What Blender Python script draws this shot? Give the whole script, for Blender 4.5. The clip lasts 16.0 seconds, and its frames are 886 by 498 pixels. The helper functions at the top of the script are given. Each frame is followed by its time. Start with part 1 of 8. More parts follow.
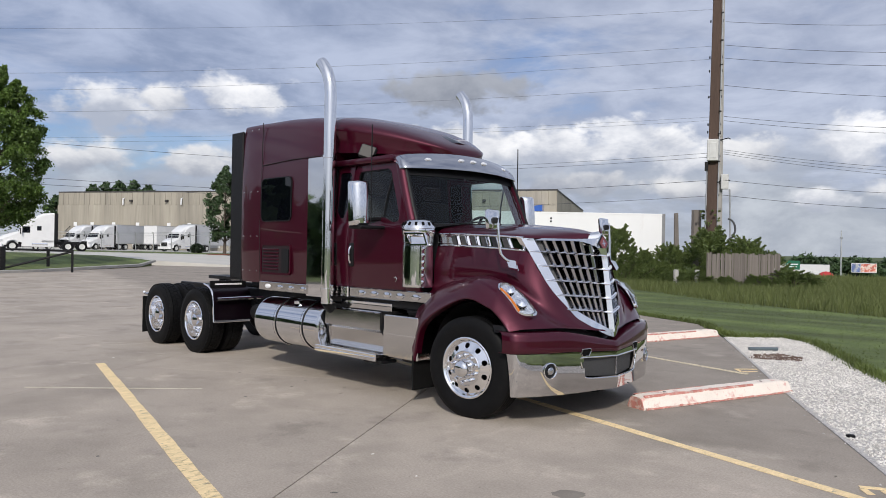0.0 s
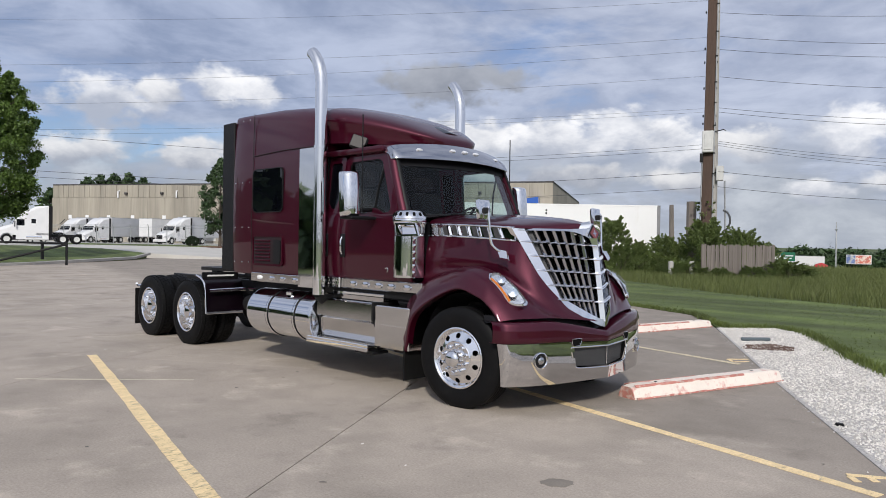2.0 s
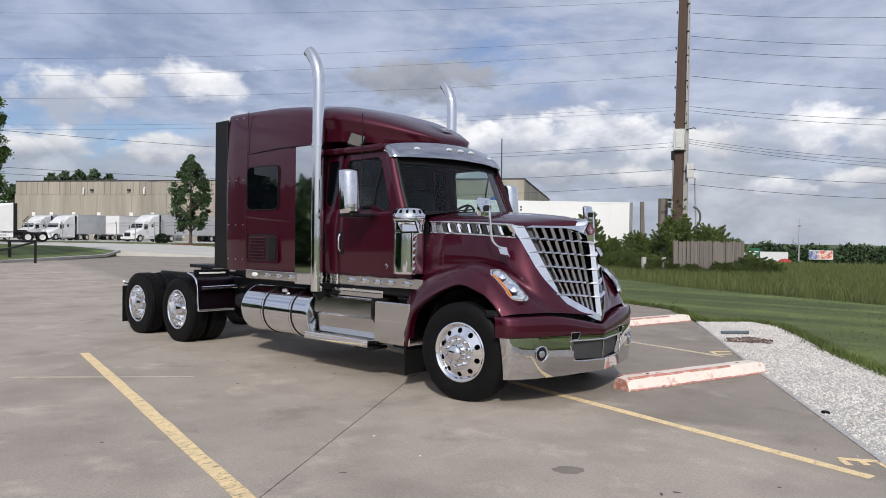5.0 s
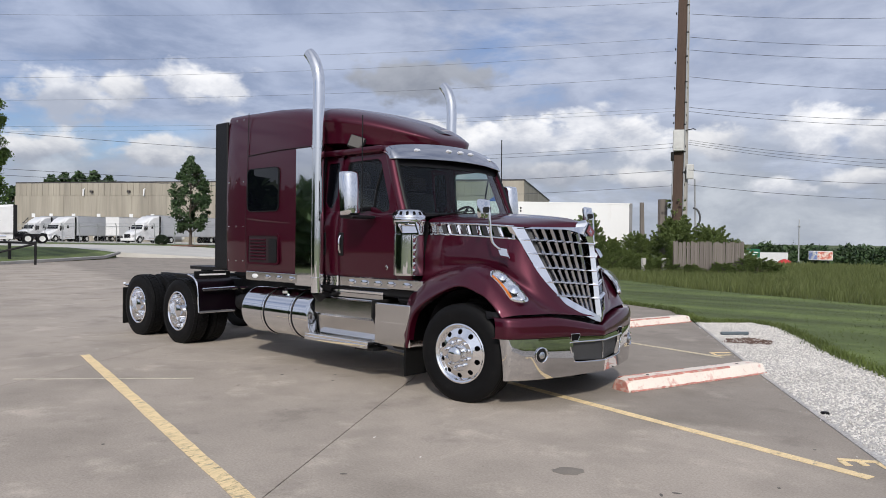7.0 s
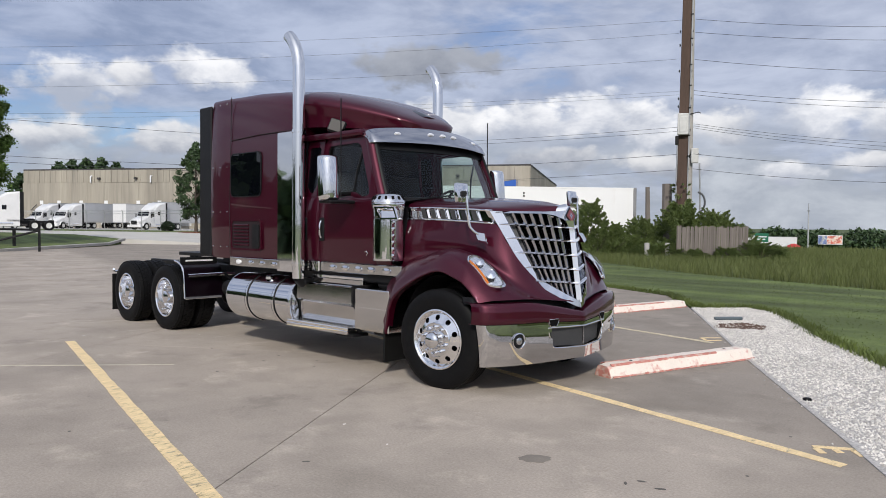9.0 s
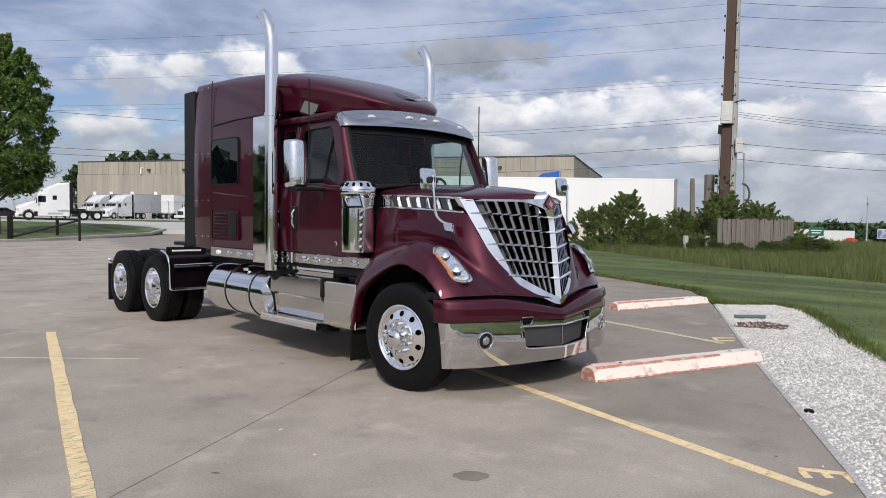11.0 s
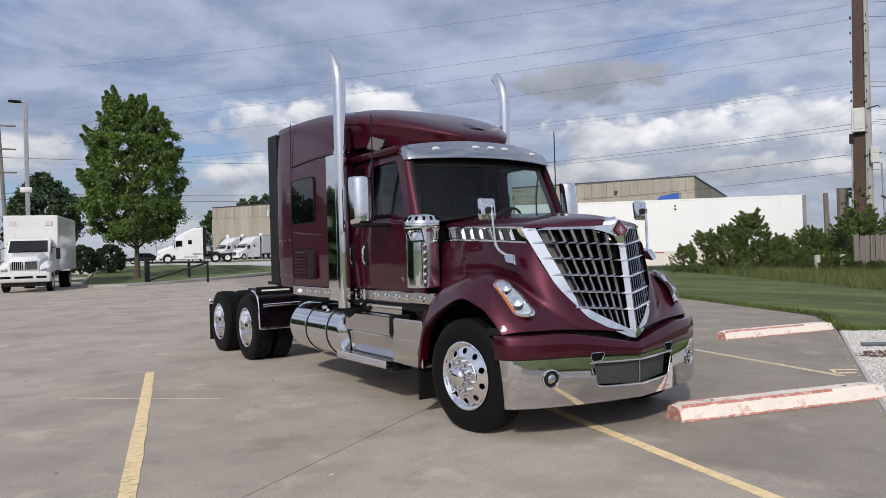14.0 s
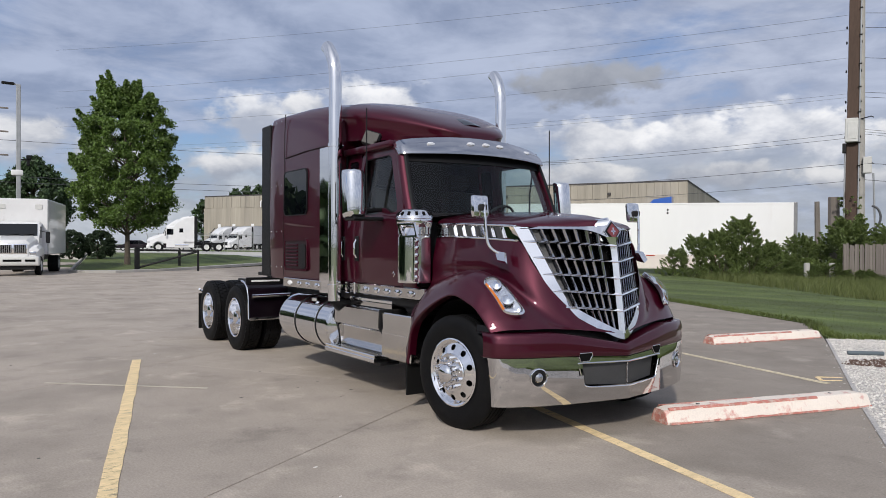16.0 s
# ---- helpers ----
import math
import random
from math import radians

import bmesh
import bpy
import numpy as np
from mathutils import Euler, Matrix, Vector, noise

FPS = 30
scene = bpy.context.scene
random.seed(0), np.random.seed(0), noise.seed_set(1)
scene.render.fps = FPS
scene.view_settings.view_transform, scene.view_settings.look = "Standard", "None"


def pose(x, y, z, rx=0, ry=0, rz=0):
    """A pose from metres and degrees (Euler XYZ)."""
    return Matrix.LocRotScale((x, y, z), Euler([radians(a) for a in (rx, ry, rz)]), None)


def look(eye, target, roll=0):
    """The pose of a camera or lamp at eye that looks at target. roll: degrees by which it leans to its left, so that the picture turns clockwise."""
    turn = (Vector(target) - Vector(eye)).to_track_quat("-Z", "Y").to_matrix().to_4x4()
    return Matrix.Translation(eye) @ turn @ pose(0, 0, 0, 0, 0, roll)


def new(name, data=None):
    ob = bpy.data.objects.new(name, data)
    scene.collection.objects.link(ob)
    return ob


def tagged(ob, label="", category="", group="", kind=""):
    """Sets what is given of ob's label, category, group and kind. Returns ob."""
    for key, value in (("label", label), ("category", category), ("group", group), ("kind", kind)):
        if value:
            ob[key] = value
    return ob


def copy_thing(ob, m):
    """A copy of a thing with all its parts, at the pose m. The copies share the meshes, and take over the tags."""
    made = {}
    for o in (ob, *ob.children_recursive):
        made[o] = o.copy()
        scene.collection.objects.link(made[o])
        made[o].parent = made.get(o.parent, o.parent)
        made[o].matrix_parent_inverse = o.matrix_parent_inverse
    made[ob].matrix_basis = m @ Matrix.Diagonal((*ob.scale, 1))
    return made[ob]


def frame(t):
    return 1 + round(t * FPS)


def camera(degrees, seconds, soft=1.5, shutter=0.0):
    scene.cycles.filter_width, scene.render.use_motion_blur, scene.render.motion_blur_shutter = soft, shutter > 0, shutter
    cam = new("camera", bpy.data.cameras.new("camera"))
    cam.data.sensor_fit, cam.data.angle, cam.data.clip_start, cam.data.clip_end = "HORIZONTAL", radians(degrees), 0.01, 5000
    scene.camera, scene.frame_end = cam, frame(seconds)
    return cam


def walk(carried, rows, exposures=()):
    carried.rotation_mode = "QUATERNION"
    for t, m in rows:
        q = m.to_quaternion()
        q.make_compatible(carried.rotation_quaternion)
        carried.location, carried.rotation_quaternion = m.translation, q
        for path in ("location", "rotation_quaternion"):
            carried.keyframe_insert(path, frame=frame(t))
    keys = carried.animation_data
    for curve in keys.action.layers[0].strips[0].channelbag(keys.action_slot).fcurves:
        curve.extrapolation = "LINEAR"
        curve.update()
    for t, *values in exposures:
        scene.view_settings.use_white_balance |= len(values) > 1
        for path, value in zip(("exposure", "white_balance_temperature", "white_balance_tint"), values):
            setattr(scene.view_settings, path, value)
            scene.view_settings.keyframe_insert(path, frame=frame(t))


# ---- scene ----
cam = camera(63.1, 16.0, soft=0.9)
PATH = [
    (0, (4.901, -6.387, 1.657), (3.483, -4.977, 1.659), 1.0),
    (0.5, (4.907, -6.383, 1.648), (3.492, -4.969, 1.648), 0.9),
    (1, (4.91, -6.374, 1.643), (3.499, -4.957, 1.638), 0.9),
    (1.5, (4.918, -6.364, 1.649), (3.509, -4.944, 1.636), 0.9),
    (2, (4.934, -6.341, 1.637), (3.524, -4.924, 1.618), 0.9),
    (2.5, (4.919, -6.367, 1.641), (3.513, -4.945, 1.612), 0.8),
    (3, (4.873, -6.485, 1.647), (3.484, -5.046, 1.612), 0.6),
    (3.5, (4.82, -6.606, 1.638), (3.456, -5.143, 1.599), 0.5),
    (4, (4.807, -6.658, 1.634), (3.457, -5.182, 1.596), 0.7),
    (6.5, (4.839, -6.687, 1.638), (3.483, -5.217, 1.623), 0.8),
    (7, (4.827, -6.691, 1.64), (3.476, -5.216, 1.616), 0.7),
    (7.5, (4.824, -6.682, 1.638), (3.481, -5.201, 1.606), 0.7),
    (8, (4.824, -6.672, 1.638), (3.486, -5.187, 1.601), 0.6),
    (8.5, (4.874, -6.59, 1.641), (3.53, -5.11, 1.595), 0.5),
    (9, (4.986, -6.404, 1.633), (3.62, -4.945, 1.569), 0.5),
    (9.2, (5.013, -6.319, 1.637), (3.637, -4.87, 1.559), 0.6),
    (11.3, (5.138, -5.335, 1.612), (3.66, -3.99, 1.528), 0.7),
    (11.5, (5.102, -5.256, 1.618), (3.607, -3.93, 1.537), 0.7),
    (12, (5.037, -5.09, 1.629), (3.499, -3.812, 1.574), 0.6),
    (12.5, (5.139, -4.957, 1.635), (3.555, -3.737, 1.607), 0.1),
    (13, (5.219, -4.87, 1.628), (3.592, -3.707, 1.616), -0.6),
    (13.5, (5.252, -4.871, 1.628), (3.602, -3.74, 1.623), -1.3),
    (14, (5.252, -4.884, 1.628), (3.591, -3.77, 1.627), -1.6),
    (14.5, (5.249, -4.883, 1.626), (3.58, -3.782, 1.624), -1.4),
    (15, (5.242, -4.876, 1.623), (3.575, -3.771, 1.618), -0.8),
    (15.5, (5.25, -4.879, 1.624), (3.594, -3.758, 1.615), -0.1),
    (16, (5.243, -4.875, 1.623), (3.595, -3.743, 1.612), 0.2),
]
walk(cam, [(t, look(eye, target, roll)) for t, eye, target, roll in PATH],
     [(0.0, -0.04), (11.5, -0.05), (13.0, -0.12), (16.0, -0.12)])

# ---- world and sun ----
SUN_FROM = Vector((1.0, -1.12, 1.02)).normalized()


def build_world():
    w = bpy.data.worlds.new("sky")
    scene.world = w
    w.use_nodes = True
    nt = w.node_tree
    nt.nodes.clear()
    N, L = nt.nodes.new, nt.links.new

    def val(v):
        n = N("ShaderNodeValue")
        n.outputs[0].default_value = v
        return n.outputs[0]

    def math_node(op, a, b=None, c=None, clamp=False):
        n = N("ShaderNodeMath")
        n.operation = op
        n.use_clamp = clamp
        for i, s in enumerate((a, b, c)):
            if s is None:
                continue
            if isinstance(s, (int, float)):
                n.inputs[i].default_value = s
            else:
                L(s, n.inputs[i])
        return n.outputs[0]

    def smooth(x, lo, hi):
        n = N("ShaderNodeMapRange")
        n.interpolation_type = "SMOOTHSTEP"
        L(x, n.inputs[0])
        n.inputs[1].default_value, n.inputs[2].default_value = lo, hi
        return n.outputs[0]

    def mix(f, a, b):
        n = N("ShaderNodeMix")
        n.data_type = "RGBA"
        if isinstance(f, (int, float)):
            n.inputs[0].default_value = f
        else:
            L(f, n.inputs[0])
        for s, k in ((a, 6), (b, 7)):
            if isinstance(s, tuple):
                n.inputs[k].default_value = (*s, 1)
            else:
                L(s, n.inputs[k])
        return n.outputs[2]

    def noise_at(vec, scale, detail, rough=0.55, dist=0.0):
        n = N("ShaderNodeTexNoise")
        L(vec, n.inputs["Vector"])
        n.inputs["Scale"].default_value, n.inputs["Detail"].default_value = scale, detail
        n.inputs["Roughness"].default_value, n.inputs["Distortion"].default_value = rough, dist
        return n.outputs[0]

    tc = N("ShaderNodeTexCoord")
    sep = N("ShaderNodeSeparateXYZ")
    L(tc.outputs["Generated"], sep.inputs[0])
    x, y, z = sep.outputs
    az = math_node("MULTIPLY", math_node("ARCTAN2", y, x), 57.2958)
    el = math_node("MULTIPLY", math_node("ARCSINE", z), 57.2958)
    den = math_node("ADD", math_node("MAXIMUM", z, 0.0), 0.14)
    plane = N("ShaderNodeCombineXYZ")
    L(math_node("DIVIDE", x, den), plane.inputs[0])
    L(math_node("DIVIDE", y, den), plane.inputs[1])
    flat = N("ShaderNodeCombineXYZ")
    L(math_node("MULTIPLY", az, 0.1), flat.inputs[0])
    L(math_node("MULTIPLY", el, 0.16), flat.inputs[1])

    sky = N("ShaderNodeTexSky")
    sky.sky_type = "NISHITA"
    sky.sun_disc = False
    sky.sun_elevation = math.asin(SUN_FROM.z)
    sky.sun_rotation = math.atan2(SUN_FROM.x, SUN_FROM.y)
    sky.air_density, sky.dust_density, sky.ozone_density = 1.0, 0.4, 3.0
    dim = N("ShaderNodeVectorMath")
    dim.operation = "SCALE"
    L(sky.outputs[0], dim.inputs[0])
    dim.inputs[3].default_value = 0.095
    deep = N("ShaderNodeVectorMath")
    deep.operation = "MULTIPLY"
    L(dim.outputs[0], deep.inputs[0])
    deep.inputs[1].default_value = (0.82, 0.92, 1.12)
    blue = deep.outputs[0]

    # high grey sheet, torn here and there
    n1 = noise_at(plane.outputs[0], 0.75, 7, 0.55, 0.4)
    n2 = noise_at(plane.outputs[0], 2.2, 6, 0.6, 0.3)
    thin = math_node("ADD", math_node("MULTIPLY", smooth(az, 146.0, 166.0), -0.10), math_node("MULTIPLY", smooth(az, 150.0, 124.0), 0.07))
    sheet = smooth(math_node("ADD", math_node("ADD", n1, thin), math_node("MULTIPLY", n2, 0.35)), 0.44, 0.68)
    tone = smooth(n2, 0.32, 0.68)
    far_side = smooth(az, 158.0, 118.0)
    grey = mix(far_side, mix(tone, (0.285, 0.345, 0.50), (0.50, 0.565, 0.735)), mix(tone, (0.375, 0.425, 0.565), (0.60, 0.65, 0.79)))
    col = mix(math_node("MULTIPLY", sheet, 0.93), blue, grey)
    # low grey haze of far clouds
    bands = noise_at(flat.outputs[0], 1.1, 6, 0.6, 0.3)
    low = math_node("MULTIPLY", smooth(el, 11.0, 3.5), smooth(bands, 0.30, 0.52))
    col = mix(math_node("MULTIPLY", low, 0.9), col, mix(smooth(bands, 0.45, 0.68), (0.40, 0.44, 0.51), (0.60, 0.64, 0.70)))

    # heaps of cumulus: bearing, height, half width, half height, brightness
    edge = noise_at(flat.outputs[0], 3.6, 7, 0.55, 0.1)
    puff = noise_at(flat.outputs[0], 1.7, 5, 0.6, 0.2)
    heaps = [(160.3, 9.7, 4.2, 2.3, 1.0), (156.3, 10.8, 2.6, 1.2, 0.9), (151.2, 11.5, 4.8, 1.9, 1.0), (161.8, 6.2, 4.4, 1.4, 0.84), (154.0, 6.3, 4.6, 1.5, 0.82), (146.0, 7.8, 5.0, 1.8, 0.75),
             (134.8, 12.4, 7.5, 2.2, 0.60), (134.0, 5.6, 6.0, 1.3, 0.78), (124.0, 5.3, 7.0, 1.3, 0.80), (116.0, 4.8, 5.0, 1.1, 0.80), (132.8, 8.2, 5.6, 2.2, 0.94), (126.0, 7.9, 5.6, 2.3, 1.0), (121.0, 8.8, 4.2, 2.1, 1.03),
             (117.3, 7.7, 3.8, 2.0, 1.0), (112.0, 7.5, 3.6, 1.6, 0.86), (105.6, 8.1, 3.8, 2.4, 1.04), (101.5, 7.8, 3.4, 1.8, 0.98), (107.6, 4.0, 3.0, 1.1, 0.98), (102.5, 4.6, 3.5, 1.0, 0.86),
             (170.0, 6.5, 4.2, 1.6, 0.82), (176.5, 7.2, 5.0, 2.0, 0.88), (94.0, 6.5, 5.0, 2.0, 0.85)]
    for a, e, w2, h2, bright in heaps:
        da = math_node("DIVIDE", math_node("SUBTRACT", az, a), w2)
        de = math_node("DIVIDE", math_node("SUBTRACT", el, e), h2)
        r = math_node("ADD", math_node("MULTIPLY", da, da), math_node("MULTIPLY", de, de))
        body = math_node("SUBTRACT", 1.0, math_node("SQRT", r))
        body = math_node("ADD", body, math_node("MULTIPLY", math_node("SUBTRACT", edge, 0.5), 1.9))
        mask = smooth(body, 0.08, 0.58)
        top = math_node("ADD", math_node("MULTIPLY", de, 0.42), math_node("MULTIPLY", math_node("SUBTRACT", puff, 0.5), 2.4))
        shade = smooth(top, -0.55, 0.5)
        b = bright
        col = mix(math_node("MULTIPLY", mask, 0.92), col, mix(shade, (0.46 * b, 0.50 * b, 0.60 * b), (1.08 * b, 1.08 * b, 1.10 * b) if b > 0.7 else (0.72 * b, 0.76 * b, 0.86 * b)))
    # bright haze round the sun
    dot = N("ShaderNodeVectorMath")
    dot.operation = "DOT_PRODUCT"
    L(tc.outputs["Generated"], dot.inputs[0])
    dot.inputs[1].default_value = SUN_FROM
    glow = math_node("MULTIPLY", math_node("POWER", math_node("MAXIMUM", dot.outputs["Value"], 0.0), 9.0), 0.9)
    halo = N("ShaderNodeVectorMath")
    halo.operation = "MULTIPLY_ADD"
    L(glow, halo.inputs[0])
    halo.inputs[1].default_value = (1.0, 0.98, 0.94)
    L(col, halo.inputs[2])
    col = halo.outputs[0]
    out, bg = N("ShaderNodeOutputWorld"), N("ShaderNodeBackground")
    L(col, bg.inputs[0])
    bg.inputs[1].default_value = 1.0
    L(bg.outputs[0], out.inputs[0])


build_world()
sun = new("sun", bpy.data.lights.new("sun", "SUN"))
sun.data.energy, sun.data.angle, sun.data.color = 3.0, radians(3.5), (1.0, 0.95, 0.885)
sun.matrix_basis = look(SUN_FROM * 50, (0, 0, 0))


# ---- materials ----
def material(name, color, rough=0.5, metal=0.0, coat=0.0, vary=0.0, scale=3.0, fine=0.0, fine_scale=60.0, bump=0.0, bump_scale=80.0,
             second=None, second_at=(0.5, 0.65), rough_vary=0.0, spec=0.5, per_object=0.0, per_island=0.0, stretch=(1, 1, 1), world=False):
    """A principled surface with broad and fine variation, an optional second colour in blotches, and fine relief."""
    m = bpy.data.materials.new(name)
    m.use_nodes = True
    nt = m.node_tree
    p = nt.nodes["Principled BSDF"]
    N, L = nt.nodes.new, nt.links.new
    p.inputs["Base Color"].default_value = (*color, 1)
    p.inputs["Roughness"].default_value, p.inputs["Metallic"].default_value = rough, metal
    p.inputs["Coat Weight"].default_value, p.inputs["Coat Roughness"].default_value = coat, 0.045
    p.inputs["Specular IOR Level"].default_value = spec
    tc = N("ShaderNodeTexCoord")
    mp = N("ShaderNodeMapping")
    mp.inputs["Scale"].default_value = stretch
    L(N("ShaderNodeNewGeometry").outputs["Position"] if world else tc.outputs["Object"], mp.inputs[0])

    def nz(s, d=5):
        n = N("ShaderNodeTexNoise")
        L(mp.outputs[0], n.inputs["Vector"])
        n.inputs["Scale"].default_value, n.inputs["Detail"].default_value, n.inputs["Roughness"].default_value = s, d, 0.6
        return n.outputs[0]

    def rng(s, a, b, c, d):
        n = N("ShaderNodeMapRange")
        L(s, n.inputs[0])
        for i, v in enumerate((a, b, c, d)):
            n.inputs[i + 1].default_value = v
        return n.outputs[0]

    col = None
    if second is not None:
        mx = N("ShaderNodeMix")
        mx.data_type = "RGBA"
        L(rng(nz(scale * 1.7, 7), second_at[0], second_at[1], 0, 1), mx.inputs[0])
        mx.inputs[6].default_value, mx.inputs[7].default_value = (*color, 1), (*second, 1)
        col = mx.outputs[2]
    factors = []
    if vary:
        factors.append(rng(nz(scale), 0.25, 0.75, 1 - vary, 1 + vary))
    if fine:
        factors.append(rng(nz(fine_scale, 3), 0.25, 0.75, 1 - fine, 1 + fine))
    if per_object:
        factors.append(rng(N("ShaderNodeObjectInfo").outputs["Random"], 0, 1, 1 - per_object, 1 + per_object))
    if per_island:
        factors.append(rng(N("ShaderNodeNewGeometry").outputs["Random Per Island"], 0, 1, 1 - per_island, 1 + per_island))
    for f in factors:
        sc = N("ShaderNodeVectorMath")
        sc.operation = "SCALE"
        if col is None:
            sc.inputs[0].default_value = color
        else:
            L(col, sc.inputs[0])
        L(f, sc.inputs[3])
        col = sc.outputs[0]
    if col is not None:
        L(col, p.inputs["Base Color"])
    if rough_vary:
        L(rng(nz(scale * 2.3, 6), 0.3, 0.7, max(rough - rough_vary, 0.0), rough + rough_vary), p.inputs["Roughness"])
    if bump:
        b = N("ShaderNodeBump")
        b.inputs["Strength"].default_value, b.inputs["Distance"].default_value = bump, 0.01
        L(nz(bump_scale, 4), b.inputs["Height"])
        L(b.outputs[0], p.inputs["Normal"])
    return m


def glass(name, tint, alpha_rough=0.0, ior=1.5):
    m = bpy.data.materials.new(name)
    m.use_nodes = True
    nt = m.node_tree
    nt.nodes.clear()
    N, L = nt.nodes.new, nt.links.new
    out, mix, tr, gl, fr = N("ShaderNodeOutputMaterial"), N("ShaderNodeMixShader"), N("ShaderNodeBsdfTransparent"), N("ShaderNodeBsdfGlossy"), N("ShaderNodeLayerWeight")
    pw, ma = N("ShaderNodeMath"), N("ShaderNodeMath")
    pw.operation, ma.operation = "POWER", "MULTIPLY_ADD"
    pw.inputs[1].default_value = 4.6
    ma.inputs[1].default_value, ma.inputs[2].default_value = 0.9, ((ior - 1) / (ior + 1)) ** 2
    tr.inputs[0].default_value = (*tint, 1)
    gl.inputs["Roughness"].default_value = alpha_rough
    fr.inputs[0].default_value = 0.5
    L(fr.outputs["Facing"], pw.inputs[0])
    L(pw.outputs[0], ma.inputs[0])
    L(ma.outputs[0], mix.inputs[0])
    L(tr.outputs[0], mix.inputs[1])
    L(gl.outputs[0], mix.inputs[2])
    L(mix.outputs[0], out.inputs[0])
    return m


PAINT = material("maroon_paint", (0.056, 0.0007, 0.0118), 0.46, 0.6, coat=0.75, spec=0.3, fine=0.06, fine_scale=900, vary=0.05, scale=0.8)
PAINT.node_tree.nodes["Principled BSDF"].inputs["Coat Roughness"].default_value = 0.02
PAINT_DARK = material("dark_plum_paint", (0.011, 0.005, 0.010), 0.3, 0.2, coat=1.0, vary=0.1, scale=2)
CHROME = material("chrome", (0.80, 0.80, 0.81), 0.035, 1.0, rough_vary=0.02, scale=2.0, bump=0.012, bump_scale=3.0)
BUMPER_CHROME = material("bumper_chrome", (0.62, 0.61, 0.61), 0.03, 1.0, rough_vary=0.02, scale=3.0, bump=0.02, bump_scale=2.0)
GRILLE_CHROME = material("grille_chrome", (0.86, 0.86, 0.88), 0.07, 1.0, rough_vary=0.04, scale=5.0)
VISOR_STEEL = material("visor_steel", (0.50, 0.50, 0.52), 0.06, 1.0, rough_vary=0.02, scale=3.0, bump=0.012, bump_scale=3.0)
ALLOY = material("polished_alloy", (0.88, 0.88, 0.89), 0.09, 1.0, rough_vary=0.04, scale=6.0, bump=0.01, bump_scale=30)
BRUSHED = material("brushed_steel", (0.62, 0.61, 0.60), 0.10, 1.0, rough_vary=0.03, scale=1.5, bump=0.015, bump_scale=4)
RUBBER = material("tyre_rubber", (0.0055, 0.0055, 0.006), 0.58, vary=0.25, scale=6, fine=0.2, fine_scale=120, bump=0.12, bump_scale=140, second=(0.010, 0.0095, 0.009), second_at=(0.55, 0.8), spec=0.13)
BLACK = material("black_plastic", (0.008, 0.008, 0.009), 0.45, vary=0.2, scale=5, bump=0.1, bump_scale=200, spec=0.22)
FRAME_BLACK = material("chassis_black", (0.009, 0.009, 0.010), 0.5, vary=0.3, scale=4, bump=0.15, bump_scale=60, second=(0.018, 0.017, 0.016), spec=0.22)
FLAP = material("flap_rubber", (0.007, 0.007, 0.007), 0.65, vary=0.2, scale=8, spec=0.15)
GREY_MESH = material("dark_grey_mesh", (0.06, 0.06, 0.062), 0.5, 0.4, vary=0.15, scale=8, fine=0.3, fine_scale=260, bump=0.4, bump_scale=300)
# near-black colour that stands in for the shade inside openings
HOLE_SHADE = material("hole_shade_black", (0.004, 0.004, 0.004), 0.9, spec=0.1)
DARK_GLASS = material("tinted_glass", (0.002, 0.0025, 0.004), 0.005, spec=0.55)
LAMP_BOWL = material("lamp_bowl", (0.55, 0.56, 0.58), 0.10, 1.0, bump=1.0, bump_scale=17)
GLASS = glass("clear_glass", (0.72, 0.80, 0.79), 0.0, 1.5)
SIDE_GLASS = glass("smoked_glass", (0.60, 0.70, 0.69), 0.0, 1.6)
LENS = glass("lamp_lens", (0.97, 0.98, 1.0))
AMBER = material("amber_lens", (0.58, 0.16, 0.02), 0.15, coat=1.0)
LAMP_WHITE = material("lamp_white", (0.75, 0.76, 0.78), 0.15, coat=1.0, metal=0.3)
INTERIOR = material("cab_trim", (0.010, 0.010, 0.012), 0.7, vary=0.2, scale=6, spec=0.25)
SEAT = material("seat_cloth", (0.022, 0.021, 0.021), 0.85, vary=0.2, scale=10)
EMBLEM_RED = material("emblem_red", (0.16, 0.012, 0.010), 0.3, coat=1.0)
DECAL_WHITE = material("decal_white", (0.75, 0.75, 0.75), 0.5)
SEAM = material("seam_dark", (0.012, 0.003, 0.005), 0.7)
WHITE_PAINT = material("white_truck_paint", (0.68, 0.68, 0.68), 0.35, coat=0.5, vary=0.06, scale=1.2, second=(0.55, 0.54, 0.52), second_at=(0.62, 0.8))
TRAILER_WHITE = material("trailer_white", (0.80, 0.80, 0.79), 0.45, vary=0.04, scale=0.6, second=(0.72, 0.70, 0.67), second_at=(0.6, 0.8), stretch=(1, 1, 0.3))
TRAILER_GREY = material("trailer_grey", (0.46, 0.47, 0.49), 0.5, vary=0.08, scale=0.6)
SKIRT = material("trailer_skirt", (0.72, 0.65, 0.60), 0.5, vary=0.08, scale=0.8, second=(0.6, 0.5, 0.45), second_at=(0.6, 0.75))
REFLECTOR = material("red_reflector", (0.35, 0.05, 0.03), 0.4)
BLUE_PAINT = material("blue_truck_paint", (0.02, 0.10, 0.42), 0.3, 0.2, coat=1.0, vary=0.05)
CONCRETE = material("lot_concrete", (0.385, 0.332, 0.278), 0.85, vary=0.15, scale=0.45, fine=0.18, fine_scale=55, bump=0.35, bump_scale=120,
                    second=(0.29, 0.25, 0.207), second_at=(0.48, 0.70), per_object=0.03, world=True)
JOINT = material("joint_filler", (0.055, 0.05, 0.045), 0.9, vary=0.2, scale=3)
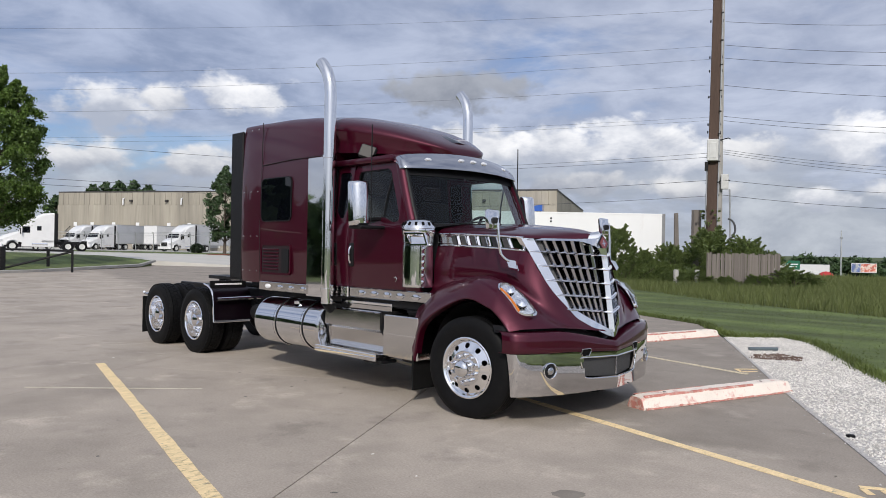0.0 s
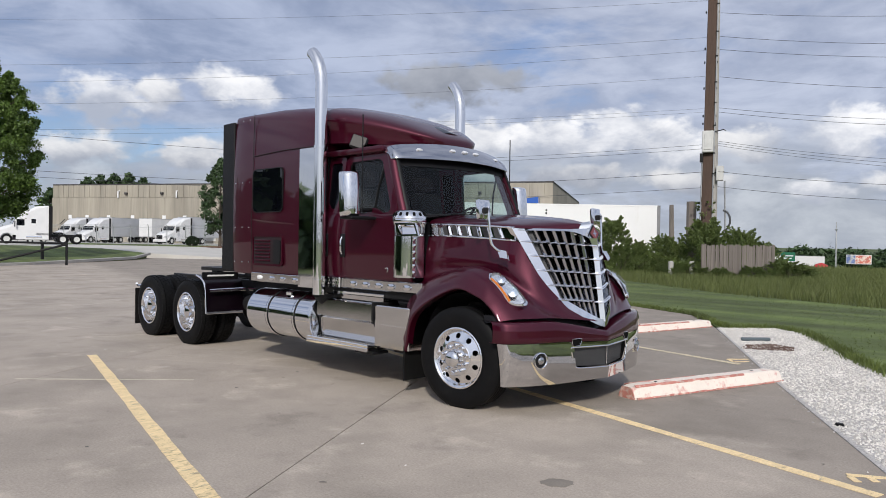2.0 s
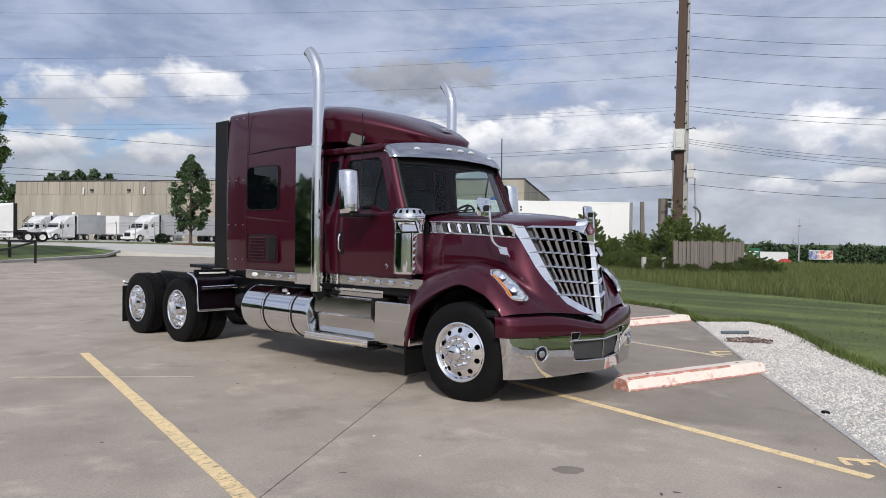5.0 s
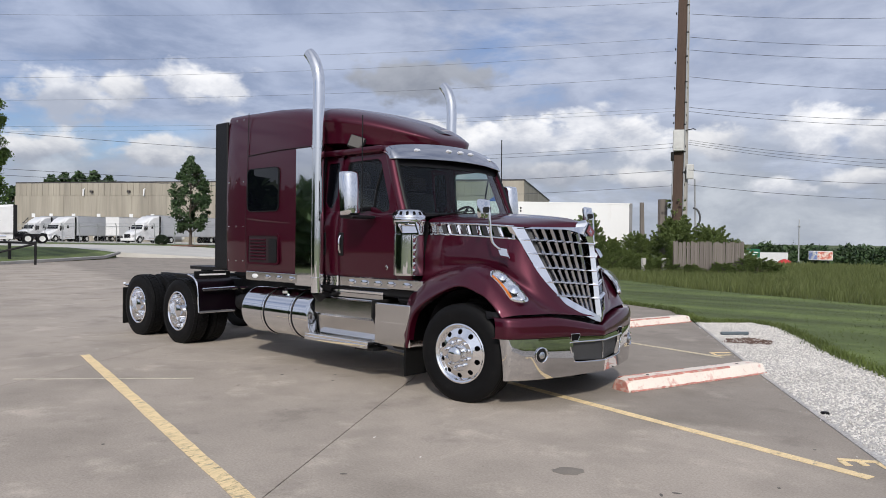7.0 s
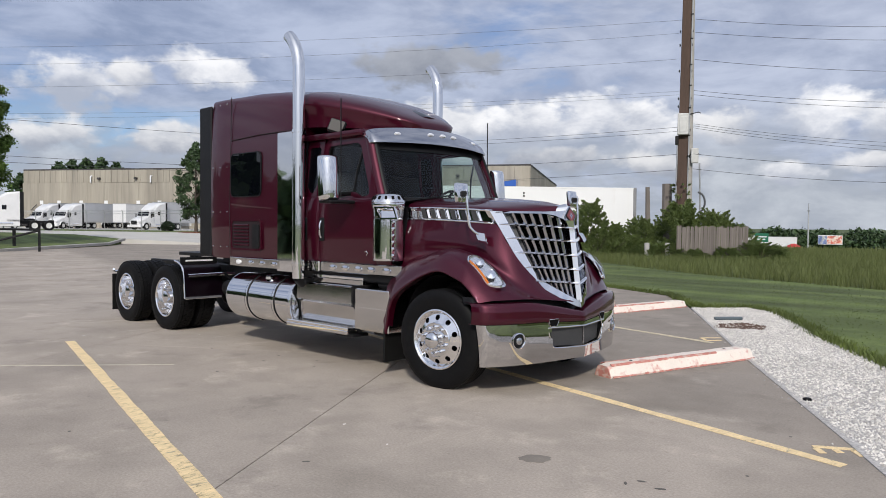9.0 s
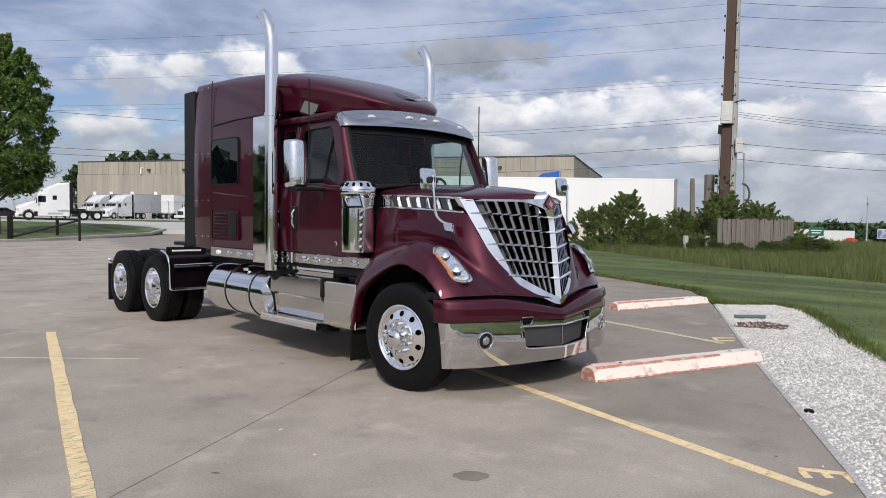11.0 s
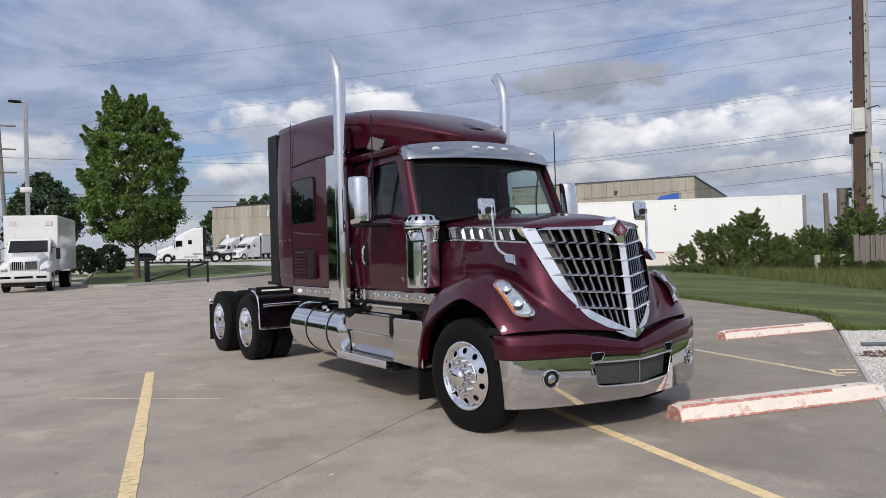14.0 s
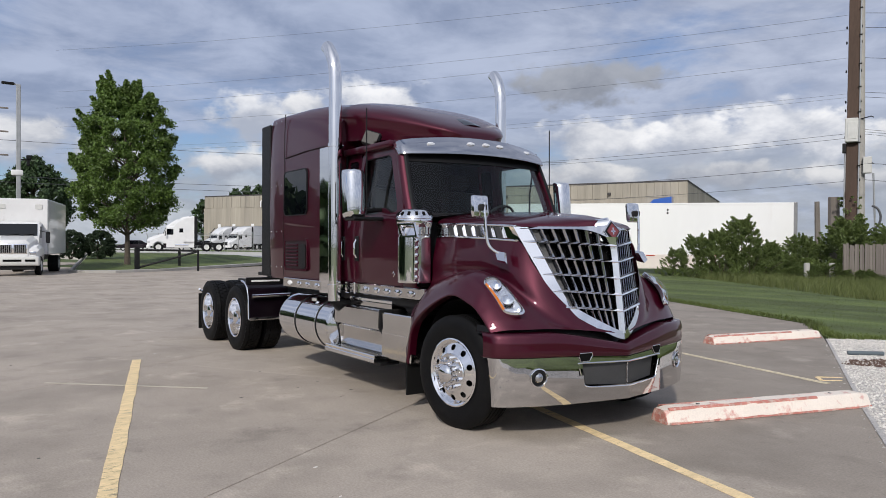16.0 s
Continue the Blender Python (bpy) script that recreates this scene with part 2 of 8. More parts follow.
ROAD = material("road_concrete", (0.50, 0.48, 0.44), 0.85, vary=0.08, scale=0.4, fine=0.05)
KERB = material("kerb_concrete", (0.36, 0.345, 0.32), 0.9, vary=0.15, scale=1.5, fine=0.1, bump=0.3)
LINE_YELLOW = material("worn_yellow_paint", (0.80, 0.62, 0.35), 0.75, vary=0.16, scale=11, fine=0.12, fine_scale=70, second=(0.38, 0.33, 0.24), second_at=(0.60, 0.68), bump=0.2, bump_scale=60, stretch=(1, 0.3, 1))
LINE_FADED = material("faded_yellow_paint", (0.60, 0.52, 0.36), 0.8, vary=0.18, scale=8, fine=0.15, fine_scale=60, second=(0.42, 0.36, 0.28), second_at=(0.5, 0.62))
LINE_PALE = material("faded_paint", (0.46, 0.42, 0.34), 0.8, vary=0.2, scale=6, fine=0.2, fine_scale=60)
STOP_PAINT = material("wheel_stop_paint", (0.76, 0.68, 0.60), 0.75, vary=0.06, scale=5, fine=0.08, fine_scale=70, bump=0.4, bump_scale=50,
                      second=(0.62, 0.36, 0.31), second_at=(0.57, 0.67))
STOP_RED = material("flaked_red_paint", (0.48, 0.19, 0.15), 0.8, vary=0.3, scale=9, second=(0.55, 0.40, 0.34), second_at=(0.5, 0.6), bump=0.4, bump_scale=50)
TANK = material("polished_tank", (0.74, 0.745, 0.76), 0.075, 1.0, rough_vary=0.03, scale=3.0, stretch=(0.15, 1, 1), bump=0.02, bump_scale=14)
GRAVEL = material("gravel_bed", (0.44, 0.42, 0.40), 0.9, vary=0.2, scale=1.2, fine=0.4, fine_scale=45, bump=0.9, bump_scale=45)
STONE = material("gravel_stone", (0.54, 0.515, 0.48), 0.85, per_island=0.38, vary=0.14, scale=0.8)
GRASS_BED = material("mown_grass", (0.076, 0.104, 0.025), 0.95, vary=0.25, scale=0.6, fine=0.35, fine_scale=30, bump=0.6, bump_scale=40, second=(0.104, 0.136, 0.038), second_at=(0.45, 0.7))
GRASS_BLADE = material("grass_blade", (0.100, 0.130, 0.030), 0.6, per_island=0.14, vary=0.25, scale=0.5)
FIELD_BED = material("field_grass", (0.060, 0.088, 0.024), 0.95, vary=0.25, scale=0.12, fine=0.3, fine_scale=8, second=(0.095, 0.11, 0.038), second_at=(0.45, 0.7))
FIELD_BLADE = material("tall_grass_blade", (0.124, 0.148, 0.044), 0.7, per_island=0.18, vary=0.25, scale=1.1, world=True, second=(0.135, 0.138, 0.058), second_at=(0.55, 0.8))
LEAF = material("maple_leaf", (0.112, 0.182, 0.038), 0.5, per_island=0.45, vary=0.25, scale=0.6)
LEAF_DARK = material("dark_leaf", (0.036, 0.068, 0.022), 0.6, per_island=0.4, vary=0.25, scale=0.5)
HEDGE_LEAF = material("hedge_leaf", (0.018, 0.036, 0.013), 0.6, per_island=0.35, vary=0.2, scale=0.8)
LEAF_BRIGHT = material("shrub_leaf", (0.122, 0.166, 0.046), 0.55, per_island=0.45, vary=0.3, scale=0.7)
BARK = material("bark", (0.085, 0.068, 0.052), 0.9, vary=0.3, scale=8, bump=0.6, bump_scale=30)
POLE_WOOD = material("weathered_pole_wood", (0.078, 0.049, 0.036), 0.85, vary=0.25, scale=3, bump=0.5, bump_scale=30, stretch=(1, 1, 0.08), fine=0.2, fine_scale=40)
GREY_WOOD = material("grey_fence_wood", (0.175, 0.152, 0.135), 0.9, vary=0.25, scale=3, bump=0.4, bump_scale=30, stretch=(1, 1, 0.1), per_object=0.2)
GALV = material("galvanised_steel", (0.42, 0.43, 0.44), 0.5, 0.6, vary=0.12, scale=3)
GREY_METAL = material("grey_box_paint", (0.55, 0.55, 0.53), 0.5, vary=0.1, scale=4)
CABLE = material("cable_black", (0.075, 0.078, 0.085), 0.6)
LAMP_GREY = material("lamp_grey_glass", (0.11, 0.105, 0.10), 0.9, spec=0.1)
BUILDING = material("precast_concrete", (0.335, 0.305, 0.25), 0.9, vary=0.16, scale=0.35, fine=0.10, fine_scale=2, second=(0.25, 0.228, 0.19), second_at=(0.42, 0.72), stretch=(1, 1, 0.08), per_object=0.015, world=True)
ROOF_EDGE = material("roof_edge", (0.05, 0.045, 0.045), 0.7, vary=0.1)
SIGN_GREEN = material("sign_green", (0.01, 0.13, 0.07), 0.5)
DIRT = material("bare_dirt", (0.10, 0.06, 0.045), 0.95, vary=0.3, scale=6, bump=0.6, bump_scale=40)
MULCH = material("red_mulch", (0.16, 0.06, 0.035), 0.95, vary=0.3, scale=4)
TEAL = material("faded_teal_plastic", (0.085, 0.11, 0.125), 0.5, vary=0.1)


def stained(m):
    """Adds to the lot's concrete a darker stall, pale scaled patches and fine dark streaks."""
    nt = m.node_tree
    N, L = nt.nodes.new, nt.links.new
    p = nt.nodes["Principled BSDF"]
    src = p.inputs["Base Color"].links[0].from_socket
    pos = N("ShaderNodeNewGeometry").outputs["Position"]

    def noise_of(scale, detail, stretch=(1, 1, 1), turn=0.0):
        mp, n = N("ShaderNodeMapping"), N("ShaderNodeTexNoise")
        mp.inputs["Scale"].default_value = stretch
        mp.inputs["Rotation"].default_value = (0, 0, turn)
        L(pos, mp.inputs[0])
        L(mp.outputs[0], n.inputs["Vector"])
        n.inputs["Scale"].default_value, n.inputs["Detail"].default_value, n.inputs["Roughness"].default_value = scale, detail, 0.65
        return n.outputs[0]

    def rng(sock, a, b, c, d):
        n = N("ShaderNodeMapRange")
        n.interpolation_type = "SMOOTHSTEP"
        L(sock, n.inputs[0])
        for i, v in enumerate((a, b, c, d)):
            n.inputs[i + 1].default_value = v
        return n.outputs[0]

    def mul(a, b):
        n = N("ShaderNodeMath")
        n.operation = "MULTIPLY"
        L(a, n.inputs[0])
        L(b, n.inputs[1])
        return n.outputs[0]

    # the stalls beyond the painted line are darker, with a wavering soft edge
    dot = N("ShaderNodeVectorMath")
    dot.operation = "DOT_PRODUCT"
    L(pos, dot.inputs[0])
    dot.inputs[1].default_value = (0.2275, 0.974, 0)
    wob = N("ShaderNodeMath")
    wob.operation = "MULTIPLY_ADD"
    L(noise_of(0.9, 6), wob.inputs[0])
    wob.inputs[1].default_value = 1.6
    L(dot.outputs["Value"], wob.inputs[2])
    f = rng(wob.outputs[0], 0.35, 1.35, 1.0, 0.74)
    f = mul(f, rng(noise_of(1.3, 8), 0.54, 0.70, 1.0, 1.30))
    f = mul(f, rng(noise_of(0.8, 7), 0.30, 0.46, 0.72, 1.0))
    f = mul(f, rng(noise_of(2.2, 6, (1.0, 0.22, 1.0), 0.23), 0.60, 0.75, 1.0, 1.15))
    f = mul(f, rng(noise_of(9.0, 5), 0.62, 0.72, 1.0, 0.80))
    f = mul(f, rng(noise_of(150.0, 2), 0.66, 0.76, 1.0, 0.62))
    f = mul(f, rng(noise_of(26.0, 4), 0.64, 0.72, 1.0, 1.20))
    sc = N("ShaderNodeVectorMath")
    sc.operation = "SCALE"
    L(src, sc.inputs[0])
    L(f, sc.inputs[3])
    L(sc.outputs[0], p.inputs["Base Color"])


stained(CONCRETE)


def scuffed(m):
    """Tyres have scraped the paint crosswise, most of all towards the lane."""
    nt = m.node_tree
    N, L = nt.nodes.new, nt.links.new
    p = nt.nodes["Principled BSDF"]
    src = p.inputs["Base Color"].links[0].from_socket
    pos = N("ShaderNodeNewGeometry").outputs["Position"]
    sep, mp, n, wear, add, r, mx = N("ShaderNodeSeparateXYZ"), N("ShaderNodeMapping"), N("ShaderNodeTexNoise"), N("ShaderNodeMapRange"), N("ShaderNodeMath"), N("ShaderNodeMapRange"), N("ShaderNodeMix")
    L(pos, sep.inputs[0])
    mp.inputs["Rotation"].default_value = (0, 0, 0.5)
    mp.inputs["Scale"].default_value = (24, 9, 1)
    L(pos, mp.inputs[0])
    L(mp.outputs[0], n.inputs["Vector"])
    n.inputs["Scale"].default_value, n.inputs["Detail"].default_value, n.inputs["Roughness"].default_value = 1.0, 6, 0.7
    n.inputs["Distortion"].default_value = 0.9
    L(sep.outputs[0], wear.inputs[0])
    for i, v in enumerate((-3.0, 1.5, -0.10, 0.06)):
        wear.inputs[i + 1].default_value = v
    L(n.outputs[0], add.inputs[0])
    L(wear.outputs[0], add.inputs[1])
    dot, keep, both = N("ShaderNodeVectorMath"), N("ShaderNodeMapRange"), N("ShaderNodeMath")
    dot.operation = "DOT_PRODUCT"
    L(pos, dot.inputs[0])
    dot.inputs[1].default_value = (0.2275, 0.974, 0)
    L(dot.outputs["Value"], keep.inputs[0])
    for i, v in enumerate((-3.0, -2.0, 0.0, -0.12)):
        keep.inputs[i + 1].default_value = v
    L(add.outputs[0], both.inputs[0])
    L(keep.outputs[0], both.inputs[1])
    L(both.outputs[0], r.inputs[0])
    for i, v in enumerate((0.54, 0.66, 0.0, 0.8)):
        r.inputs[i + 1].default_value = v
    mx.data_type = "RGBA"
    L(r.outputs[0], mx.inputs[0])
    L(src, mx.inputs[6])
    mx.inputs[7].default_value = (0.22, 0.175, 0.10, 1)
    L(mx.outputs[2], p.inputs["Base Color"])


scuffed(LINE_YELLOW)


def mown(m):
    """Adds the broad light and dark bands that a mower leaves."""
    nt = m.node_tree
    N, L = nt.nodes.new, nt.links.new
    p = nt.nodes["Principled BSDF"]
    src = p.inputs["Base Color"].links[0].from_socket
    mp, n, r, sc = N("ShaderNodeMapping"), N("ShaderNodeTexNoise"), N("ShaderNodeMapRange"), N("ShaderNodeVectorMath")
    mp.inputs["Rotation"].default_value = (0, 0, radians(32))
    mp.inputs["Scale"].default_value = (0.06, 0.7, 1.0)
    L(N("ShaderNodeNewGeometry").outputs["Position"], mp.inputs[0])
    L(mp.outputs[0], n.inputs["Vector"])
    n.inputs["Scale"].default_value, n.inputs["Detail"].default_value = 1.0, 4
    L(n.outputs[0], r.inputs[0])
    for i, v in enumerate((0.36, 0.64, 0.72, 1.38)):
        r.inputs[i + 1].default_value = v
    sc.operation = "SCALE"
    L(src, sc.inputs[0])
    L(r.outputs[0], sc.inputs[3])
    L(sc.outputs[0], p.inputs["Base Color"])


mown(GRASS_BED)
mown(GRASS_BLADE)


def leafy(m, share):
    """Leaves and blades let part of the light through."""
    nt = m.node_tree
    N, L = nt.nodes.new, nt.links.new
    p, out = nt.nodes["Principled BSDF"], nt.nodes["Material Output"]
    tr, mx = N("ShaderNodeBsdfTranslucent"), N("ShaderNodeMixShader")
    L(p.inputs["Base Color"].links[0].from_socket, tr.inputs[0])
    mx.inputs[0].default_value = share
    L(p.outputs[0], mx.inputs[1])
    L(tr.outputs[0], mx.inputs[2])
    L(mx.outputs[0], out.inputs[0])


for m in (GRASS_BLADE, FIELD_BLADE, LEAF, LEAF_BRIGHT):
    leafy(m, 0.28)


# ---- mesh tools ----
def part(name, bm, mat, parent=None, label="", sharp=34):
    """Links a bmesh as one mesh object under a thing or a part, smooth but for its sharp edges."""
    bmesh.ops.recalc_face_normals(bm, faces=bm.faces)
    lim = radians(sharp)
    for f in bm.faces:
        f.smooth = True
    for e in bm.edges:
        if len(e.link_faces) == 2 and e.calc_face_angle(0) > lim:
            e.smooth = False
    me = bpy.data.meshes.new(name)
    bm.to_mesh(me)
    bm.free()
    me.materials.append(mat)
    ob = new(name, me)
    if parent:
        ob.parent = parent
    if label:
        ob["label"] = label
    return ob


def shared(name, me, parent, m=None):
    ob = new(name, me)
    ob.parent = parent
    if m is not None:
        ob.matrix_basis = m
    return ob


def thing(name, label, category, group="", kind=""):
    return tagged(new(name), label, category, group, kind)


def solid(name, verts, faces, mat, label="", category="", kind="", parent=None, smooth=False):
    me = bpy.data.meshes.new(name)
    me.from_pydata(verts, [], faces)
    me.materials.append(mat)
    if smooth:
        me.shade_smooth()
    ob = new(name, me)
    if parent:
        ob.parent = parent
    return tagged(ob, label, category, "", kind)


def B():
    return bmesh.new()


def box(bm, lo, hi, bevel=0.0, m=None, seg=1):
    c = [(a + b) / 2 for a, b in zip(lo, hi)]
    s = [max(abs(b - a), 1e-4) for a, b in zip(lo, hi)]
    t = Matrix.Translation(c) @ Matrix.Diagonal((*s, 1))
    r = bmesh.ops.create_cube(bm, size=1, matrix=(m @ t) if m is not None else t)
    if bevel:
        es = list({e for v in r["verts"] for e in v.link_edges})
        bmesh.ops.bevel(bm, geom=es, offset=min(bevel, min(s) * 0.45), segments=seg, affect="EDGES", profile=0.5)
    return bm


def cr(pts, n):
    """n points on a Catmull-Rom curve through pts, even along its knots."""
    p = np.array(pts, float)
    p = np.vstack([2 * p[0] - p[1], p, 2 * p[-1] - p[-2]])
    k = len(pts) - 1
    out = []
    for u in np.linspace(0, k, n):
        i = min(int(u), k - 1)
        t = u - i
        a, b, c, d = p[i], p[i + 1], p[i + 2], p[i + 3]
        out.append(0.5 * (2 * b + (c - a) * t + (2 * a - 5 * b + 4 * c - d) * t * t + (3 * b - a - 3 * c + d) * t ** 3))
    return np.array(out)


def skin(bm, rows, nu, nv):
    """A smooth sheet through rows of control points."""
    r = [cr(row, nu) for row in rows]
    g = np.array([cr([q[i] for q in r], nv) for i in range(nu)])
    vs = [[bm.verts.new(g[i, j]) for j in range(nv)] for i in range(nu)]
    for i in range(nu - 1):
        for j in range(nv - 1):
            bm.faces.new((vs[i][j], vs[i + 1][j], vs[i + 1][j + 1], vs[i][j + 1]))
    return bm


def loft(bm, rings, closed=True, caps=True):
    vs = [[bm.verts.new(p) for p in ring] for ring in rings]
    n = len(rings[0])
    for a, b in zip(vs, vs[1:]):
        for i in range(n if closed else n - 1):
            j = (i + 1) % n
            bm.faces.new((a[i], a[j], b[j], b[i]))
    if caps:
        bm.faces.new(vs[0])
        bm.faces.new(list(reversed(vs[-1])))
    return bm


def tube(bm, pts, r, seg=10, caps=True):
    """A round bar along points; r may be a number or one for each point."""
    pts = [Vector(p) for p in pts]
    rs = r if isinstance(r, (list, tuple)) else [r] * len(pts)
    rings, side = [], None
    for i, p in enumerate(pts):
        d = (pts[min(i + 1, len(pts) - 1)] - pts[max(i - 1, 0)]).normalized()
        if side is None:
            side = d.cross(Vector((0, 0, 1)) if abs(d.z) < 0.9 else Vector((1, 0, 0))).normalized()
        side = (side - d * side.dot(d)).normalized()
        up = d.cross(side)
        rings.append([p + (side * math.cos(k * math.tau / seg) + up * math.sin(k * math.tau / seg)) * rs[i] for k in range(seg)])
    return loft(bm, rings, True, caps)


def lathe(bm, profile, centre, axis="y", seg=40, sign=1):
    """Turns (radius, height) pairs about an axis through centre."""
    cx, cy, cz = centre
    rings = []
    for r, h in profile:
        ring = []
        for k in range(seg):
            a = k * math.tau / seg
            c, s = r * math.cos(a), r * math.sin(a)
            ring.append({"y": (cx + c, cy + sign * h, cz + s), "x": (cx + sign * h, cy + c, cz + s), "z": (cx + c, cy + s, cz + sign * h)}[axis])
        rings.append(ring)
    return loft(bm, rings, True, False)


def plate(bm, outer, axis, a, b, holes=()):
    """A flat plate with holes, its outline in the two other axes, between a and b on the axis."""
    def at(p, h):
        return {"x": (h, p[0], p[1]), "y": (p[0], h, p[1]), "z": (p[0], p[1], h)}[axis]
    t = bmesh.new()
    es = []
    for loop in (outer, *holes):
        v = [t.verts.new(at(p, a)) for p in loop]
        es += [t.edges.new((v[i], v[(i + 1) % len(v)])) for i in range(len(v))]
    bmesh.ops.triangle_fill(t, use_beauty=True, edges=es)
    d = {"x": (b - a, 0, 0), "y": (0, b - a, 0), "z": (0, 0, b - a)}[axis]
    r = bmesh.ops.extrude_face_region(t, geom=list(t.faces))
    bmesh.ops.translate(t, vec=d, verts=[v for v in r["geom"] if isinstance(v, bmesh.types.BMVert)])
    me = bpy.data.meshes.new("plate")
    t.to_mesh(me)
    t.free()
    bm.from_mesh(me)
    bpy.data.meshes.remove(me)
    return bm


def ring_holes(bm, r0, r1, n, hole_r, hole_at, y0, y1, centre):
    """A wheel disc in the xz plane between two radii with n round holes; y0 at the inner radius, y1 at the outer."""
    cx, cy, cz = centre
    m = 16

    def put(r, a):
        t = (r - r0) / (r1 - r0)
        return bm.verts.new((cx + r * math.cos(a), cy + y0 + (y1 - y0) * t, cz + r * math.sin(a)))
    for k in range(n):
        a0, a1 = k * math.tau / n, (k + 1) * math.tau / n
        am = (a0 + a1) / 2
        ring = [(r0, a0), (r0, a0 + (a1 - a0) / 4), (r0, am), (r0, a1 - (a1 - a0) / 4), (r0, a1), (r0 + (r1 - r0) * .25, a1), ((r0 + r1) / 2, a1), (r0 + (r1 - r0) * .75, a1),
                (r1, a1), (r1, a1 - (a1 - a0) / 4), (r1, am), (r1, a0 + (a1 - a0) / 4), (r1, a0), (r0 + (r1 - r0) * .75, a0), ((r0 + r1) / 2, a0), (r0 + (r1 - r0) * .25, a0)]
        hx, hz = hole_at * math.cos(am), hole_at * math.sin(am)
        outer, inner, deep = [], [], []
        for r, a in ring:
            outer.append(put(r, a))
            px, pz = r * math.cos(a) - hx, r * math.sin(a) - hz
            q = math.hypot(px, pz)
            ix, iz = hx + px / q * hole_r, hz + pz / q * hole_r
            v = put(math.hypot(ix, iz), math.atan2(iz, ix))
            inner.append(v)
            w = bm.verts.new(v.co)
            w.co.y += 0.03 * (1 if cy < 0 else -1)
            deep.append(w)
        for i in range(m):
            j = (i + 1) % m
            bm.faces.new((outer[i], outer[j], inner[j], inner[i]))
            bm.faces.new((inner[i], inner[j], deep[j], deep[i]))
    bmesh.ops.remove_doubles(bm, verts=bm.verts, dist=1e-4)
    return bm

# ---- ground ----
DIR, NRM = Vector((0.5215, -0.8532)), Vector((0.8532, 0.5215))   # the slabs' two directions
EDGE = 2.887                                                      # the lot's edge beside the gravel, along NRM
SLAB_W, SLAB_L = 4.23, 9.14


def fall(x, y):
    """The land falls away beyond the field."""
    a = math.degrees(math.atan2(y + 6, x - 5))
    k = min(max((122 - a) / 10, 0), 1) * min(max((a - 20) / 20, 0), 1)
    d = max(0.0, math.hypot(x - 5, y + 6) - 55)
    return -0.026 * d * k * k * (3 - 2 * k)


def build_ground():
    radii = [0, 20, 40, 60, 80, 110, 150, 200, 270, 360, 500, 800, 1500, 3500]
    seg, verts, faces = 96, [], []
    for r in radii:
        for k in range(seg):
            x, y = 5 + r * math.cos(k * math.tau / seg), -6 + r * math.sin(k * math.tau / seg)
            verts.append((x, y, -0.06 + (fall(x, y) if r < 900 else -20 * 0)))
    for i in range(len(radii) - 1):
        for k in range(seg):
            j = (k + 1) % seg
            faces.append((i * seg + k, i * seg + j, (i + 1) * seg + j, (i + 1) * seg + k))
    solid("ground", verts, faces, FIELD_BED, "rough green field grass reaching the horizon", "ground", "structure", smooth=True)


def rise(x):
    """The land climbs gently beyond the grass island."""
    k = min(max((-42 - x) / 20, 0), 1)
    return 0.7 * k * k * (3 - 2 * k)


def lift(ob):
    for v in ob.data.vertices:
        v.co.z += rise(v.co.x)
    return ob


def sheet(name, pts, z, mat, label, category, thick=0.05, kind="structure"):
    bm = plate(B(), pts, "z", z - thick, z)
    return tagged(part(name, bm, mat), label, category, "", kind)


build_ground()
sheet("pavement", [(20, -36), (13.5, -18), (-1.32, 7.75), (-2.95, 9.98), (-4.4, 10.7), (-8.0, 12.3), (-16, 16.0), (-30, 22.4), (-46, 26), (-60, 36), (-75, 36), (-52, 18), (-47, 14.4), (-39.5, 5.2), (-38.2, 2.5),
                   (-40.3, -0.2), (-62, 0.5), (-90, -4), (-60, -7), (-34, -12), (-8, -23), (6, -36)], -0.012, JOINT, "dark filler between the slabs of a concrete parking lot", "pavement")
# mown grass beside the lot
LAWN = [(60, -80), (16.9, -18), (6.3, -2.1), (2.83, 3.7), (1.82, 5.24), (1.02, 6.74), (0.11, 8.25), (-0.56, 8.67), (-1.32, 7.81), (-2.92, 9.96), (-4.34, 10.63), (-8.02, 12.33), (-16, 16.0), (-30, 22.4),
        (-30, 33), (-19, 27), (-12, 22.5), (-6, 18.2), (0.54, 15.6), (9, 11), (40, -8), (90, -60)]
sheet("lawn", LAWN, 0.02, GRASS_BED, "closely mown green lawn beside the parking lot", "lawn", 0.10)
sheet("gravel_bed", [(2.83, 3.7), (1.82, 5.24), (1.02, 6.74), (0.11, 8.25), (-0.56, 8.67), (-1.36, 7.79), (0.79, 4.165), (1.71, 2.615), (3.56, -0.365), (13.45, -17), (16.9, -17.5), (6.3, -2.1)], 0.008, GRAVEL,
      "bed of pale crushed limestone gravel", "gravel", 0.08)
# island with tree and gate, and the strips beyond
lift(sheet("lawn", [(-40.2, 1.0), (-39.0, 1.6), (-38.6, 2.9), (-39.6, 5.3), (-47.2, 14.5), (-51.5, 17.4), (-57, 16.0), (-64, 12.0), (-70, 8.6), (-70, 6.6), (-62, 5.0), (-52, 3.2)], 0.10, GRASS_BED, "mown grass island with a concrete kerb", "lawn", 0.95))
lift(sheet("road", [(-120, 2), (-84, 5.5), (-70, 8.0), (-64, 11.5), (-57, 15.6), (-51.5, 18.6), (-46, 22.7), (-40, 29), (-52, 33), (-66, 30), (-80, 24), (-96, 20), (-122, 14)], 0.02, ROAD, "pale concrete access road", "road", 0.8))
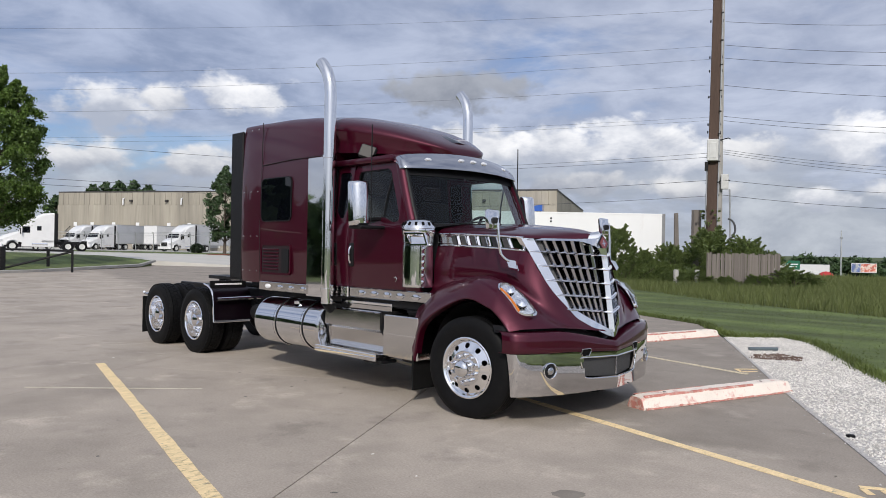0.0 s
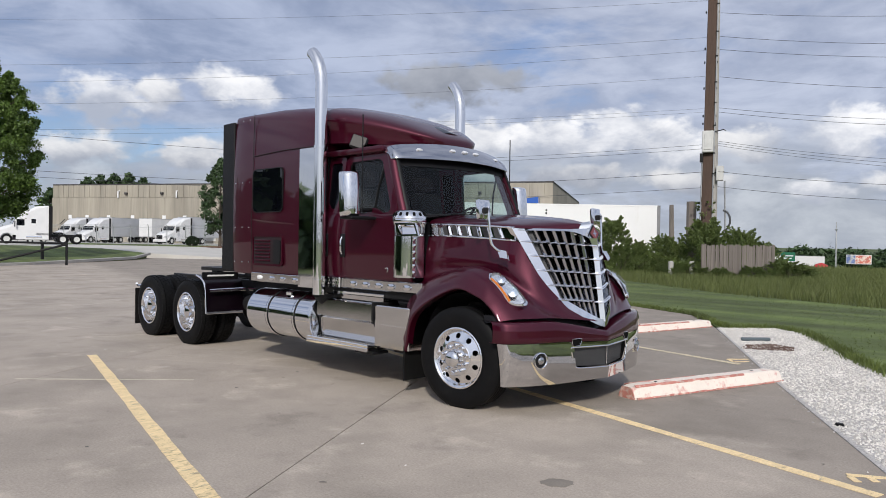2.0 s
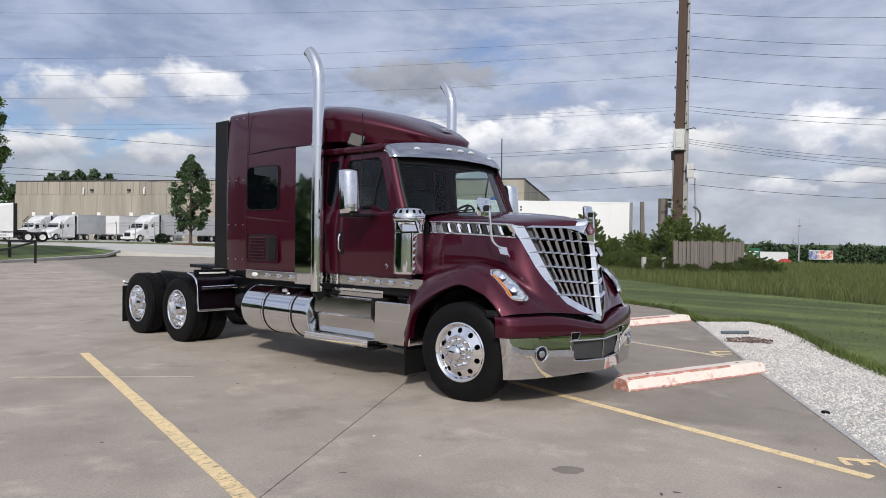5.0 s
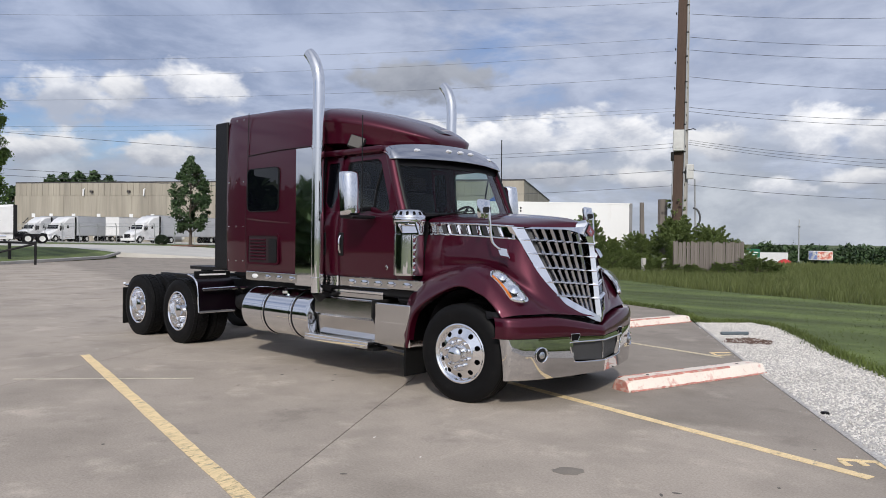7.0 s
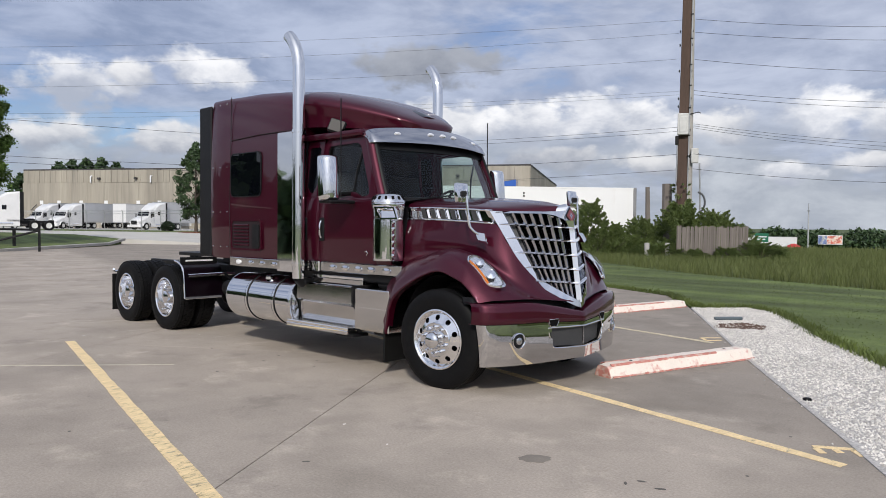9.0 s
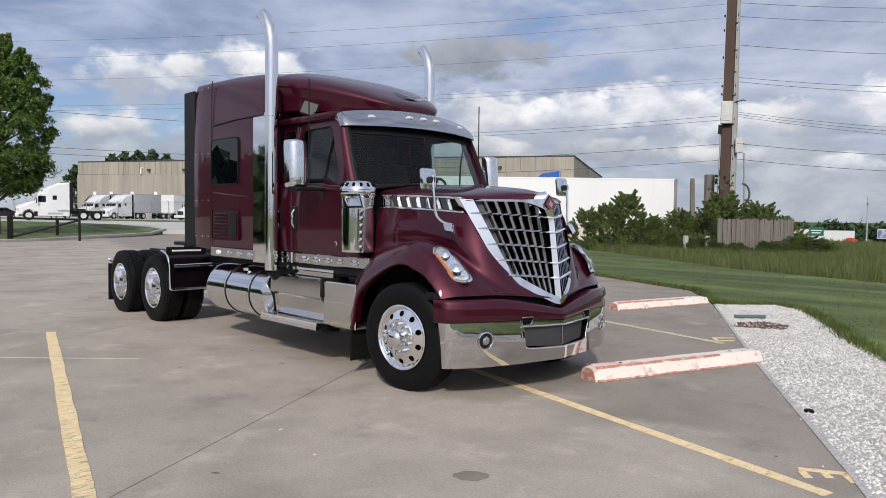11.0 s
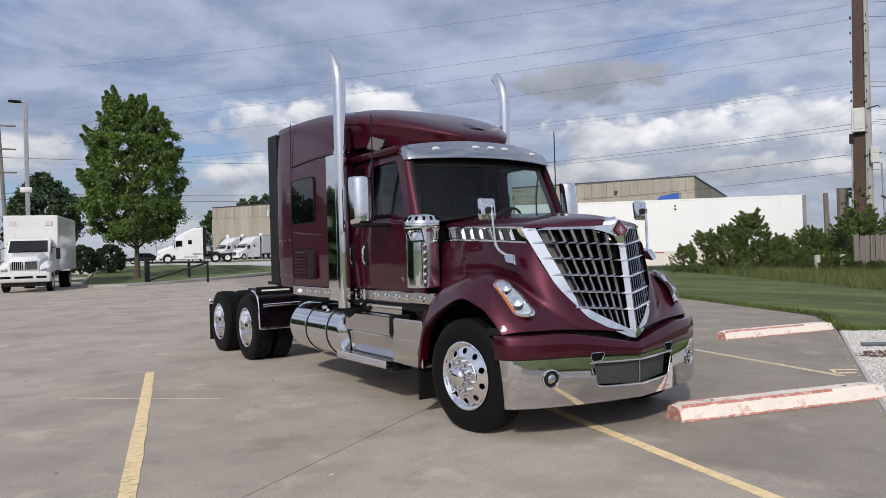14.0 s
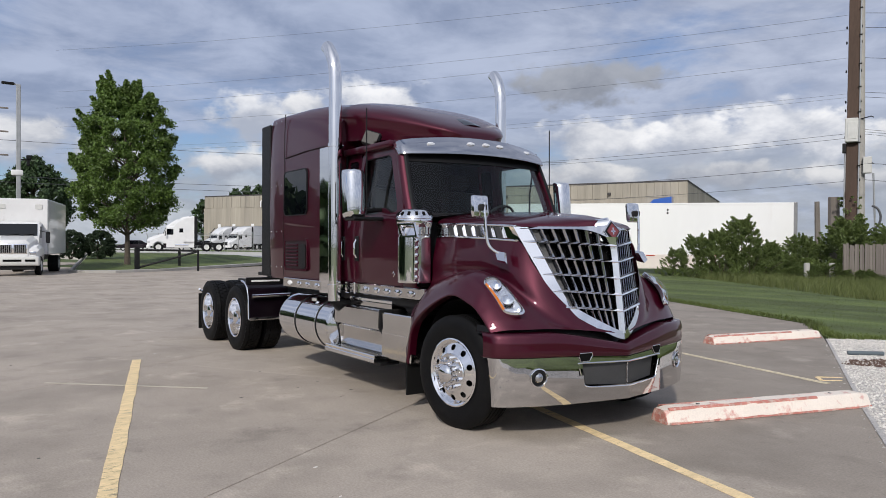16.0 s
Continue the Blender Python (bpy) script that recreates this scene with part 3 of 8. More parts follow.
lift(sheet("lawn", [(-122, 14.4), (-96, 20.5), (-80, 24.5), (-66, 30.5), (-52, 33.5), (-50, 40), (-76, 40), (-100, 29), (-122, 21)], 0.05, GRASS_BED, "strip of grass before a chain-link fence", "lawn", 0.9))
lift(sheet("pavement", [(-122, 21), (-100, 29), (-76, 40), (-48, 52), (-40, 80), (-62, 97), (-170, 40), (-170, 18)], 0.0, ROAD, "pale concrete truck yard before a warehouse", "pavement", 0.9))


def kerb(pts, label):
    bm = B()
    loft(bm, [[(x + (0.16 if k in (1, 2) else 0.0) * nx, y + (0.16 if k in (1, 2) else 0.0) * ny, z) for k, z in enumerate((-0.03, -0.03, 0.13, 0.16))]
              for x, y, nx, ny in pts], True, True)
    lift(tagged(part("kerb", bm, KERB), label, "kerb", "", "structure"))


kerb([(-62, 4.9, 0, -1), (-40.2, 0.9, 0.2, -1), (-39.0, 1.5, 0.9, -0.6), (-38.5, 2.9, 1, 0), (-39.5, 5.4, 0.9, 0.3), (-47.1, 14.6, 0.8, 0.6), (-51.4, 17.5, 0.3, 1)], "low concrete kerb round a grass island")


def ground_line(pts, width, mat, label, z=0.005, name="painted_line"):
    (x0, y0), (x1, y1) = pts
    d = Vector((x1 - x0, y1 - y0)).normalized()
    n = Vector((-d.y, d.x)) * width / 2
    k = max(2, int(math.hypot(x1 - x0, y1 - y0) / 0.045))
    rag = [(noise.noise(Vector((i * 0.11, x0, 1.0))) * 0.009 + noise.noise(Vector((i * 0.7, y0, 4.0))) * 0.004, noise.noise(Vector((i * 0.11, x0, 9.0))) * 0.009 + noise.noise(Vector((i * 0.7, y0, 6.0))) * 0.004) for i in range(k + 1)]
    mid = [Vector((x0, y0)).lerp(Vector((x1, y1)), i / k) for i in range(k + 1)]
    nn = n.normalized()
    q = [tuple(p + n + nn * r[0]) for p, r in zip(mid, rag)] + [tuple(p - n - nn * r[1]) for p, r in reversed(list(zip(mid, rag)))]
    return sheet(name, q, z, mat, label, "line", 0.004)


ground_line([(-5.50, -2.69), (2.2, -4.50)], 0.122, LINE_YELLOW, "worn yellow parking stall line on concrete")
ground_line([(-4.6, 1.02), (3.645, -0.905)], 0.105, LINE_YELLOW, "worn yellow parking stall line beside the wheel stop")
ground_line([(-4.2, 4.86), (0.80, 3.70)], 0.095, LINE_FADED, "worn yellow parking stall line between wheel stops")
ground_line([(-4.31, -3.94), (-2.96, -2.46)], 0.035, LINE_PALE, "faint white scrape across concrete", 0.004, "scrape_mark")


def stall_mark(at, turn, strokes):
    for x0, y0, x1, y1 in strokes:
        c, s = math.cos(turn), math.sin(turn)
        ground_line([(at[0] + c * x0 - s * y0, at[1] + s * x0 + c * y0), (at[0] + c * x1 - s * y1, at[1] + s * x1 + c * y1)], 0.05, LINE_YELLOW, "yellow painted stall mark on concrete", 0.005, "stall_mark")


# ---- gravel, grass ----
def scatter_in(poly, n, rng):
    p = np.array(poly)
    lo, hi = p.min(0), p.max(0)
    pts = rng.uniform(lo, hi, (n, 2))
    ok = np.zeros(n, bool)
    j = len(p) - 1
    for i in range(len(p)):
        (xi, yi), (xj, yj) = p[i], p[j]
        c = ((yi > pts[:, 1]) != (yj > pts[:, 1])) & (pts[:, 0] < (xj - xi) * (pts[:, 1] - yi) / (yj - yi + 1e-12) + xi)
        ok ^= c
        j = i
    return pts[ok]


def pebbles(name, poly, n, size, z, mat, seed, label):
    rng = np.random.default_rng(seed)
    c = scatter_in(poly, n, rng)
    m = len(c)
    base = np.array([(1, 0, 0), (0, 1, 0), (-1, 0, 0), (0, -1, 0), (0, 0, 0.8), (0, 0, -0.3)], float)
    tri = np.array([(0, 1, 4), (1, 2, 4), (2, 3, 4), (3, 0, 4)])
    a = rng.uniform(0, math.tau, m)
    s = size * rng.uniform(0.5, 1.5, (m, 1, 3))
    v = base[None] * s + rng.normal(0, size * 0.12, (m, 6, 3))
    ca, sa = np.cos(a)[:, None], np.sin(a)[:, None]
    x, y = v[..., 0] * ca - v[..., 1] * sa, v[..., 0] * sa + v[..., 1] * ca
    v = np.stack([x + c[:, :1], y + c[:, 1:], v[..., 2] + z], -1).reshape(-1, 3)
    f = (tri[None] + (np.arange(m) * 6)[:, None, None]).reshape(-1, 3)
    solid(name, v.tolist(), f.tolist(), mat, label, "gravel", "stuff")


def blades(name, pts, zs, height, width, mat, seed, label, category="grass", lean=0.35):
    rng = np.random.default_rng(seed)
    m = len(pts)
    a = rng.uniform(0, math.tau, m)
    h = height * rng.uniform(0.45, 1.25, m)
    w = width * rng.uniform(0.6, 1.3, m)
    dx, dy = np.cos(a) * w, np.sin(a) * w
    lx, ly = rng.normal(0, lean, m) * h, rng.normal(0, lean, m) * h
    x, y = pts[:, 0], pts[:, 1]
    v = np.stack([np.stack([x - dx, y - dy, zs], -1), np.stack([x + dx, y + dy, zs], -1), np.stack([x + lx * 0.4 + dx * .6, y + ly * 0.4 + dy * .6, zs + h * .6], -1),
                  np.stack([x + lx * 0.4 - dx * .6, y + ly * 0.4 - dy * .6, zs + h * .6], -1), np.stack([x + lx, y + ly, zs + h], -1)], 1).reshape(-1, 3)
    i = np.arange(m)[:, None] * 5
    f = (np.hstack([i, i + 1, i + 2, i + 3])).tolist() + np.hstack([i + 3, i + 2, i + 4]).tolist()
    return solid(name, v.tolist(), f, mat, label, category, "stuff")


GRAVEL_AREA = [(2.83, 3.7), (1.82, 5.24), (1.02, 6.74), (0.11, 8.25), (-0.56, 8.67), (-1.32, 7.81), (0.83, 4.19), (1.75, 2.64), (3.6, -0.34), (5.6, -3.6), (7.6, -3.6), (6.3, -2.1)]
pebbles("gravel", GRAVEL_AREA, 150000, 0.0145, 0.008, STONE, 3, "loose pale grey crushed limestone")


def mown_grass():
    rng = np.random.default_rng(5)
    near = [(6.3, -2.1), (2.83, 3.7), (1.82, 5.24), (1.02, 6.74), (0.11, 8.25), (-0.56, 8.67), (-1.32, 7.81), (-2.92, 9.96), (-4.34, 10.63), (-8.02, 12.33), (-16, 16.0), (-19, 27), (-12, 22.5), (-6, 18.2), (0.54, 15.6), (9, 11), (14, 3)]
    p = scatter_in(near, 70000, rng)
    blades("grass", p, np.full(len(p), 0.015), 0.028, 0.010, GRASS_BLADE, 6, "short mown green grass", lean=1.3)
    edge = []
    line = [(6.3, -2.1), (2.83, 3.7), (1.82, 5.24), (1.02, 6.74), (0.11, 8.25), (-0.56, 8.67), (-1.32, 7.9), (-2.92, 10.0), (-4.34, 10.68), (-8.02, 12.38), (-16, 16.0)]
    for (x0, y0), (x1, y1) in zip(line, line[1:]):
        n = int(math.hypot(x1 - x0, y1 - y0) * 260)
        t = rng.uniform(0, 1, n)
        edge.append(np.stack([x0 + (x1 - x0) * t + rng.normal(0.04, 0.07, n), y0 + (y1 - y0) * t + rng.normal(0.04, 0.07, n)], -1))
    p = np.vstack(edge)
    blades("grass", p, np.full(len(p), 0.01), 0.10, 0.009, GRASS_BLADE, 7, "longer ragged grass at the lawn's edge", lean=0.5)


def tall_grass():
    rng = np.random.default_rng(8)
    a = [(-19, 27.4), (-12, 22.9), (-6, 18.6), (0.54, 16.0), (9, 11.4), (22, 4), (34, 10), (20, 40), (0, 52), (-14, 48), (-20, 34)]
    p = scatter_in(a, 420000, rng)
    z = np.array([fall(x, y) - 0.06 for x, y in p])
    n = np.array([noise.noise(Vector((x * 0.35, y * 0.35, 0))) for x, y in p])
    keep = rng.uniform(0, 1, len(p)) < 0.55 + 0.6 * n + np.where(p[:, 1] < 30, 0.2, 0)
    p, z, n = p[keep], z[keep], n[keep]
    blades("tall_grass", p, z, 0.42, 0.010, FIELD_BLADE, 9, "knee-high unmown field grass", lean=0.4)
    far = [(-20, 34), (-14, 48), (0, 52), (20, 40), (34, 10), (120, 40), (40, 200), (-60, 220), (-40, 90)]
    p = scatter_in(far, 90000, rng)
    z = np.array([fall(x, y) - 0.06 for x, y in p])
    blades("tall_grass", p, z, 0.6, 0.06, FIELD_BLADE, 10, "unmown field grass farther off", lean=0.2)


mown_grass()
tall_grass()


# ---- wheel stops ----
def wheel_stop():
    t = thing("wheel_stop", "chipped cream wheel stop of concrete with red edges", "wheel stop", "wheel stops")
    rng = random.Random(4)
    rings, n = [], 26
    prof = [(-0.136, 0.0), (-0.139, 0.022), (-0.090, 0.128), (-0.074, 0.141), (0.074, 0.141), (0.090, 0.128), (0.139, 0.022), (0.136, 0.0)]
    for i in range(n):
        x = -1.22 + 2.44 * i / (n - 1)
        k = 0.84 if i in (0, n - 1) else (0.97 if i in (1, n - 2) else 1.0)
        rings.append([(x, y * k + rng.uniform(-.0015, .0015), z * (k if z > .05 else 1) + (rng.uniform(-.0015, .0015) if z > .03 else 0)) for y, z in prof])
    part("block", loft(B(), rings), STOP_PAINT, t, sharp=24)
    for k in (-1, 1):
        part("red_edge", loft(B(), [[(x, k * (0.137 + rng.uniform(-.002, .004)), 0.002), (x, k * 0.147, 0.004), (x, k * (0.144 + rng.uniform(-.002, .002)), 0.017 + rng.uniform(-.008, .008)), (x, k * 0.132, 0.024)] for x in np.linspace(-1.2, 1.2, 30)]), STOP_RED, t, "flaked red paint along the foot")
        part("red_arris", loft(B(), [[(x, k * (0.094 + rng.uniform(-.003, .003)), 0.121), (x, k * 0.0895, 0.1325), (x, k * 0.0745, 0.1445), (x, k * (0.068 - rng.uniform(0, .012)), 0.1420)] for x in np.linspace(-1.18, -0.1 if k > 0 else 0.55, 18)]), STOP_RED, t, "flaked red paint along the arris")
    part("red_end", loft(B(), [[(-1.226, y * 0.86, z * 0.86) for y, z in prof], [(-1.216, y * 0.86, z * 0.86) for y, z in prof]]), STOP_RED, t)
    for x in (-0.8, 0.8):
        part("pin", lathe(B(), [(0.0, 0.145), (0.018, 0.145), (0.02, 0.135)], (x, 0, 0), "z", 10), FRAME_BLACK, t)
    return t


stop_a = wheel_stop()
ang = math.atan2(2.85 - 0.5, 1.66 - 1.0)
stop_a.matrix_basis = pose(1.24, 1.70, 0.0, 0, 0, math.degrees(ang))
copy_thing(stop_a, pose(-1.86, 6.72, 0.0, 0, 0, math.degrees(ang) + 4))


# ---- trees and shrubs ----
def leaf_cloud(centres, radii, per, size, seed, squash=0.75, soft=0.40):
    """Many small folded leaves in clumps."""
    rng = np.random.default_rng(seed)
    V, Fc, n0 = [], [], 0
    for c, r in zip(centres, radii):
        k = max(6, int(per * rng.uniform(0.7, 1.3)))
        d = rng.normal(0, 1, (k, 3))
        d /= np.linalg.norm(d, axis=1)[:, None]
        p = np.array(c) + d * (r * np.abs(rng.normal(0.55 if soft < 0.35 else 0.45, soft, (k, 1)))) * np.array([1, 1, squash])
        a = rng.normal(0, 1, (k, 3))
        a /= np.linalg.norm(a, axis=1)[:, None]
        b = np.cross(a, rng.normal(0, 1, (k, 3)))
        b /= np.linalg.norm(b, axis=1)[:, None] + 1e-9
        s = size * rng.uniform(0.6, 1.4, (k, 1))
        q = np.stack([p - a * s, p + b * s * 0.55, p + a * s, p - b * s * 0.55], 1).reshape(-1, 3)
        V.append(q)
        i = n0 + np.arange(k)[:, None] * 4
        Fc += np.hstack([i, i + 1, i + 2, i + 3]).tolist()
        n0 += 4 * k
    return np.vstack(V).tolist(), Fc


def tree(name, label, height, trunk_h, trunk_r, crown, clumps, per, leaf, mat, seed, category="tree", clump_r=(0.45, 0.9), inner=0.55, sprays=0):
    """A tapered trunk with limbs and a crown of leaf clumps; crown(t, angle) is the crown's radius at height fraction t."""
    t = thing(name, label, category)
    rng = random.Random(seed)
    bm = B()
    bend = [(rng.uniform(-.06, .06) * k, rng.uniform(-.06, .06) * k) for k in range(6)]
    tp = [(bend[k][0], bend[k][1], height * 0.80 * k / 5) for k in range(6)]
    tube(bm, tp, [trunk_r * (1.25 if k == 0 else 1 - 0.17 * k) for k in range(6)], 10)
    cs, rs = [], []
    for k in range(clumps):
        u = rng.random() ** 0.85
        a = rng.uniform(0, math.tau)
        R = crown(u, a)
        q = R * (inner + (1 - inner) * rng.random() ** 0.5)
        z = trunk_h + (height - trunk_h) * u
        cs.append((q * math.cos(a), q * math.sin(a), z + rng.uniform(-.15, .15)))
        rs.append(rng.uniform(*clump_r) * (1.0 - 0.35 * u))
        if k % 5 == 0:
            z0 = max(trunk_h * 0.8, z - R * 0.55 - 0.3)
            z0 = min(z0, height * 0.75)
            tube(bm, [(0, 0, z0), (q * .5 * math.cos(a), q * .5 * math.sin(a), (z0 + z) / 2 + .05), cs[-1]], [trunk_r * 0.32, trunk_r * 0.2, trunk_r * 0.06], 5)
    # shoots that reach out of the crown, thinning to a tip
    for k in range(sprays):
        u, a = (rng.random(), rng.uniform(0, math.tau)) if k % 4 else (rng.uniform(0.9, 1.0), radians(239 if k % 8 else 59) + rng.uniform(-.5, .5))
        R = crown(u, a) * 0.92
        out = Vector((math.cos(a) * rng.uniform(0.2, 0.9), math.sin(a) * rng.uniform(0.2, 0.9), rng.uniform(0.35, 1.0) + u * 0.5)).normalized() * rng.uniform(0.5, 1.25)
        p0 = Vector((R * math.cos(a), R * math.sin(a), trunk_h + (height - trunk_h) * u * 0.97))
        for w in (0.25, 0.5, 0.72, 0.9, 1.05):
            cs.append(tuple(p0 + out * w))
            rs.append(0.50 - 0.36 * w)
    part("trunk", bm, BARK, t)
    v, f = leaf_cloud(cs, rs, per, leaf, seed, soft=0.26)
    solid("crown", v, f, mat, parent=t)
    return t


def maple_crown(u, a):
    """A broad column of foliage that ends in two leaders, one higher than the other."""
    r = 2.85 * min(1.0, 0.42 + 4.2 * u) * (1 - 0.10 * u)
    r *= 1 + 0.10 * math.sin(3 * a + 7 * u) + 0.09 * math.sin(5 * a - 11 * u) + 0.05 * math.sin(31 * u)
    if u > 0.74:
        side = math.cos(a - radians(59))
        r *= (0.05 + 0.95 * side * side) * (1 - 0.75 * (u - 0.74) / 0.26 * (0.75 if side < 0 else 1.0))
        if side > 0 and u > 0.92:
            r = 0.3
    return max(r, 0.25)


maple = tree("maple_tree", "leafy green maple tree on a mown grass island", 11.7, 2.5, 0.17, maple_crown, 480, 190, 0.082, LEAF, 21, clump_r=(0.38, 0.8), sprays=130)
maple.matrix_basis = pose(-45.85, 4.92, 0.15, 0, 0, 20)
pear = tree("pear_tree", "dark green upright tree with red mulch at its foot", 9.2, 1.6, 0.16, lambda u, a: 2.1 * math.sin(math.pi * min(1, u * 0.92 + 0.12)) ** 0.7 * (1 - 0.25 * u) * (1 + 0.15 * math.sin(4 * a + 5 * u)), 210, 80, 0.13, LEAF_DARK, 22, clump_r=(0.3, 0.7))
pear.matrix_basis = pose(-65.8, 31.2, 0.75)
t3 = tree("broad_tree", "large dark green tree behind a box truck", 12.9, 3.0, 0.35, lambda u, a: 4.3 * math.sin(math.pi * min(1, u * 0.9 + 0.14)) ** 0.6 * (1 + 0.14 * math.sin(3 * a + 4 * u)), 260, 130, 0.22, LEAF_DARK, 23, clump_r=(0.8, 1.5))
t3.matrix_basis = pose(-104, 4.6, 0)
copy_thing(t3, pose(-100, -6.0, -1.0, 0, 0, 130))
o = copy_thing(t3, pose(-74, -55, -0.5, 0, 0, 70))
o.scale = (0.62, 0.62, 0.62)
sheet("mulch", [(-64.2 + 1.9 * math.cos(k * .5236) - 1.6, 31.2 + 1.9 * math.sin(k * .5236)) for k in range(12)], 0.78, MULCH, "ring of red mulch under a tree", "mulch", 0.06)


def shrub(name, label, height, radius, clumps, per, leaf, mat, seed, shape=None, stems=7, category="shrub", sprays=True):
    t = thing(name, label, category)
    rng = random.Random(seed)
    bm, cs, rs = B(), [], []
    for k in range(clumps):
        u, a = rng.random() ** 0.8, rng.uniform(0, math.tau)
        R = radius * (shape(u, a) if shape else math.sqrt(max(0.05, 1 - u * u * 0.92)))
        q = R * (0.45 + 0.55 * rng.random() ** 0.5)
        cs.append((q * math.cos(a), q * math.sin(a), height * (0.06 + 0.92 * u)))
        rs.append(rng.uniform(0.07, 0.30) * radius * (1 - 0.35 * u))
        if sprays:
            out = Vector((math.cos(a) * rng.uniform(0.1, 0.7), math.sin(a) * rng.uniform(0.1, 0.7), rng.uniform(0.1, 0.8))).normalized() * radius * rng.uniform(0.10, 0.34)
            p0 = Vector(cs[-1])
            for w in (0.35, 0.6, 0.82, 1.0):
                cs.append(tuple(p0 + out * w))
                rs.append(radius * (0.10 - 0.07 * w))
        if k < stems:
            tube(bm, [(0.1 * math.cos(a), 0.1 * math.sin(a), 0), (q * .5 * math.cos(a), q * .5 * math.sin(a), height * u * .55), cs[-1]], [0.035, 0.025, 0.01], 5)
    part("stem", bm, BARK, t)
    v, f = leaf_cloud(cs, rs, per, leaf, seed, soft=0.40 if sprays else 0.22)
    solid("crown", v, f, mat, parent=t)
    return t


wild = shrub("wild_shrub", "bushy wild green shrub in tall grass", 3.0, 1.6, 150, 100, 0.037, LEAF_BRIGHT, 31, lambda u, a: (1 - u ** 1.7 * 0.88) * (1 + 0.25 * math.sin(3 * a + 6 * u)))
wild.matrix_basis = pose(-16.5, 28.6, -0.1)
for x, y, s, r in ((-18.4, 27.5, 0.72, 40), (-17.3, 27.8, 0.8, 90), (-15.4, 29.3, 0.62, 160), (-14.6, 29.9, 0.42, 20), (-19.4, 27.0, 0.50, 220), (-15.8, 28.2, 0.55, 300)):
    o = copy_thing(wild, pose(x, y, -0.1, 0, 0, r))
    o.scale = (s, s, s)
round_bush = shrub("round_bush", "clipped round dark green bush", 1.95, 1.0, 200, 160, 0.05, HEDGE_LEAF, 33, lambda u, a: math.sqrt(max(0.04, 1 - (2 * u - 0.9) ** 2 / 1.25)), sprays=False)
round_bush.matrix_basis = pose(-53.7, 4.5, 0.50)
round_bush.scale = (1.1, 1.1, 1.08)
copy_thing(round_bush, pose(-53.8, 2.6, 0.5, 0, 0, 60))
for x, y, s in ((-84, -3, 1.3), (-86, -5.5, 1.5), (-75.0, 32.6, 0.75)):
    o = copy_thing(round_bush, pose(x, y, 0.0 if y < 0 else 0.7, 0, 0, 120))
    o.scale = (s, s, s * (0.8 if s < 1 else 1))

# vines and brush round the poles and the fence
vine = shrub("vine_thicket", "tangle of green vines and brush round a pole", 2.9, 2.2, 190, 84, 0.043, LEAF_BRIGHT, 35, lambda u, a: (1 - u ** 1.3 * 0.85) * (1 + 0.3 * math.sin(2 * a + 5 * u)))
vine.matrix_basis = pose(-13.4, 33.0, -0.1)
for x, y, s, r in ((-15.6, 32.5, 0.72, 50), (-11.6, 33.6, 0.85, 110), (-10.2, 33.5, 0.6, 200), (-16.9, 31.8, 0.55, 260), (-13.9, 29.2, 0.30, 20), (-12.4, 29.0, 0.36, 80), (-9.4, 29.9, 0.30, 140), (-10.7, 29.0, 0.26, 10), (-8.0, 30.6, 0.42, 75)):
    o = copy_thing(vine, pose(x, y, -0.1, 0, 0, r))
    o.scale = (s, s, s) if s > 0.5 else (s * 1.7, s * 1.7, s * 0.8)


# ---- utility poles, wires ----
def utility_pole():
    t = thing("utility_pole", "tall brown laminated wooden utility pole with conduits", "utility pole")
    bm = B()
    loft(bm, [[(sx * w, sy * w * 0.8, z) for sx, sy in ((-1, -1), (1, -1), (1, 1), (-1, 1))] for z, w in ((-0.1, 0.305), (8, 0.28), (19, 0.24))])
    bmesh.ops.bevel(bm, geom=list(bm.edges), offset=0.03, segments=1, affect="EDGES")
    part("shaft", bm, POLE_WOOD, t)
    b = box(B(), (-0.36, -0.56, 7.05), (0.26, -0.24, 8.3), 0.04)
    part("meter_box", b, GREY_METAL, t, "pale grey metal meter box")
    b = box(B(), (-0.25, -0.59, 7.2), (0.15, -0.55, 8.1), 0.02)
    part("box_door", b, GREY_METAL, t)
    part("bracket", box(B(), (-0.46, -0.52, 6.5), (-0.28, -0.2, 7.0), 0.02), FRAME_BLACK, t)
    part("conduit", tube(B(), [(-0.33, -0.28, 0), (-0.33, -0.28, 6.6)], 0.04, 8), GALV, t)
    part("conduit", tube(B(), [(0.30, -0.28, 0), (0.30, -0.28, 19)], 0.035, 8), GALV, t)
    for z in (4.9, 5.6, 7.15, 8.55, 9.0, 10.6, 12.1, 12.9, 15.0):
        for x in (-0.40, 0.40):
            part("insulator", lathe(B(), [(0.001, -0.08), (0.03, -0.07), (0.045, -0.02), (0.03, 0.0), (0.045, 0.03), (0.025, 0.07), (0.001, 0.08)], (x * 0.85, -0.16, z + 0.2), "z", 8), FRAME_BLACK, t)
    for z in (5.8, 7.0, 8.6, 9.9, 11.1, 12.6, 14.0, 15.6):
        part("standoff", box(B(), (0.22, -0.34, z), (0.37, -0.22, z + 0.07), 0.01), FRAME_BLACK, t)
    return t


pole = utility_pole()
pole.matrix_basis = pose(-13.93, 34.3, 0, 0, 0.6, 26)


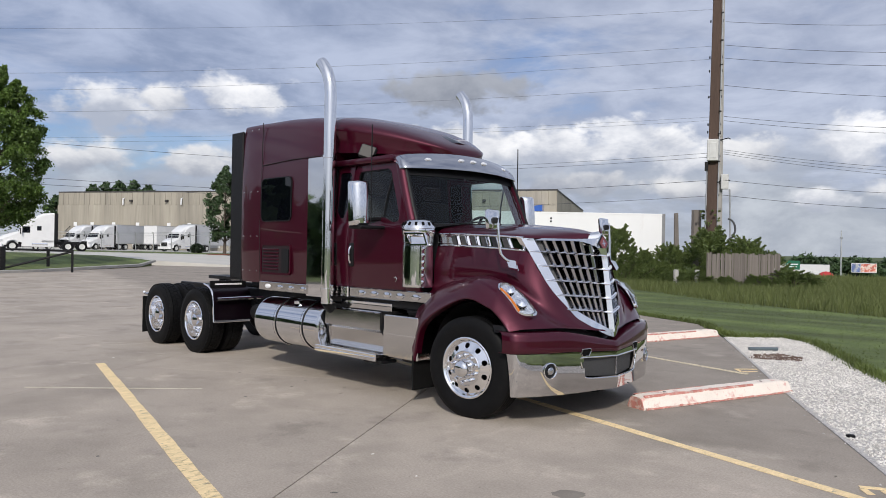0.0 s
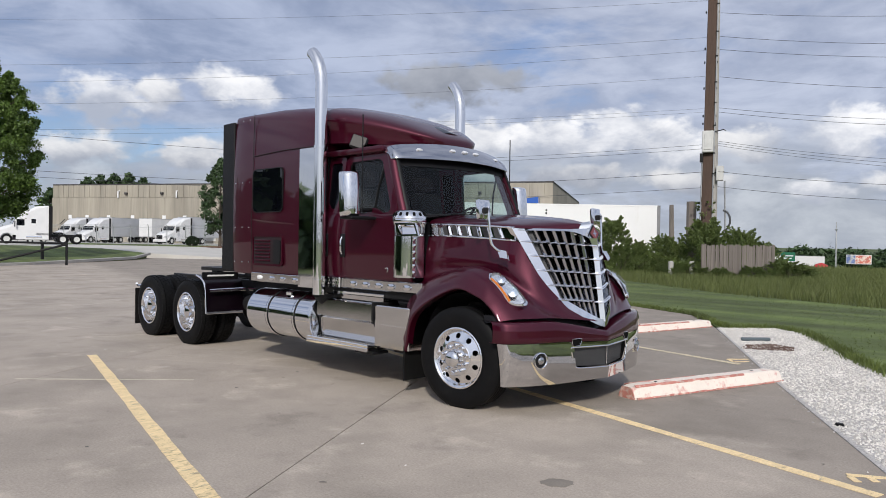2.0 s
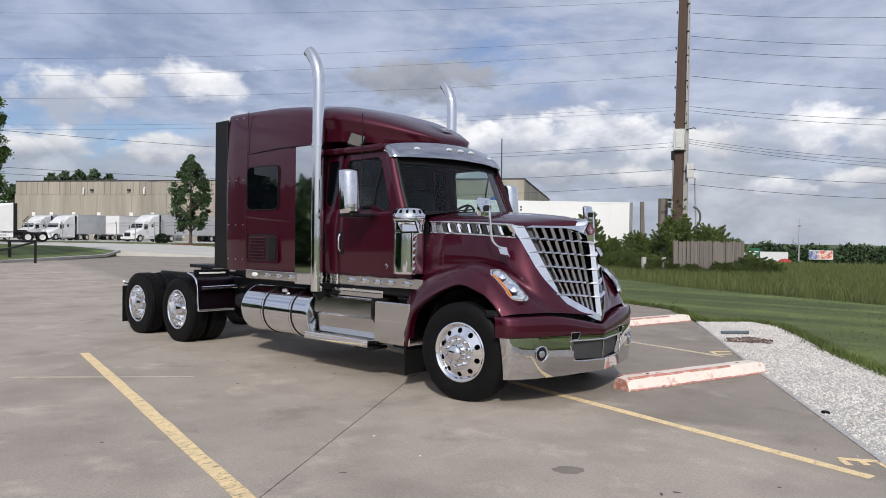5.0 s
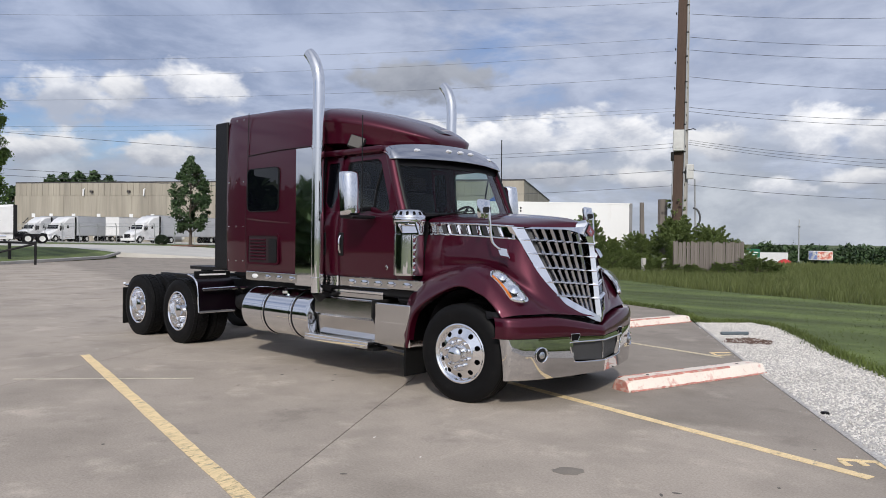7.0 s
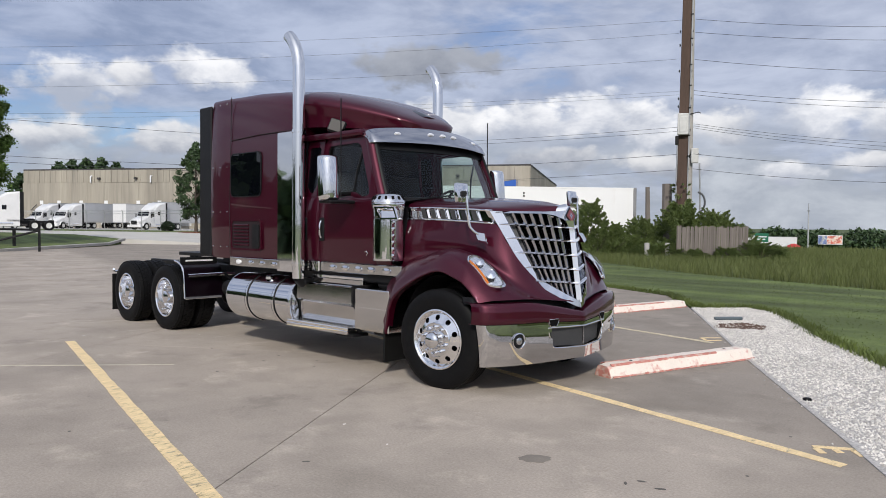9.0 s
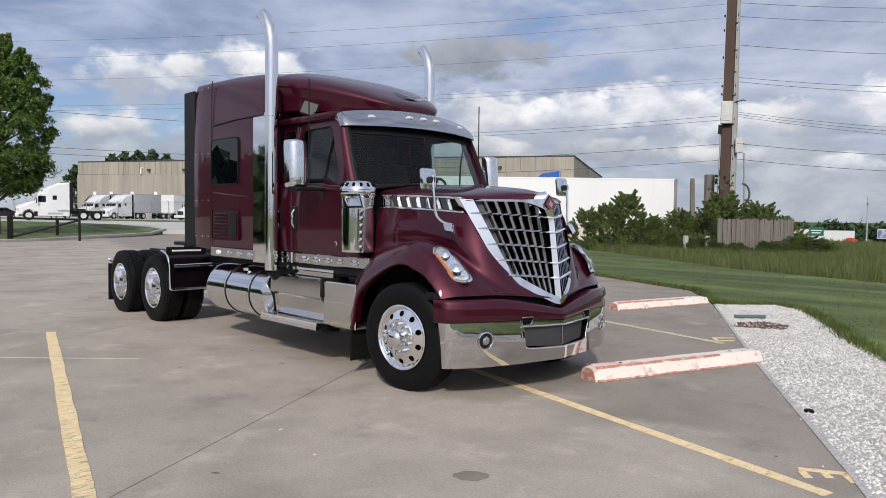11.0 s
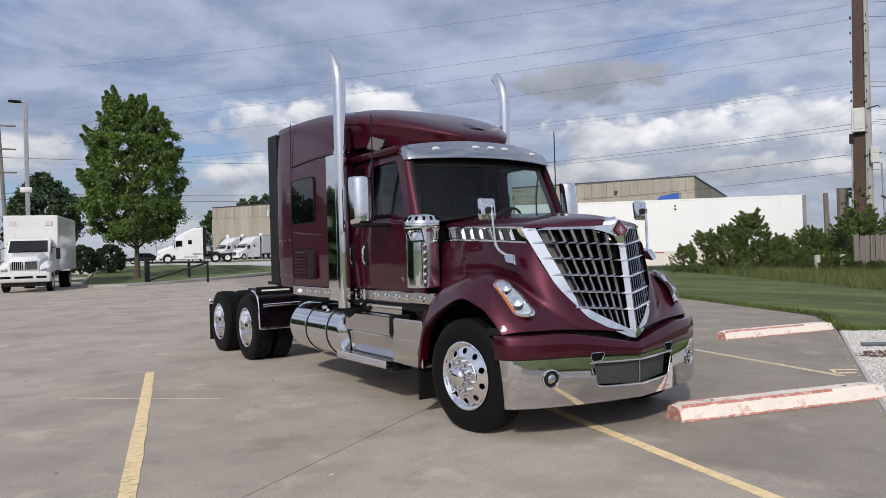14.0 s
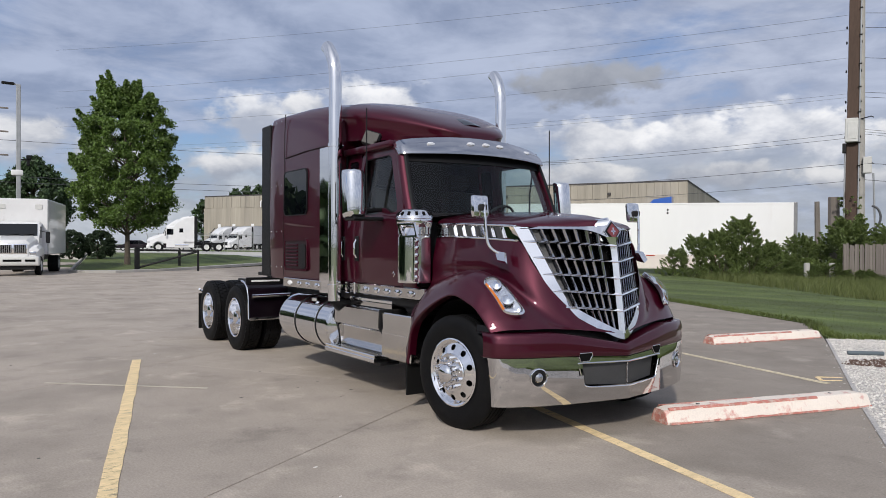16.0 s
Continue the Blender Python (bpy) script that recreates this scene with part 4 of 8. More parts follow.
def concrete_pole():
    t = thing("concrete_pole", "slim weathered grey concrete pole with brackets", "utility pole")
    part("shaft", tube(B(), [(0, 0, -0.1), (0, 0, 19)], [0.26, 0.19], 10), KERB, t)
    for z in (6.1, 8.6):
        b = tube(B(), [(0, -0.2, z), (0.5, -0.45, z + 0.08), (0.62, -0.5, z)], 0.03, 6)
        part("arm", b, FRAME_BLACK, t)
    part("splice_box", box(B(), (0.12, -0.5, 5.6), (0.55, -0.2, 6.5), 0.03), GREY_METAL, t)
    part("riser", tube(B(), [(0.72, -0.3, 0), (0.70, -0.3, 3.0), (0.62, -0.3, 5.6)], 0.05, 8), GALV, t)
    bm = B()
    tube(bm, [(0.55 + 0.42 * math.sin(a), -0.35, 3.2 + 0.62 * math.cos(a)) for a in [k * 0.3 for k in range(11)]], 0.06, 8)
    part("cable_coil", bm, CABLE, t, "coil of black cable")
    return t


def pole_vine():
    """Creeper climbing the pole's foot."""
    rng = random.Random(61)
    cs, rs = [], []
    for k in range(120):
        a, z = rng.uniform(0, math.tau), 4.2 * rng.random() ** 1.5
        q = 0.42 + 0.25 * rng.random() * (1 - z / 9)
        cs.append((q * math.cos(a), q * math.sin(a), z))
        rs.append(rng.uniform(0.10, 0.30) * (1 - z / 12))
    t = thing("climbing_vine", "green creeper climbing a wooden utility pole", "vine")
    v, f = leaf_cloud(cs, rs, 44, 0.05, 62)
    solid("foliage", v, f, LEAF_BRIGHT, parent=t)
    b = B()
    for k in range(4):
        tube(b, [((0.37 + 0.02 * k) * math.cos(k * 1.7 + z * 0.25), (0.37 + 0.02 * k) * math.sin(k * 1.7 + z * 0.25), z) for z in np.linspace(0, 4.5, 12)], 0.018, 5)
    part("stem", b, BARK, t)
    t.matrix_basis = pose(-13.93, 34.3, 0)


pole_vine()
cpole = concrete_pole()
cpole.matrix_basis = pose(-14.5, 36.5, 0, 0, 0, 26)
stub = thing("pole_stub", "short grey stump of an old pole", "pole")
part("shaft", tube(B(), [(0, 0, 0), (0, 0, 4.3)], 0.30, 8), GREY_WOOD, stub)
stub.matrix_basis = pose(-15.1, 34.9, 0)
far_pole = thing("utility_pole", "thin leaning utility pole farther off", "utility pole")
part("shaft", tube(B(), [(0, 0, -0.5), (-0.15, 0, 5.4)], [0.28, 0.2], 8), GREY_WOOD, far_pole)
far_pole.matrix_basis = pose(-27, 55.7, 0)


def wire(a, b, sag, r, name="power_line", label="sagging black overhead power line"):
    a, b = Vector(a), Vector(b)
    pts = [a.lerp(b, k / 14) - Vector((0, 0, sag * 4 * (k / 14) * (1 - k / 14))) for k in range(15)]
    ob = part(name, tube(B(), pts, r, 4), CABLE)
    tagged(ob, label, "power line", "power lines")


def on_bearing(az, el, d, eye=(4.82, -6.69, 1.64)):
    a = radians(az)
    return (eye[0] + d * math.cos(a), eye[1] + d * math.sin(a), eye[2] + d * math.tan(radians(el)))


# wires run from the poles to both sides; bearing and height at the far ends
for e_pole, e_left, r in ((15.1, 11.4, 0.030), (14.2, 10.3, 0.030), (12.4, 9.0, 0.030), (17.6, 14.2, 0.03), (10.1, 7.5, 0.026), (9.85, 7.2, 0.026)):
    wire(on_bearing(114.6, e_pole, 45), on_bearing(172.0, e_left - 0.9, 62), 0.5, r * 0.22)
for e_pole, e_left, r in ((7.5, 6.0, 0.024), (7.2, 5.8, 0.024), (5.5, 4.2, 0.03), (4.35, 3.2, 0.026)):
    wire(on_bearing(114.6, e_pole, 45), on_bearing(150.0, e_left, 75), 0.5, r * 0.42)
for e_pole, e_right, r in ((16.7, 15.1, 0.03), (15.1, 13.3, 0.03), (14.2, 12.5, 0.03), (12.3, 10.5, 0.03), (10.1, 8.6, 0.028), (9.8, 8.2, 0.028), (7.7, 5.9, 0.024), (7.55, 5.6, 0.024), (7.4, 5.3, 0.024), (5.5, 4.5, 0.03), (4.4, 3.5, 0.03)):
    wire(on_bearing(113.8, e_pole, 46), on_bearing(97.0, e_right - 0.5, 55), 0.25, r * 0.42)
for e1, e2 in ((7.0, 6.4), (4.6, 4.3), (4.2, 3.9)):
    wire(on_bearing(178, e1, 85), on_bearing(135, e2, 110), 0.6, 0.022)


def street_lamp(at, h, turn):
    t = thing("street_lamp", "tall grey steel street lamp with flat head", "street lamp")
    part("pole", box(B(), (-0.14, -0.14, 0), (0.14, 0.14, h), 0.03), GALV, t)
    hd = part("lamp_head", box(B(), (-0.2, -1.05, h - 0.05), (0.2, -0.25, h + 0.10), 0.04), FRAME_BLACK, t, "flat dark lamp head")
    part("arm", box(B(), (-0.06, -0.3, h - 0.04), (0.06, 0.1, h + 0.05), 0.02), GALV, hd)
    br = part("camera_bracket", box(B(), (-0.06, 0.1, h * 0.585), (0.06, 0.75, h * 0.592), 0.005), FRAME_BLACK, t)
    part("camera", box(B(), (-0.15, 0.48, h * 0.592), (0.15, 0.80, h * 0.615), 0.04), FRAME_BLACK, br)
    part("camera", box(B(), (-0.12, 0.52, h * 0.555), (0.12, 0.72, h * 0.585), 0.04), FRAME_BLACK, br)
    part("junction_box", box(B(), (-0.2, -0.45, h * 0.50), (0.2, 0.28, h * 0.53), 0.06, seg=2), DECAL_WHITE, t)
    t.matrix_basis = pose(*at, 0, 0, turn)


street_lamp((-54.6, -0.68, 0), 13.0, 0)
lp = thing("utility_pole", "weathered wooden power pole with crossarms", "utility pole")
part("shaft", tube(B(), [(0, 0, 0), (-0.2, -0.7, 19.3)], [0.24, 0.15], 8), GREY_WOOD, lp)
for z in (16, 13.5, 11.0):
    part("crossarm", box(B(), (-0.1, -1.0, z), (0.1, 1.0, z + 0.16), 0.02), GREY_WOOD, lp)
lp.matrix_basis = pose(-84.7, -0.5, 0)


# ---- board fence ----
def board_fence():
    t = thing("board_fence", "weathered grey wooden board fence in brush", "fence")
    me = None
    n, L = 32, 3.33
    for k in range(n):
        m = pose(k * L / n, random.Random(k).uniform(-.008, .008), 0.05 * math.sin(k * 1.7) + random.Random(k + 9).uniform(-.05, .03), 0, random.Random(k + 50).uniform(-.8, .8), 0)
        if me is None:
            o = part("board", box(B(), (0, -0.012, -0.1), (0.099, 0.012, 1.72), 0.004), GREY_WOOD, t)
            me = o.data
            o.matrix_basis = m
        else:
            shared("board", me, t, m)
    for z in (0.45, 1.4):
        part("rail", box(B(), (0, 0.014, z), (L, 0.06, z + 0.09), 0.005), GREY_WOOD, t)
    for x in (0.0, L / 2, L):
        part("post", box(B(), (x - 0.05, 0.06, -0.3), (x + 0.05, 0.16, 1.75), 0.008), GREY_WOOD, t)
    return t


board_fence().matrix_basis = pose(-11.7, 29.18, 0, 0, 0, 22.4)
for x, y, h in ((-12.9, 28.2, 0.85), (-12.2, 29.1, 0.85)):
    t = thing("bollard", "short pale concrete bollard in tall grass", "bollard", "bollards")
    part("post", lathe(B(), [(0.0, h), (0.1, h), (0.13, h - 0.05), (0.13, -0.1)], (0, 0, 0), "z", 12), KERB, t)
    t.matrix_basis = pose(x, y, 0)

# ---- the maroon tractor ----
truck = thing("semi_truck", "glossy maroon sleeper semi tractor with chrome grille on concrete", "truck")


def mirror_y(pts, s):
    return [(p[0], p[1] * s, p[2]) for p in pts]


# wheels: x forward, y to the driver's side, the outer face at y
def tyre_mesh(bm, centre, s, width, r=0.505, bead=0.292):
    w = width
    prof = [(bead, 0.02), (bead + 0.02, 0.004), (bead + 0.05, 0.0), (bead + 0.10, -0.008), (r - 0.075, -0.006), (r - 0.035, 0.006), (r - 0.012, 0.022)]
    n_groove = 4
    for k in range(n_groove + 1):
        a = 0.03 + (w - 0.06) * k / (n_groove + 1)
        b = 0.03 + (w - 0.06) * (k + 1) / (n_groove + 1)
        prof += [(r - 0.001, a + 0.004), (r, a + 0.01), (r, b - 0.008), (r - 0.002, b - 0.004)]
        if k < n_groove:
            prof += [(r - 0.014, b - 0.003), (r - 0.014, b + 0.003)]
    prof += [(r - 0.012, w - 0.022), (r - 0.035, w - 0.006), (r - 0.075, w + 0.006), (bead + 0.06, w), (bead, w - 0.02)]
    lathe(bm, prof, centre, "y", 56, -s)
    return bm


def lug_ring(wheel, centre, s, r, n, size, y, phase=0.0):
    me = None
    for k in range(n):
        a = phase + k * math.tau / n
        m = Matrix.Translation((centre[0] + r * math.cos(a), centre[1] + s * y, centre[2] + r * math.sin(a)))
        if me is None:
            o = part("lug_nut", lathe(B(), [(size * 1.25, 0.0), (size * 1.25, 0.010), (size, 0.014), (size * 0.95, 0.040), (size * 0.7, 0.054), (0.001, 0.060)], (0, 0, 0), "y", 8, s), CHROME, wheel)
            me = o.data
            o.matrix_basis = m
        else:
            shared("lug_nut", me, wheel, m)


STEER = 6.0   # the front wheels are turned a little


def front_wheel(s):
    c = (0.0, s * 1.185, 0.495)
    w = part("front_wheel", tyre_mesh(B(), c, s, 0.29), RUBBER, truck, "black road tyre on a polished alloy wheel")
    b = B()
    lathe(b, [(0.300, -0.01), (0.304, 0.004), (0.292, 0.010), (0.276, -0.002), (0.270, -0.028)], c, "y", 56, s)
    ring_holes(b, 0.165, 0.270, 10, 0.027, 0.222, s * 0.018, s * -0.028, c)
    part("rim", b, ALLOY, w, "polished ten-hole alloy rim")
    b = lathe(B(), [(0.172, 0.010), (0.173, 0.022), (0.166, 0.030), (0.094, 0.030), (0.088, 0.036), (0.086, 0.078), (0.080, 0.098), (0.068, 0.113), (0.048, 0.124), (0.024, 0.130), (0.0005, 0.131)], c, "y", 40, s)
    part("hub_cover", b, CHROME, w, "domed chrome hub cover")
    lug_ring(w, c, s, 0.130, 10, 0.0185, 0.030, 0.31)
    pivot = Matrix.Translation((0.0, s * 0.92, 0.0))
    w.matrix_basis = pivot @ Matrix.Rotation(radians(STEER), 4, "Z") @ pivot.inverted()
    part("brake_drum", lathe(B(), [(0.001, -0.10), (0.26, -0.10), (0.26, -0.27), (0.001, -0.27)], c, "y", 24, s), FRAME_BLACK, w)


def dual_wheel(x, s):
    c = (x, s * 1.222, 0.495)
    w = part("drive_wheel", tyre_mesh(B(), c, s, 0.265), RUBBER, truck, "black dual drive tyre on a deep polished wheel")
    ci = (x, s * (1.222 - 0.325), 0.495)
    inner = part("inner_tyre", tyre_mesh(B(), ci, s, 0.265), RUBBER, w)
    for under, cc in ((w, c), (inner, ci)):
        tagged(shared("tread", TREAD, under, pose(cc[0], cc[1] - (0.265 if s > 0 else 0.0), 0.495)), kind="stuff")
    b = B()
    lathe(b, [(0.300, -0.01), (0.304, 0.004), (0.292, 0.010), (0.278, -0.004), (0.270, -0.05), (0.262, -0.135), (0.25, -0.165)], c, "y", 56, s)
    ring_holes(b, 0.14, 0.25, 10, 0.026, 0.205, s * -0.150, s * -0.165, c)
    part("rim", b, ALLOY, w, "deep-dish polished alloy rim")
    b = lathe(B(), [(0.145, -0.155), (0.145, -0.135), (0.12, -0.12), (0.105, -0.05), (0.095, -0.005), (0.05, 0.012), (0.0005, 0.016)], c, "y", 32, s)
    part("hub_cover", b, CHROME, w)
    lug_ring(w, c, s, 0.168, 10, 0.016, -0.155)
    part("brake_drum", lathe(B(), [(0.001, -0.22), (0.22, -0.22), (0.22, -0.6), (0.001, -0.6)], c, "y", 24, s), FRAME_BLACK, w)


def drive_tread():
    """Chunky staggered tread blocks round a drive tyre, about its own centre."""
    b, n, r = B(), 44, 0.500
    v, f = [], []
    for row, (y0, y1) in enumerate(((0.012, 0.062), (0.074, 0.126), (0.139, 0.191), (0.203, 0.253))):
        for k in range(n):
            a0 = (k + 0.5 * (row % 2)) * math.tau / n
            a1 = a0 + math.tau / n * 0.74
            sk = 0.03 if row in (1, 2) else 0.0
            i = len(v)
            for rr in (r - 0.006, r + 0.012):
                for a, y in ((a0, y0), (a1, y0), (a1 + sk, y1), (a0 + sk, y1)):
                    q = rr - (0.010 if (row == 0 and y == y0) or (row == 3 and y == y1) else 0.0)
                    v.append((q * math.cos(a), y, q * math.sin(a)))
            f += [tuple(i + j for j in q) for q in ((0, 1, 2, 3), (4, 5, 6, 7), (0, 1, 5, 4), (1, 2, 6, 5), (2, 3, 7, 6), (3, 0, 4, 7))]
    me = bpy.data.meshes.new("tread")
    me.from_pydata(v, [], f)
    me.materials.append(RUBBER)
    return me


TREAD = drive_tread()
for s in (-1, 1):
    front_wheel(s)
    for x in (-5.75, -7.11):
        dual_wheel(x, s)

# chassis
for s in (-1, 1):
    part("frame_rail", box(B(), (-7.85, s * 0.42 - 0.045, 0.72), (0.45, s * 0.42 + 0.045, 1.0), 0.01), FRAME_BLACK, truck)
for x in (-7.8, -6.43, -4.6, -3.0, -1.2):
    part("crossmember", box(B(), (x - 0.06, -0.38, 0.76), (x + 0.06, 0.38, 0.96), 0.01), FRAME_BLACK, truck)
for x in (-5.75, -7.11):
    b = tube(B(), [(x, -0.95, 0.495), (x, 0.95, 0.495)], 0.075, 12)
    bmesh.ops.create_uvsphere(b, u_segments=16, v_segments=10, radius=0.24, matrix=Matrix.Translation((x, 0, 0.5)))
    part("drive_axle", b, FRAME_BLACK, truck)
part("front_axle", box(B(), (-0.07, -0.95, 0.40), (0.07, 0.95, 0.54), 0.02), FRAME_BLACK, truck)
part("engine", box(B(), (-1.3, -0.35, 0.55), (0.3, 0.35, 1.35), 0.06), FRAME_BLACK, truck)
part("transmission", tube(B(), [(-1.3, 0, 0.75), (-3.0, 0, 0.7)], [0.3, 0.18], 12), FRAME_BLACK, truck)
part("driveshaft", tube(B(), [(-3.0, 0, 0.68), (-5.6, 0, 0.55)], 0.055, 10), FRAME_BLACK, truck)
part("deck_plate", box(B(), (-5.15, -0.50, 1.0), (-4.5, 0.50, 1.03), 0.005), FRAME_BLACK, truck)
part("air_tank", tube(B(), [(-4.9, -0.62, 0.66), (-4.2, -0.62, 0.66)], 0.12, 16), FRAME_BLACK, truck)
fifth = part("fifth_wheel", plate(B(), [(-6.9, -0.40), (-6.75, -0.48), (-6.1, -0.48), (-5.92, -0.32), (-5.92, 0.32), (-6.1, 0.48), (-6.75, 0.48), (-6.9, 0.40), (-6.9, 0.06), (-6.45, 0.04), (-6.45, -0.04), (-6.9, -0.06)], "z", 1.10, 1.15), FRAME_BLACK, truck, "greasy black fifth wheel plate")
for s in (-1, 1):
    part("pivot", box(B(), (-6.5, s * 0.36 - 0.06, 0.98), (-6.3, s * 0.36 + 0.06, 1.10), 0.01), FRAME_BLACK, fifth)
part("catwalk_box", box(B(), (-5.2, -0.55, 1.03), (-4.78, 0.55, 1.16), 0.02), FRAME_BLACK, truck)


# quarter fenders ahead of the drive tyres
def quarter_fender(s):
    prof = [(-5.62, 1.06), (-5.42, 1.075), (-5.27, 1.04), (-5.17, 0.96), (-5.13, 0.82), (-5.115, 0.65), (-5.10, 0.52)]
    b = skin(B(), [[(x, s * y, z) for x, z in prof] for y in (1.225, 1.05, 0.8, 0.60)], 26, 4)
    r = bmesh.ops.solidify(b, geom=list(b.faces), thickness=0.02)
    q = part("quarter_fender", b, PAINT_DARK, truck, "dark plum quarter fender with chrome edge")
    part("edge_trim", tube(B(), [(x + 0.006, s * 1.228, z) for x, z in cr(prof[1:], 20)], 0.014, 8), CHROME, q)
    part("support_tube", tube(B(), [(-5.07, s * 1.19, 0.86), (-5.07, s * 0.62, 0.87), (-5.0, s * 0.46, 0.87)], 0.026, 10), CHROME, q)
    part("brace", tube(B(), [(-5.05, s * 0.60, 0.88), (-4.92, s * 0.50, 0.70), (-5.05, s * 0.47, 0.56)], 0.022, 8), FRAME_BLACK, q)
    part("lower_lip", box(B(), (-5.125, min(s * 1.22, s * 0.62), 0.505), (-5.085, max(s * 1.22, s * 0.62), 0.545), 0.008), CHROME, q)
    sign = part("name_board", box(B(), (-5.265, min(s * 1.22, s * 0.62), 0.99), (-5.24, max(s * 1.22, s * 0.62), 1.13), 0.006), BLACK, q, "black board with a white lettered bar")
    part("white_bar", box(B(), (-5.2405, min(s * 1.14, s * 0.70), 1.064), (-5.2340, max(s * 1.14, s * 0.70), 1.088)), DECAL_WHITE, sign)


def rear_flap(s):
    f = part("rear_mud_flap", box(B(), (-7.70, min(s * 1.22, s * 0.62), 0.14), (-7.675, max(s * 1.22, s * 0.62), 0.76), 0.004), FLAP, truck, "black rubber mud flap")
    part("hanger", tube(B(), [(-7.7, s * 0.45, 0.80), (-7.69, s * 1.18, 0.80), (-7.62, s * 1.225, 0.84)], 0.02, 8), CHROME, f)


def front_flap(s):
    part("front_mud_flap", box(B(), (-0.79, min(s * 1.17, s * 0.78), 0.15), (-0.77, max(s * 1.17, s * 0.78), 0.52), 0.004), FLAP, truck, "black rubber mud flap")


# fuel tank with straps
def fuel_tank(s):
    cy, cz, r = s * 0.905, 0.655, 0.312
    prof = [(0.001, -3.975), (0.2, -3.97), (r - 0.02, -3.962), (r - 0.004, -3.955), (r, -3.945), (r, -3.925), (r, -3.2), (r, -2.53), (r, -2.50), (r - 0.008, -2.485), (r - 0.03, -2.475), (r - 0.06, -2.47), (0.2, -2.44), (0.001, -2.42)]
    t = part("fuel_tank", lathe(B(), prof, (0, cy, cz), "x", 64), TANK, truck, "polished cylindrical aluminium fuel tank")
    for x in (-3.44, -2.82):
        part("strap_rubber", lathe(B(), [(r, x - 0.032), (r + 0.008, x - 0.030), (r + 0.008, x + 0.030), (r, x + 0.032)], (0, cy, cz), "x", 64), BLACK, t)
        part("strap", lathe(B(), [(r + 0.007, x - 0.017), (r + 0.013, x - 0.015), (r + 0.013, x + 0.015), (r + 0.007, x + 0.017)], (0, cy, cz), "x", 64), CHROME, t)
    cap = lathe(B(), [(0.055, 0.0), (0.055, 0.035), (0.045, 0.045), (0.001, 0.047)], (-3.12, s * 1.06, cz + 0.262), "z", 24)
    part("filler_cap", cap, CHROME, t)
    part("bracket", box(B(), (-3.7, s * 0.62 - 0.05, 0.30), (-2.7, s * 0.62 + 0.05, 0.85), 0.02), FRAME_BLACK, t)


# steps and boxes behind the front wheel
def step_unit(s):
    def P(y, z):
        return (s * y, z)
    prof = [P(0.60, 0.935), P(1.13, 0.935), P(1.155, 0.92), P(1.165, 0.735), P(1.128, 0.715), P(1.112, 0.70), P(1.075, 0.48), P(0.60, 0.48)]
    t = part("step_box", plate(B(), prof, "x", -2.38, -1.312), BRUSHED, truck, "polished steel battery box with steps")
    b = box(B(), (-2.50, min(s * 0.98, s * 1.225), 0.435), (-1.33, max(s * 0.98, s * 1.225), 0.470), 0.006)
    st = part("lower_step", b, ALLOY, t, "bright ribbed aluminium step")
    b = B()
    for k in range(26):
        x = -2.46 + k * 1.10 / 26
        for y in (1.02, 1.08, 1.14, 1.20):
            box(b, (x, s * y - 0.006, 0.470), (x + 0.022, s * y + 0.006, 0.4725))
    tagged(part("tread", b, ALLOY, st), kind="stuff")
    part("step_edge", box(B(), (-2.50, min(s * 1.21, s * 1.232), 0.392), (-1.33, max(s * 1.21, s * 1.232), 0.437), 0.006), CHROME, st)
    up = part("upper_step", box(B(), (-2.2, min(s * 0.86, s * 1.06), 1.0), (-1.26, max(s * 0.86, s * 1.06), 1.035), 0.006), ALLOY, t, "bright ribbed aluminium step")
    part("riser", box(B(), (-2.2, min(s * 1.045, s * 1.06), 0.945), (-1.26, max(s * 1.045, s * 1.06), 1.0), 0.004), BRUSHED, up)
    b = B()
    for k in range(22):
        for z in (0.708, 0.722):
            box(b, (-2.22 + k * 0.04, s * 1.140 - 0.006, z + 0.004), (-2.20 + k * 0.04, s * 1.140 + 0.006, z + 0.011))
    tagged(part("kick_tread", b, ALLOY, t), kind="stuff")
    part("side_bracket", plate(B(), [P(0.7, 0.95), P(1.18, 0.95), P(1.187, 0.76), P(1.150, 0.70), P(1.125, 0.66), P(1.095, 0.42), P(0.7, 0.42)], "x", -1.312, -1.286), FRAME_BLACK, t)
    part("rear_bracket", plate(B(), [P(0.7, 0.95), P(1.10, 0.95), P(1.150, 0.80), P(1.120, 0.70), P(1.06, 0.45), P(0.7, 0.45)], "x", -2.402, -2.382), FRAME_BLACK, t)
    part("step_foot", box(B(), (-1.62, s * 1.05 - 0.12, 0.36), (-1.30, s * 1.05 + 0.12, 0.395), 0.008), BLACK, t)
    b = box(B(), (-1.283, min(s * 0.66, s * 1.165), 0.46), (-0.715, max(s * 0.66, s * 1.165), 0.925), 0.012)
    bx = part("side_box", b, BRUSHED, truck, "plain polished steel side box")
    b = B()
    for k in range(12):
        box(b, (-1.20 + k * 0.04, s * 1.165 - 0.005, 0.712), (-1.182 + k * 0.04, s * 1.165 + 0.005, 0.722))
    tagged(part("kick_tread", b, ALLOY, bx), kind="stuff")
    part("pipe", tube(B(), [(-1.2, s * 0.9, 0.43), (-0.9, s * 0.9, 0.42)], 0.05, 12), FRAME_BLACK, bx)
    part("box_lid", box(B(), (-1.10, min(s * 0.66, s * 1.0), 0.925), (-0.70, max(s * 0.66, s * 1.0), 1.0), 0.03), BLACK, bx)


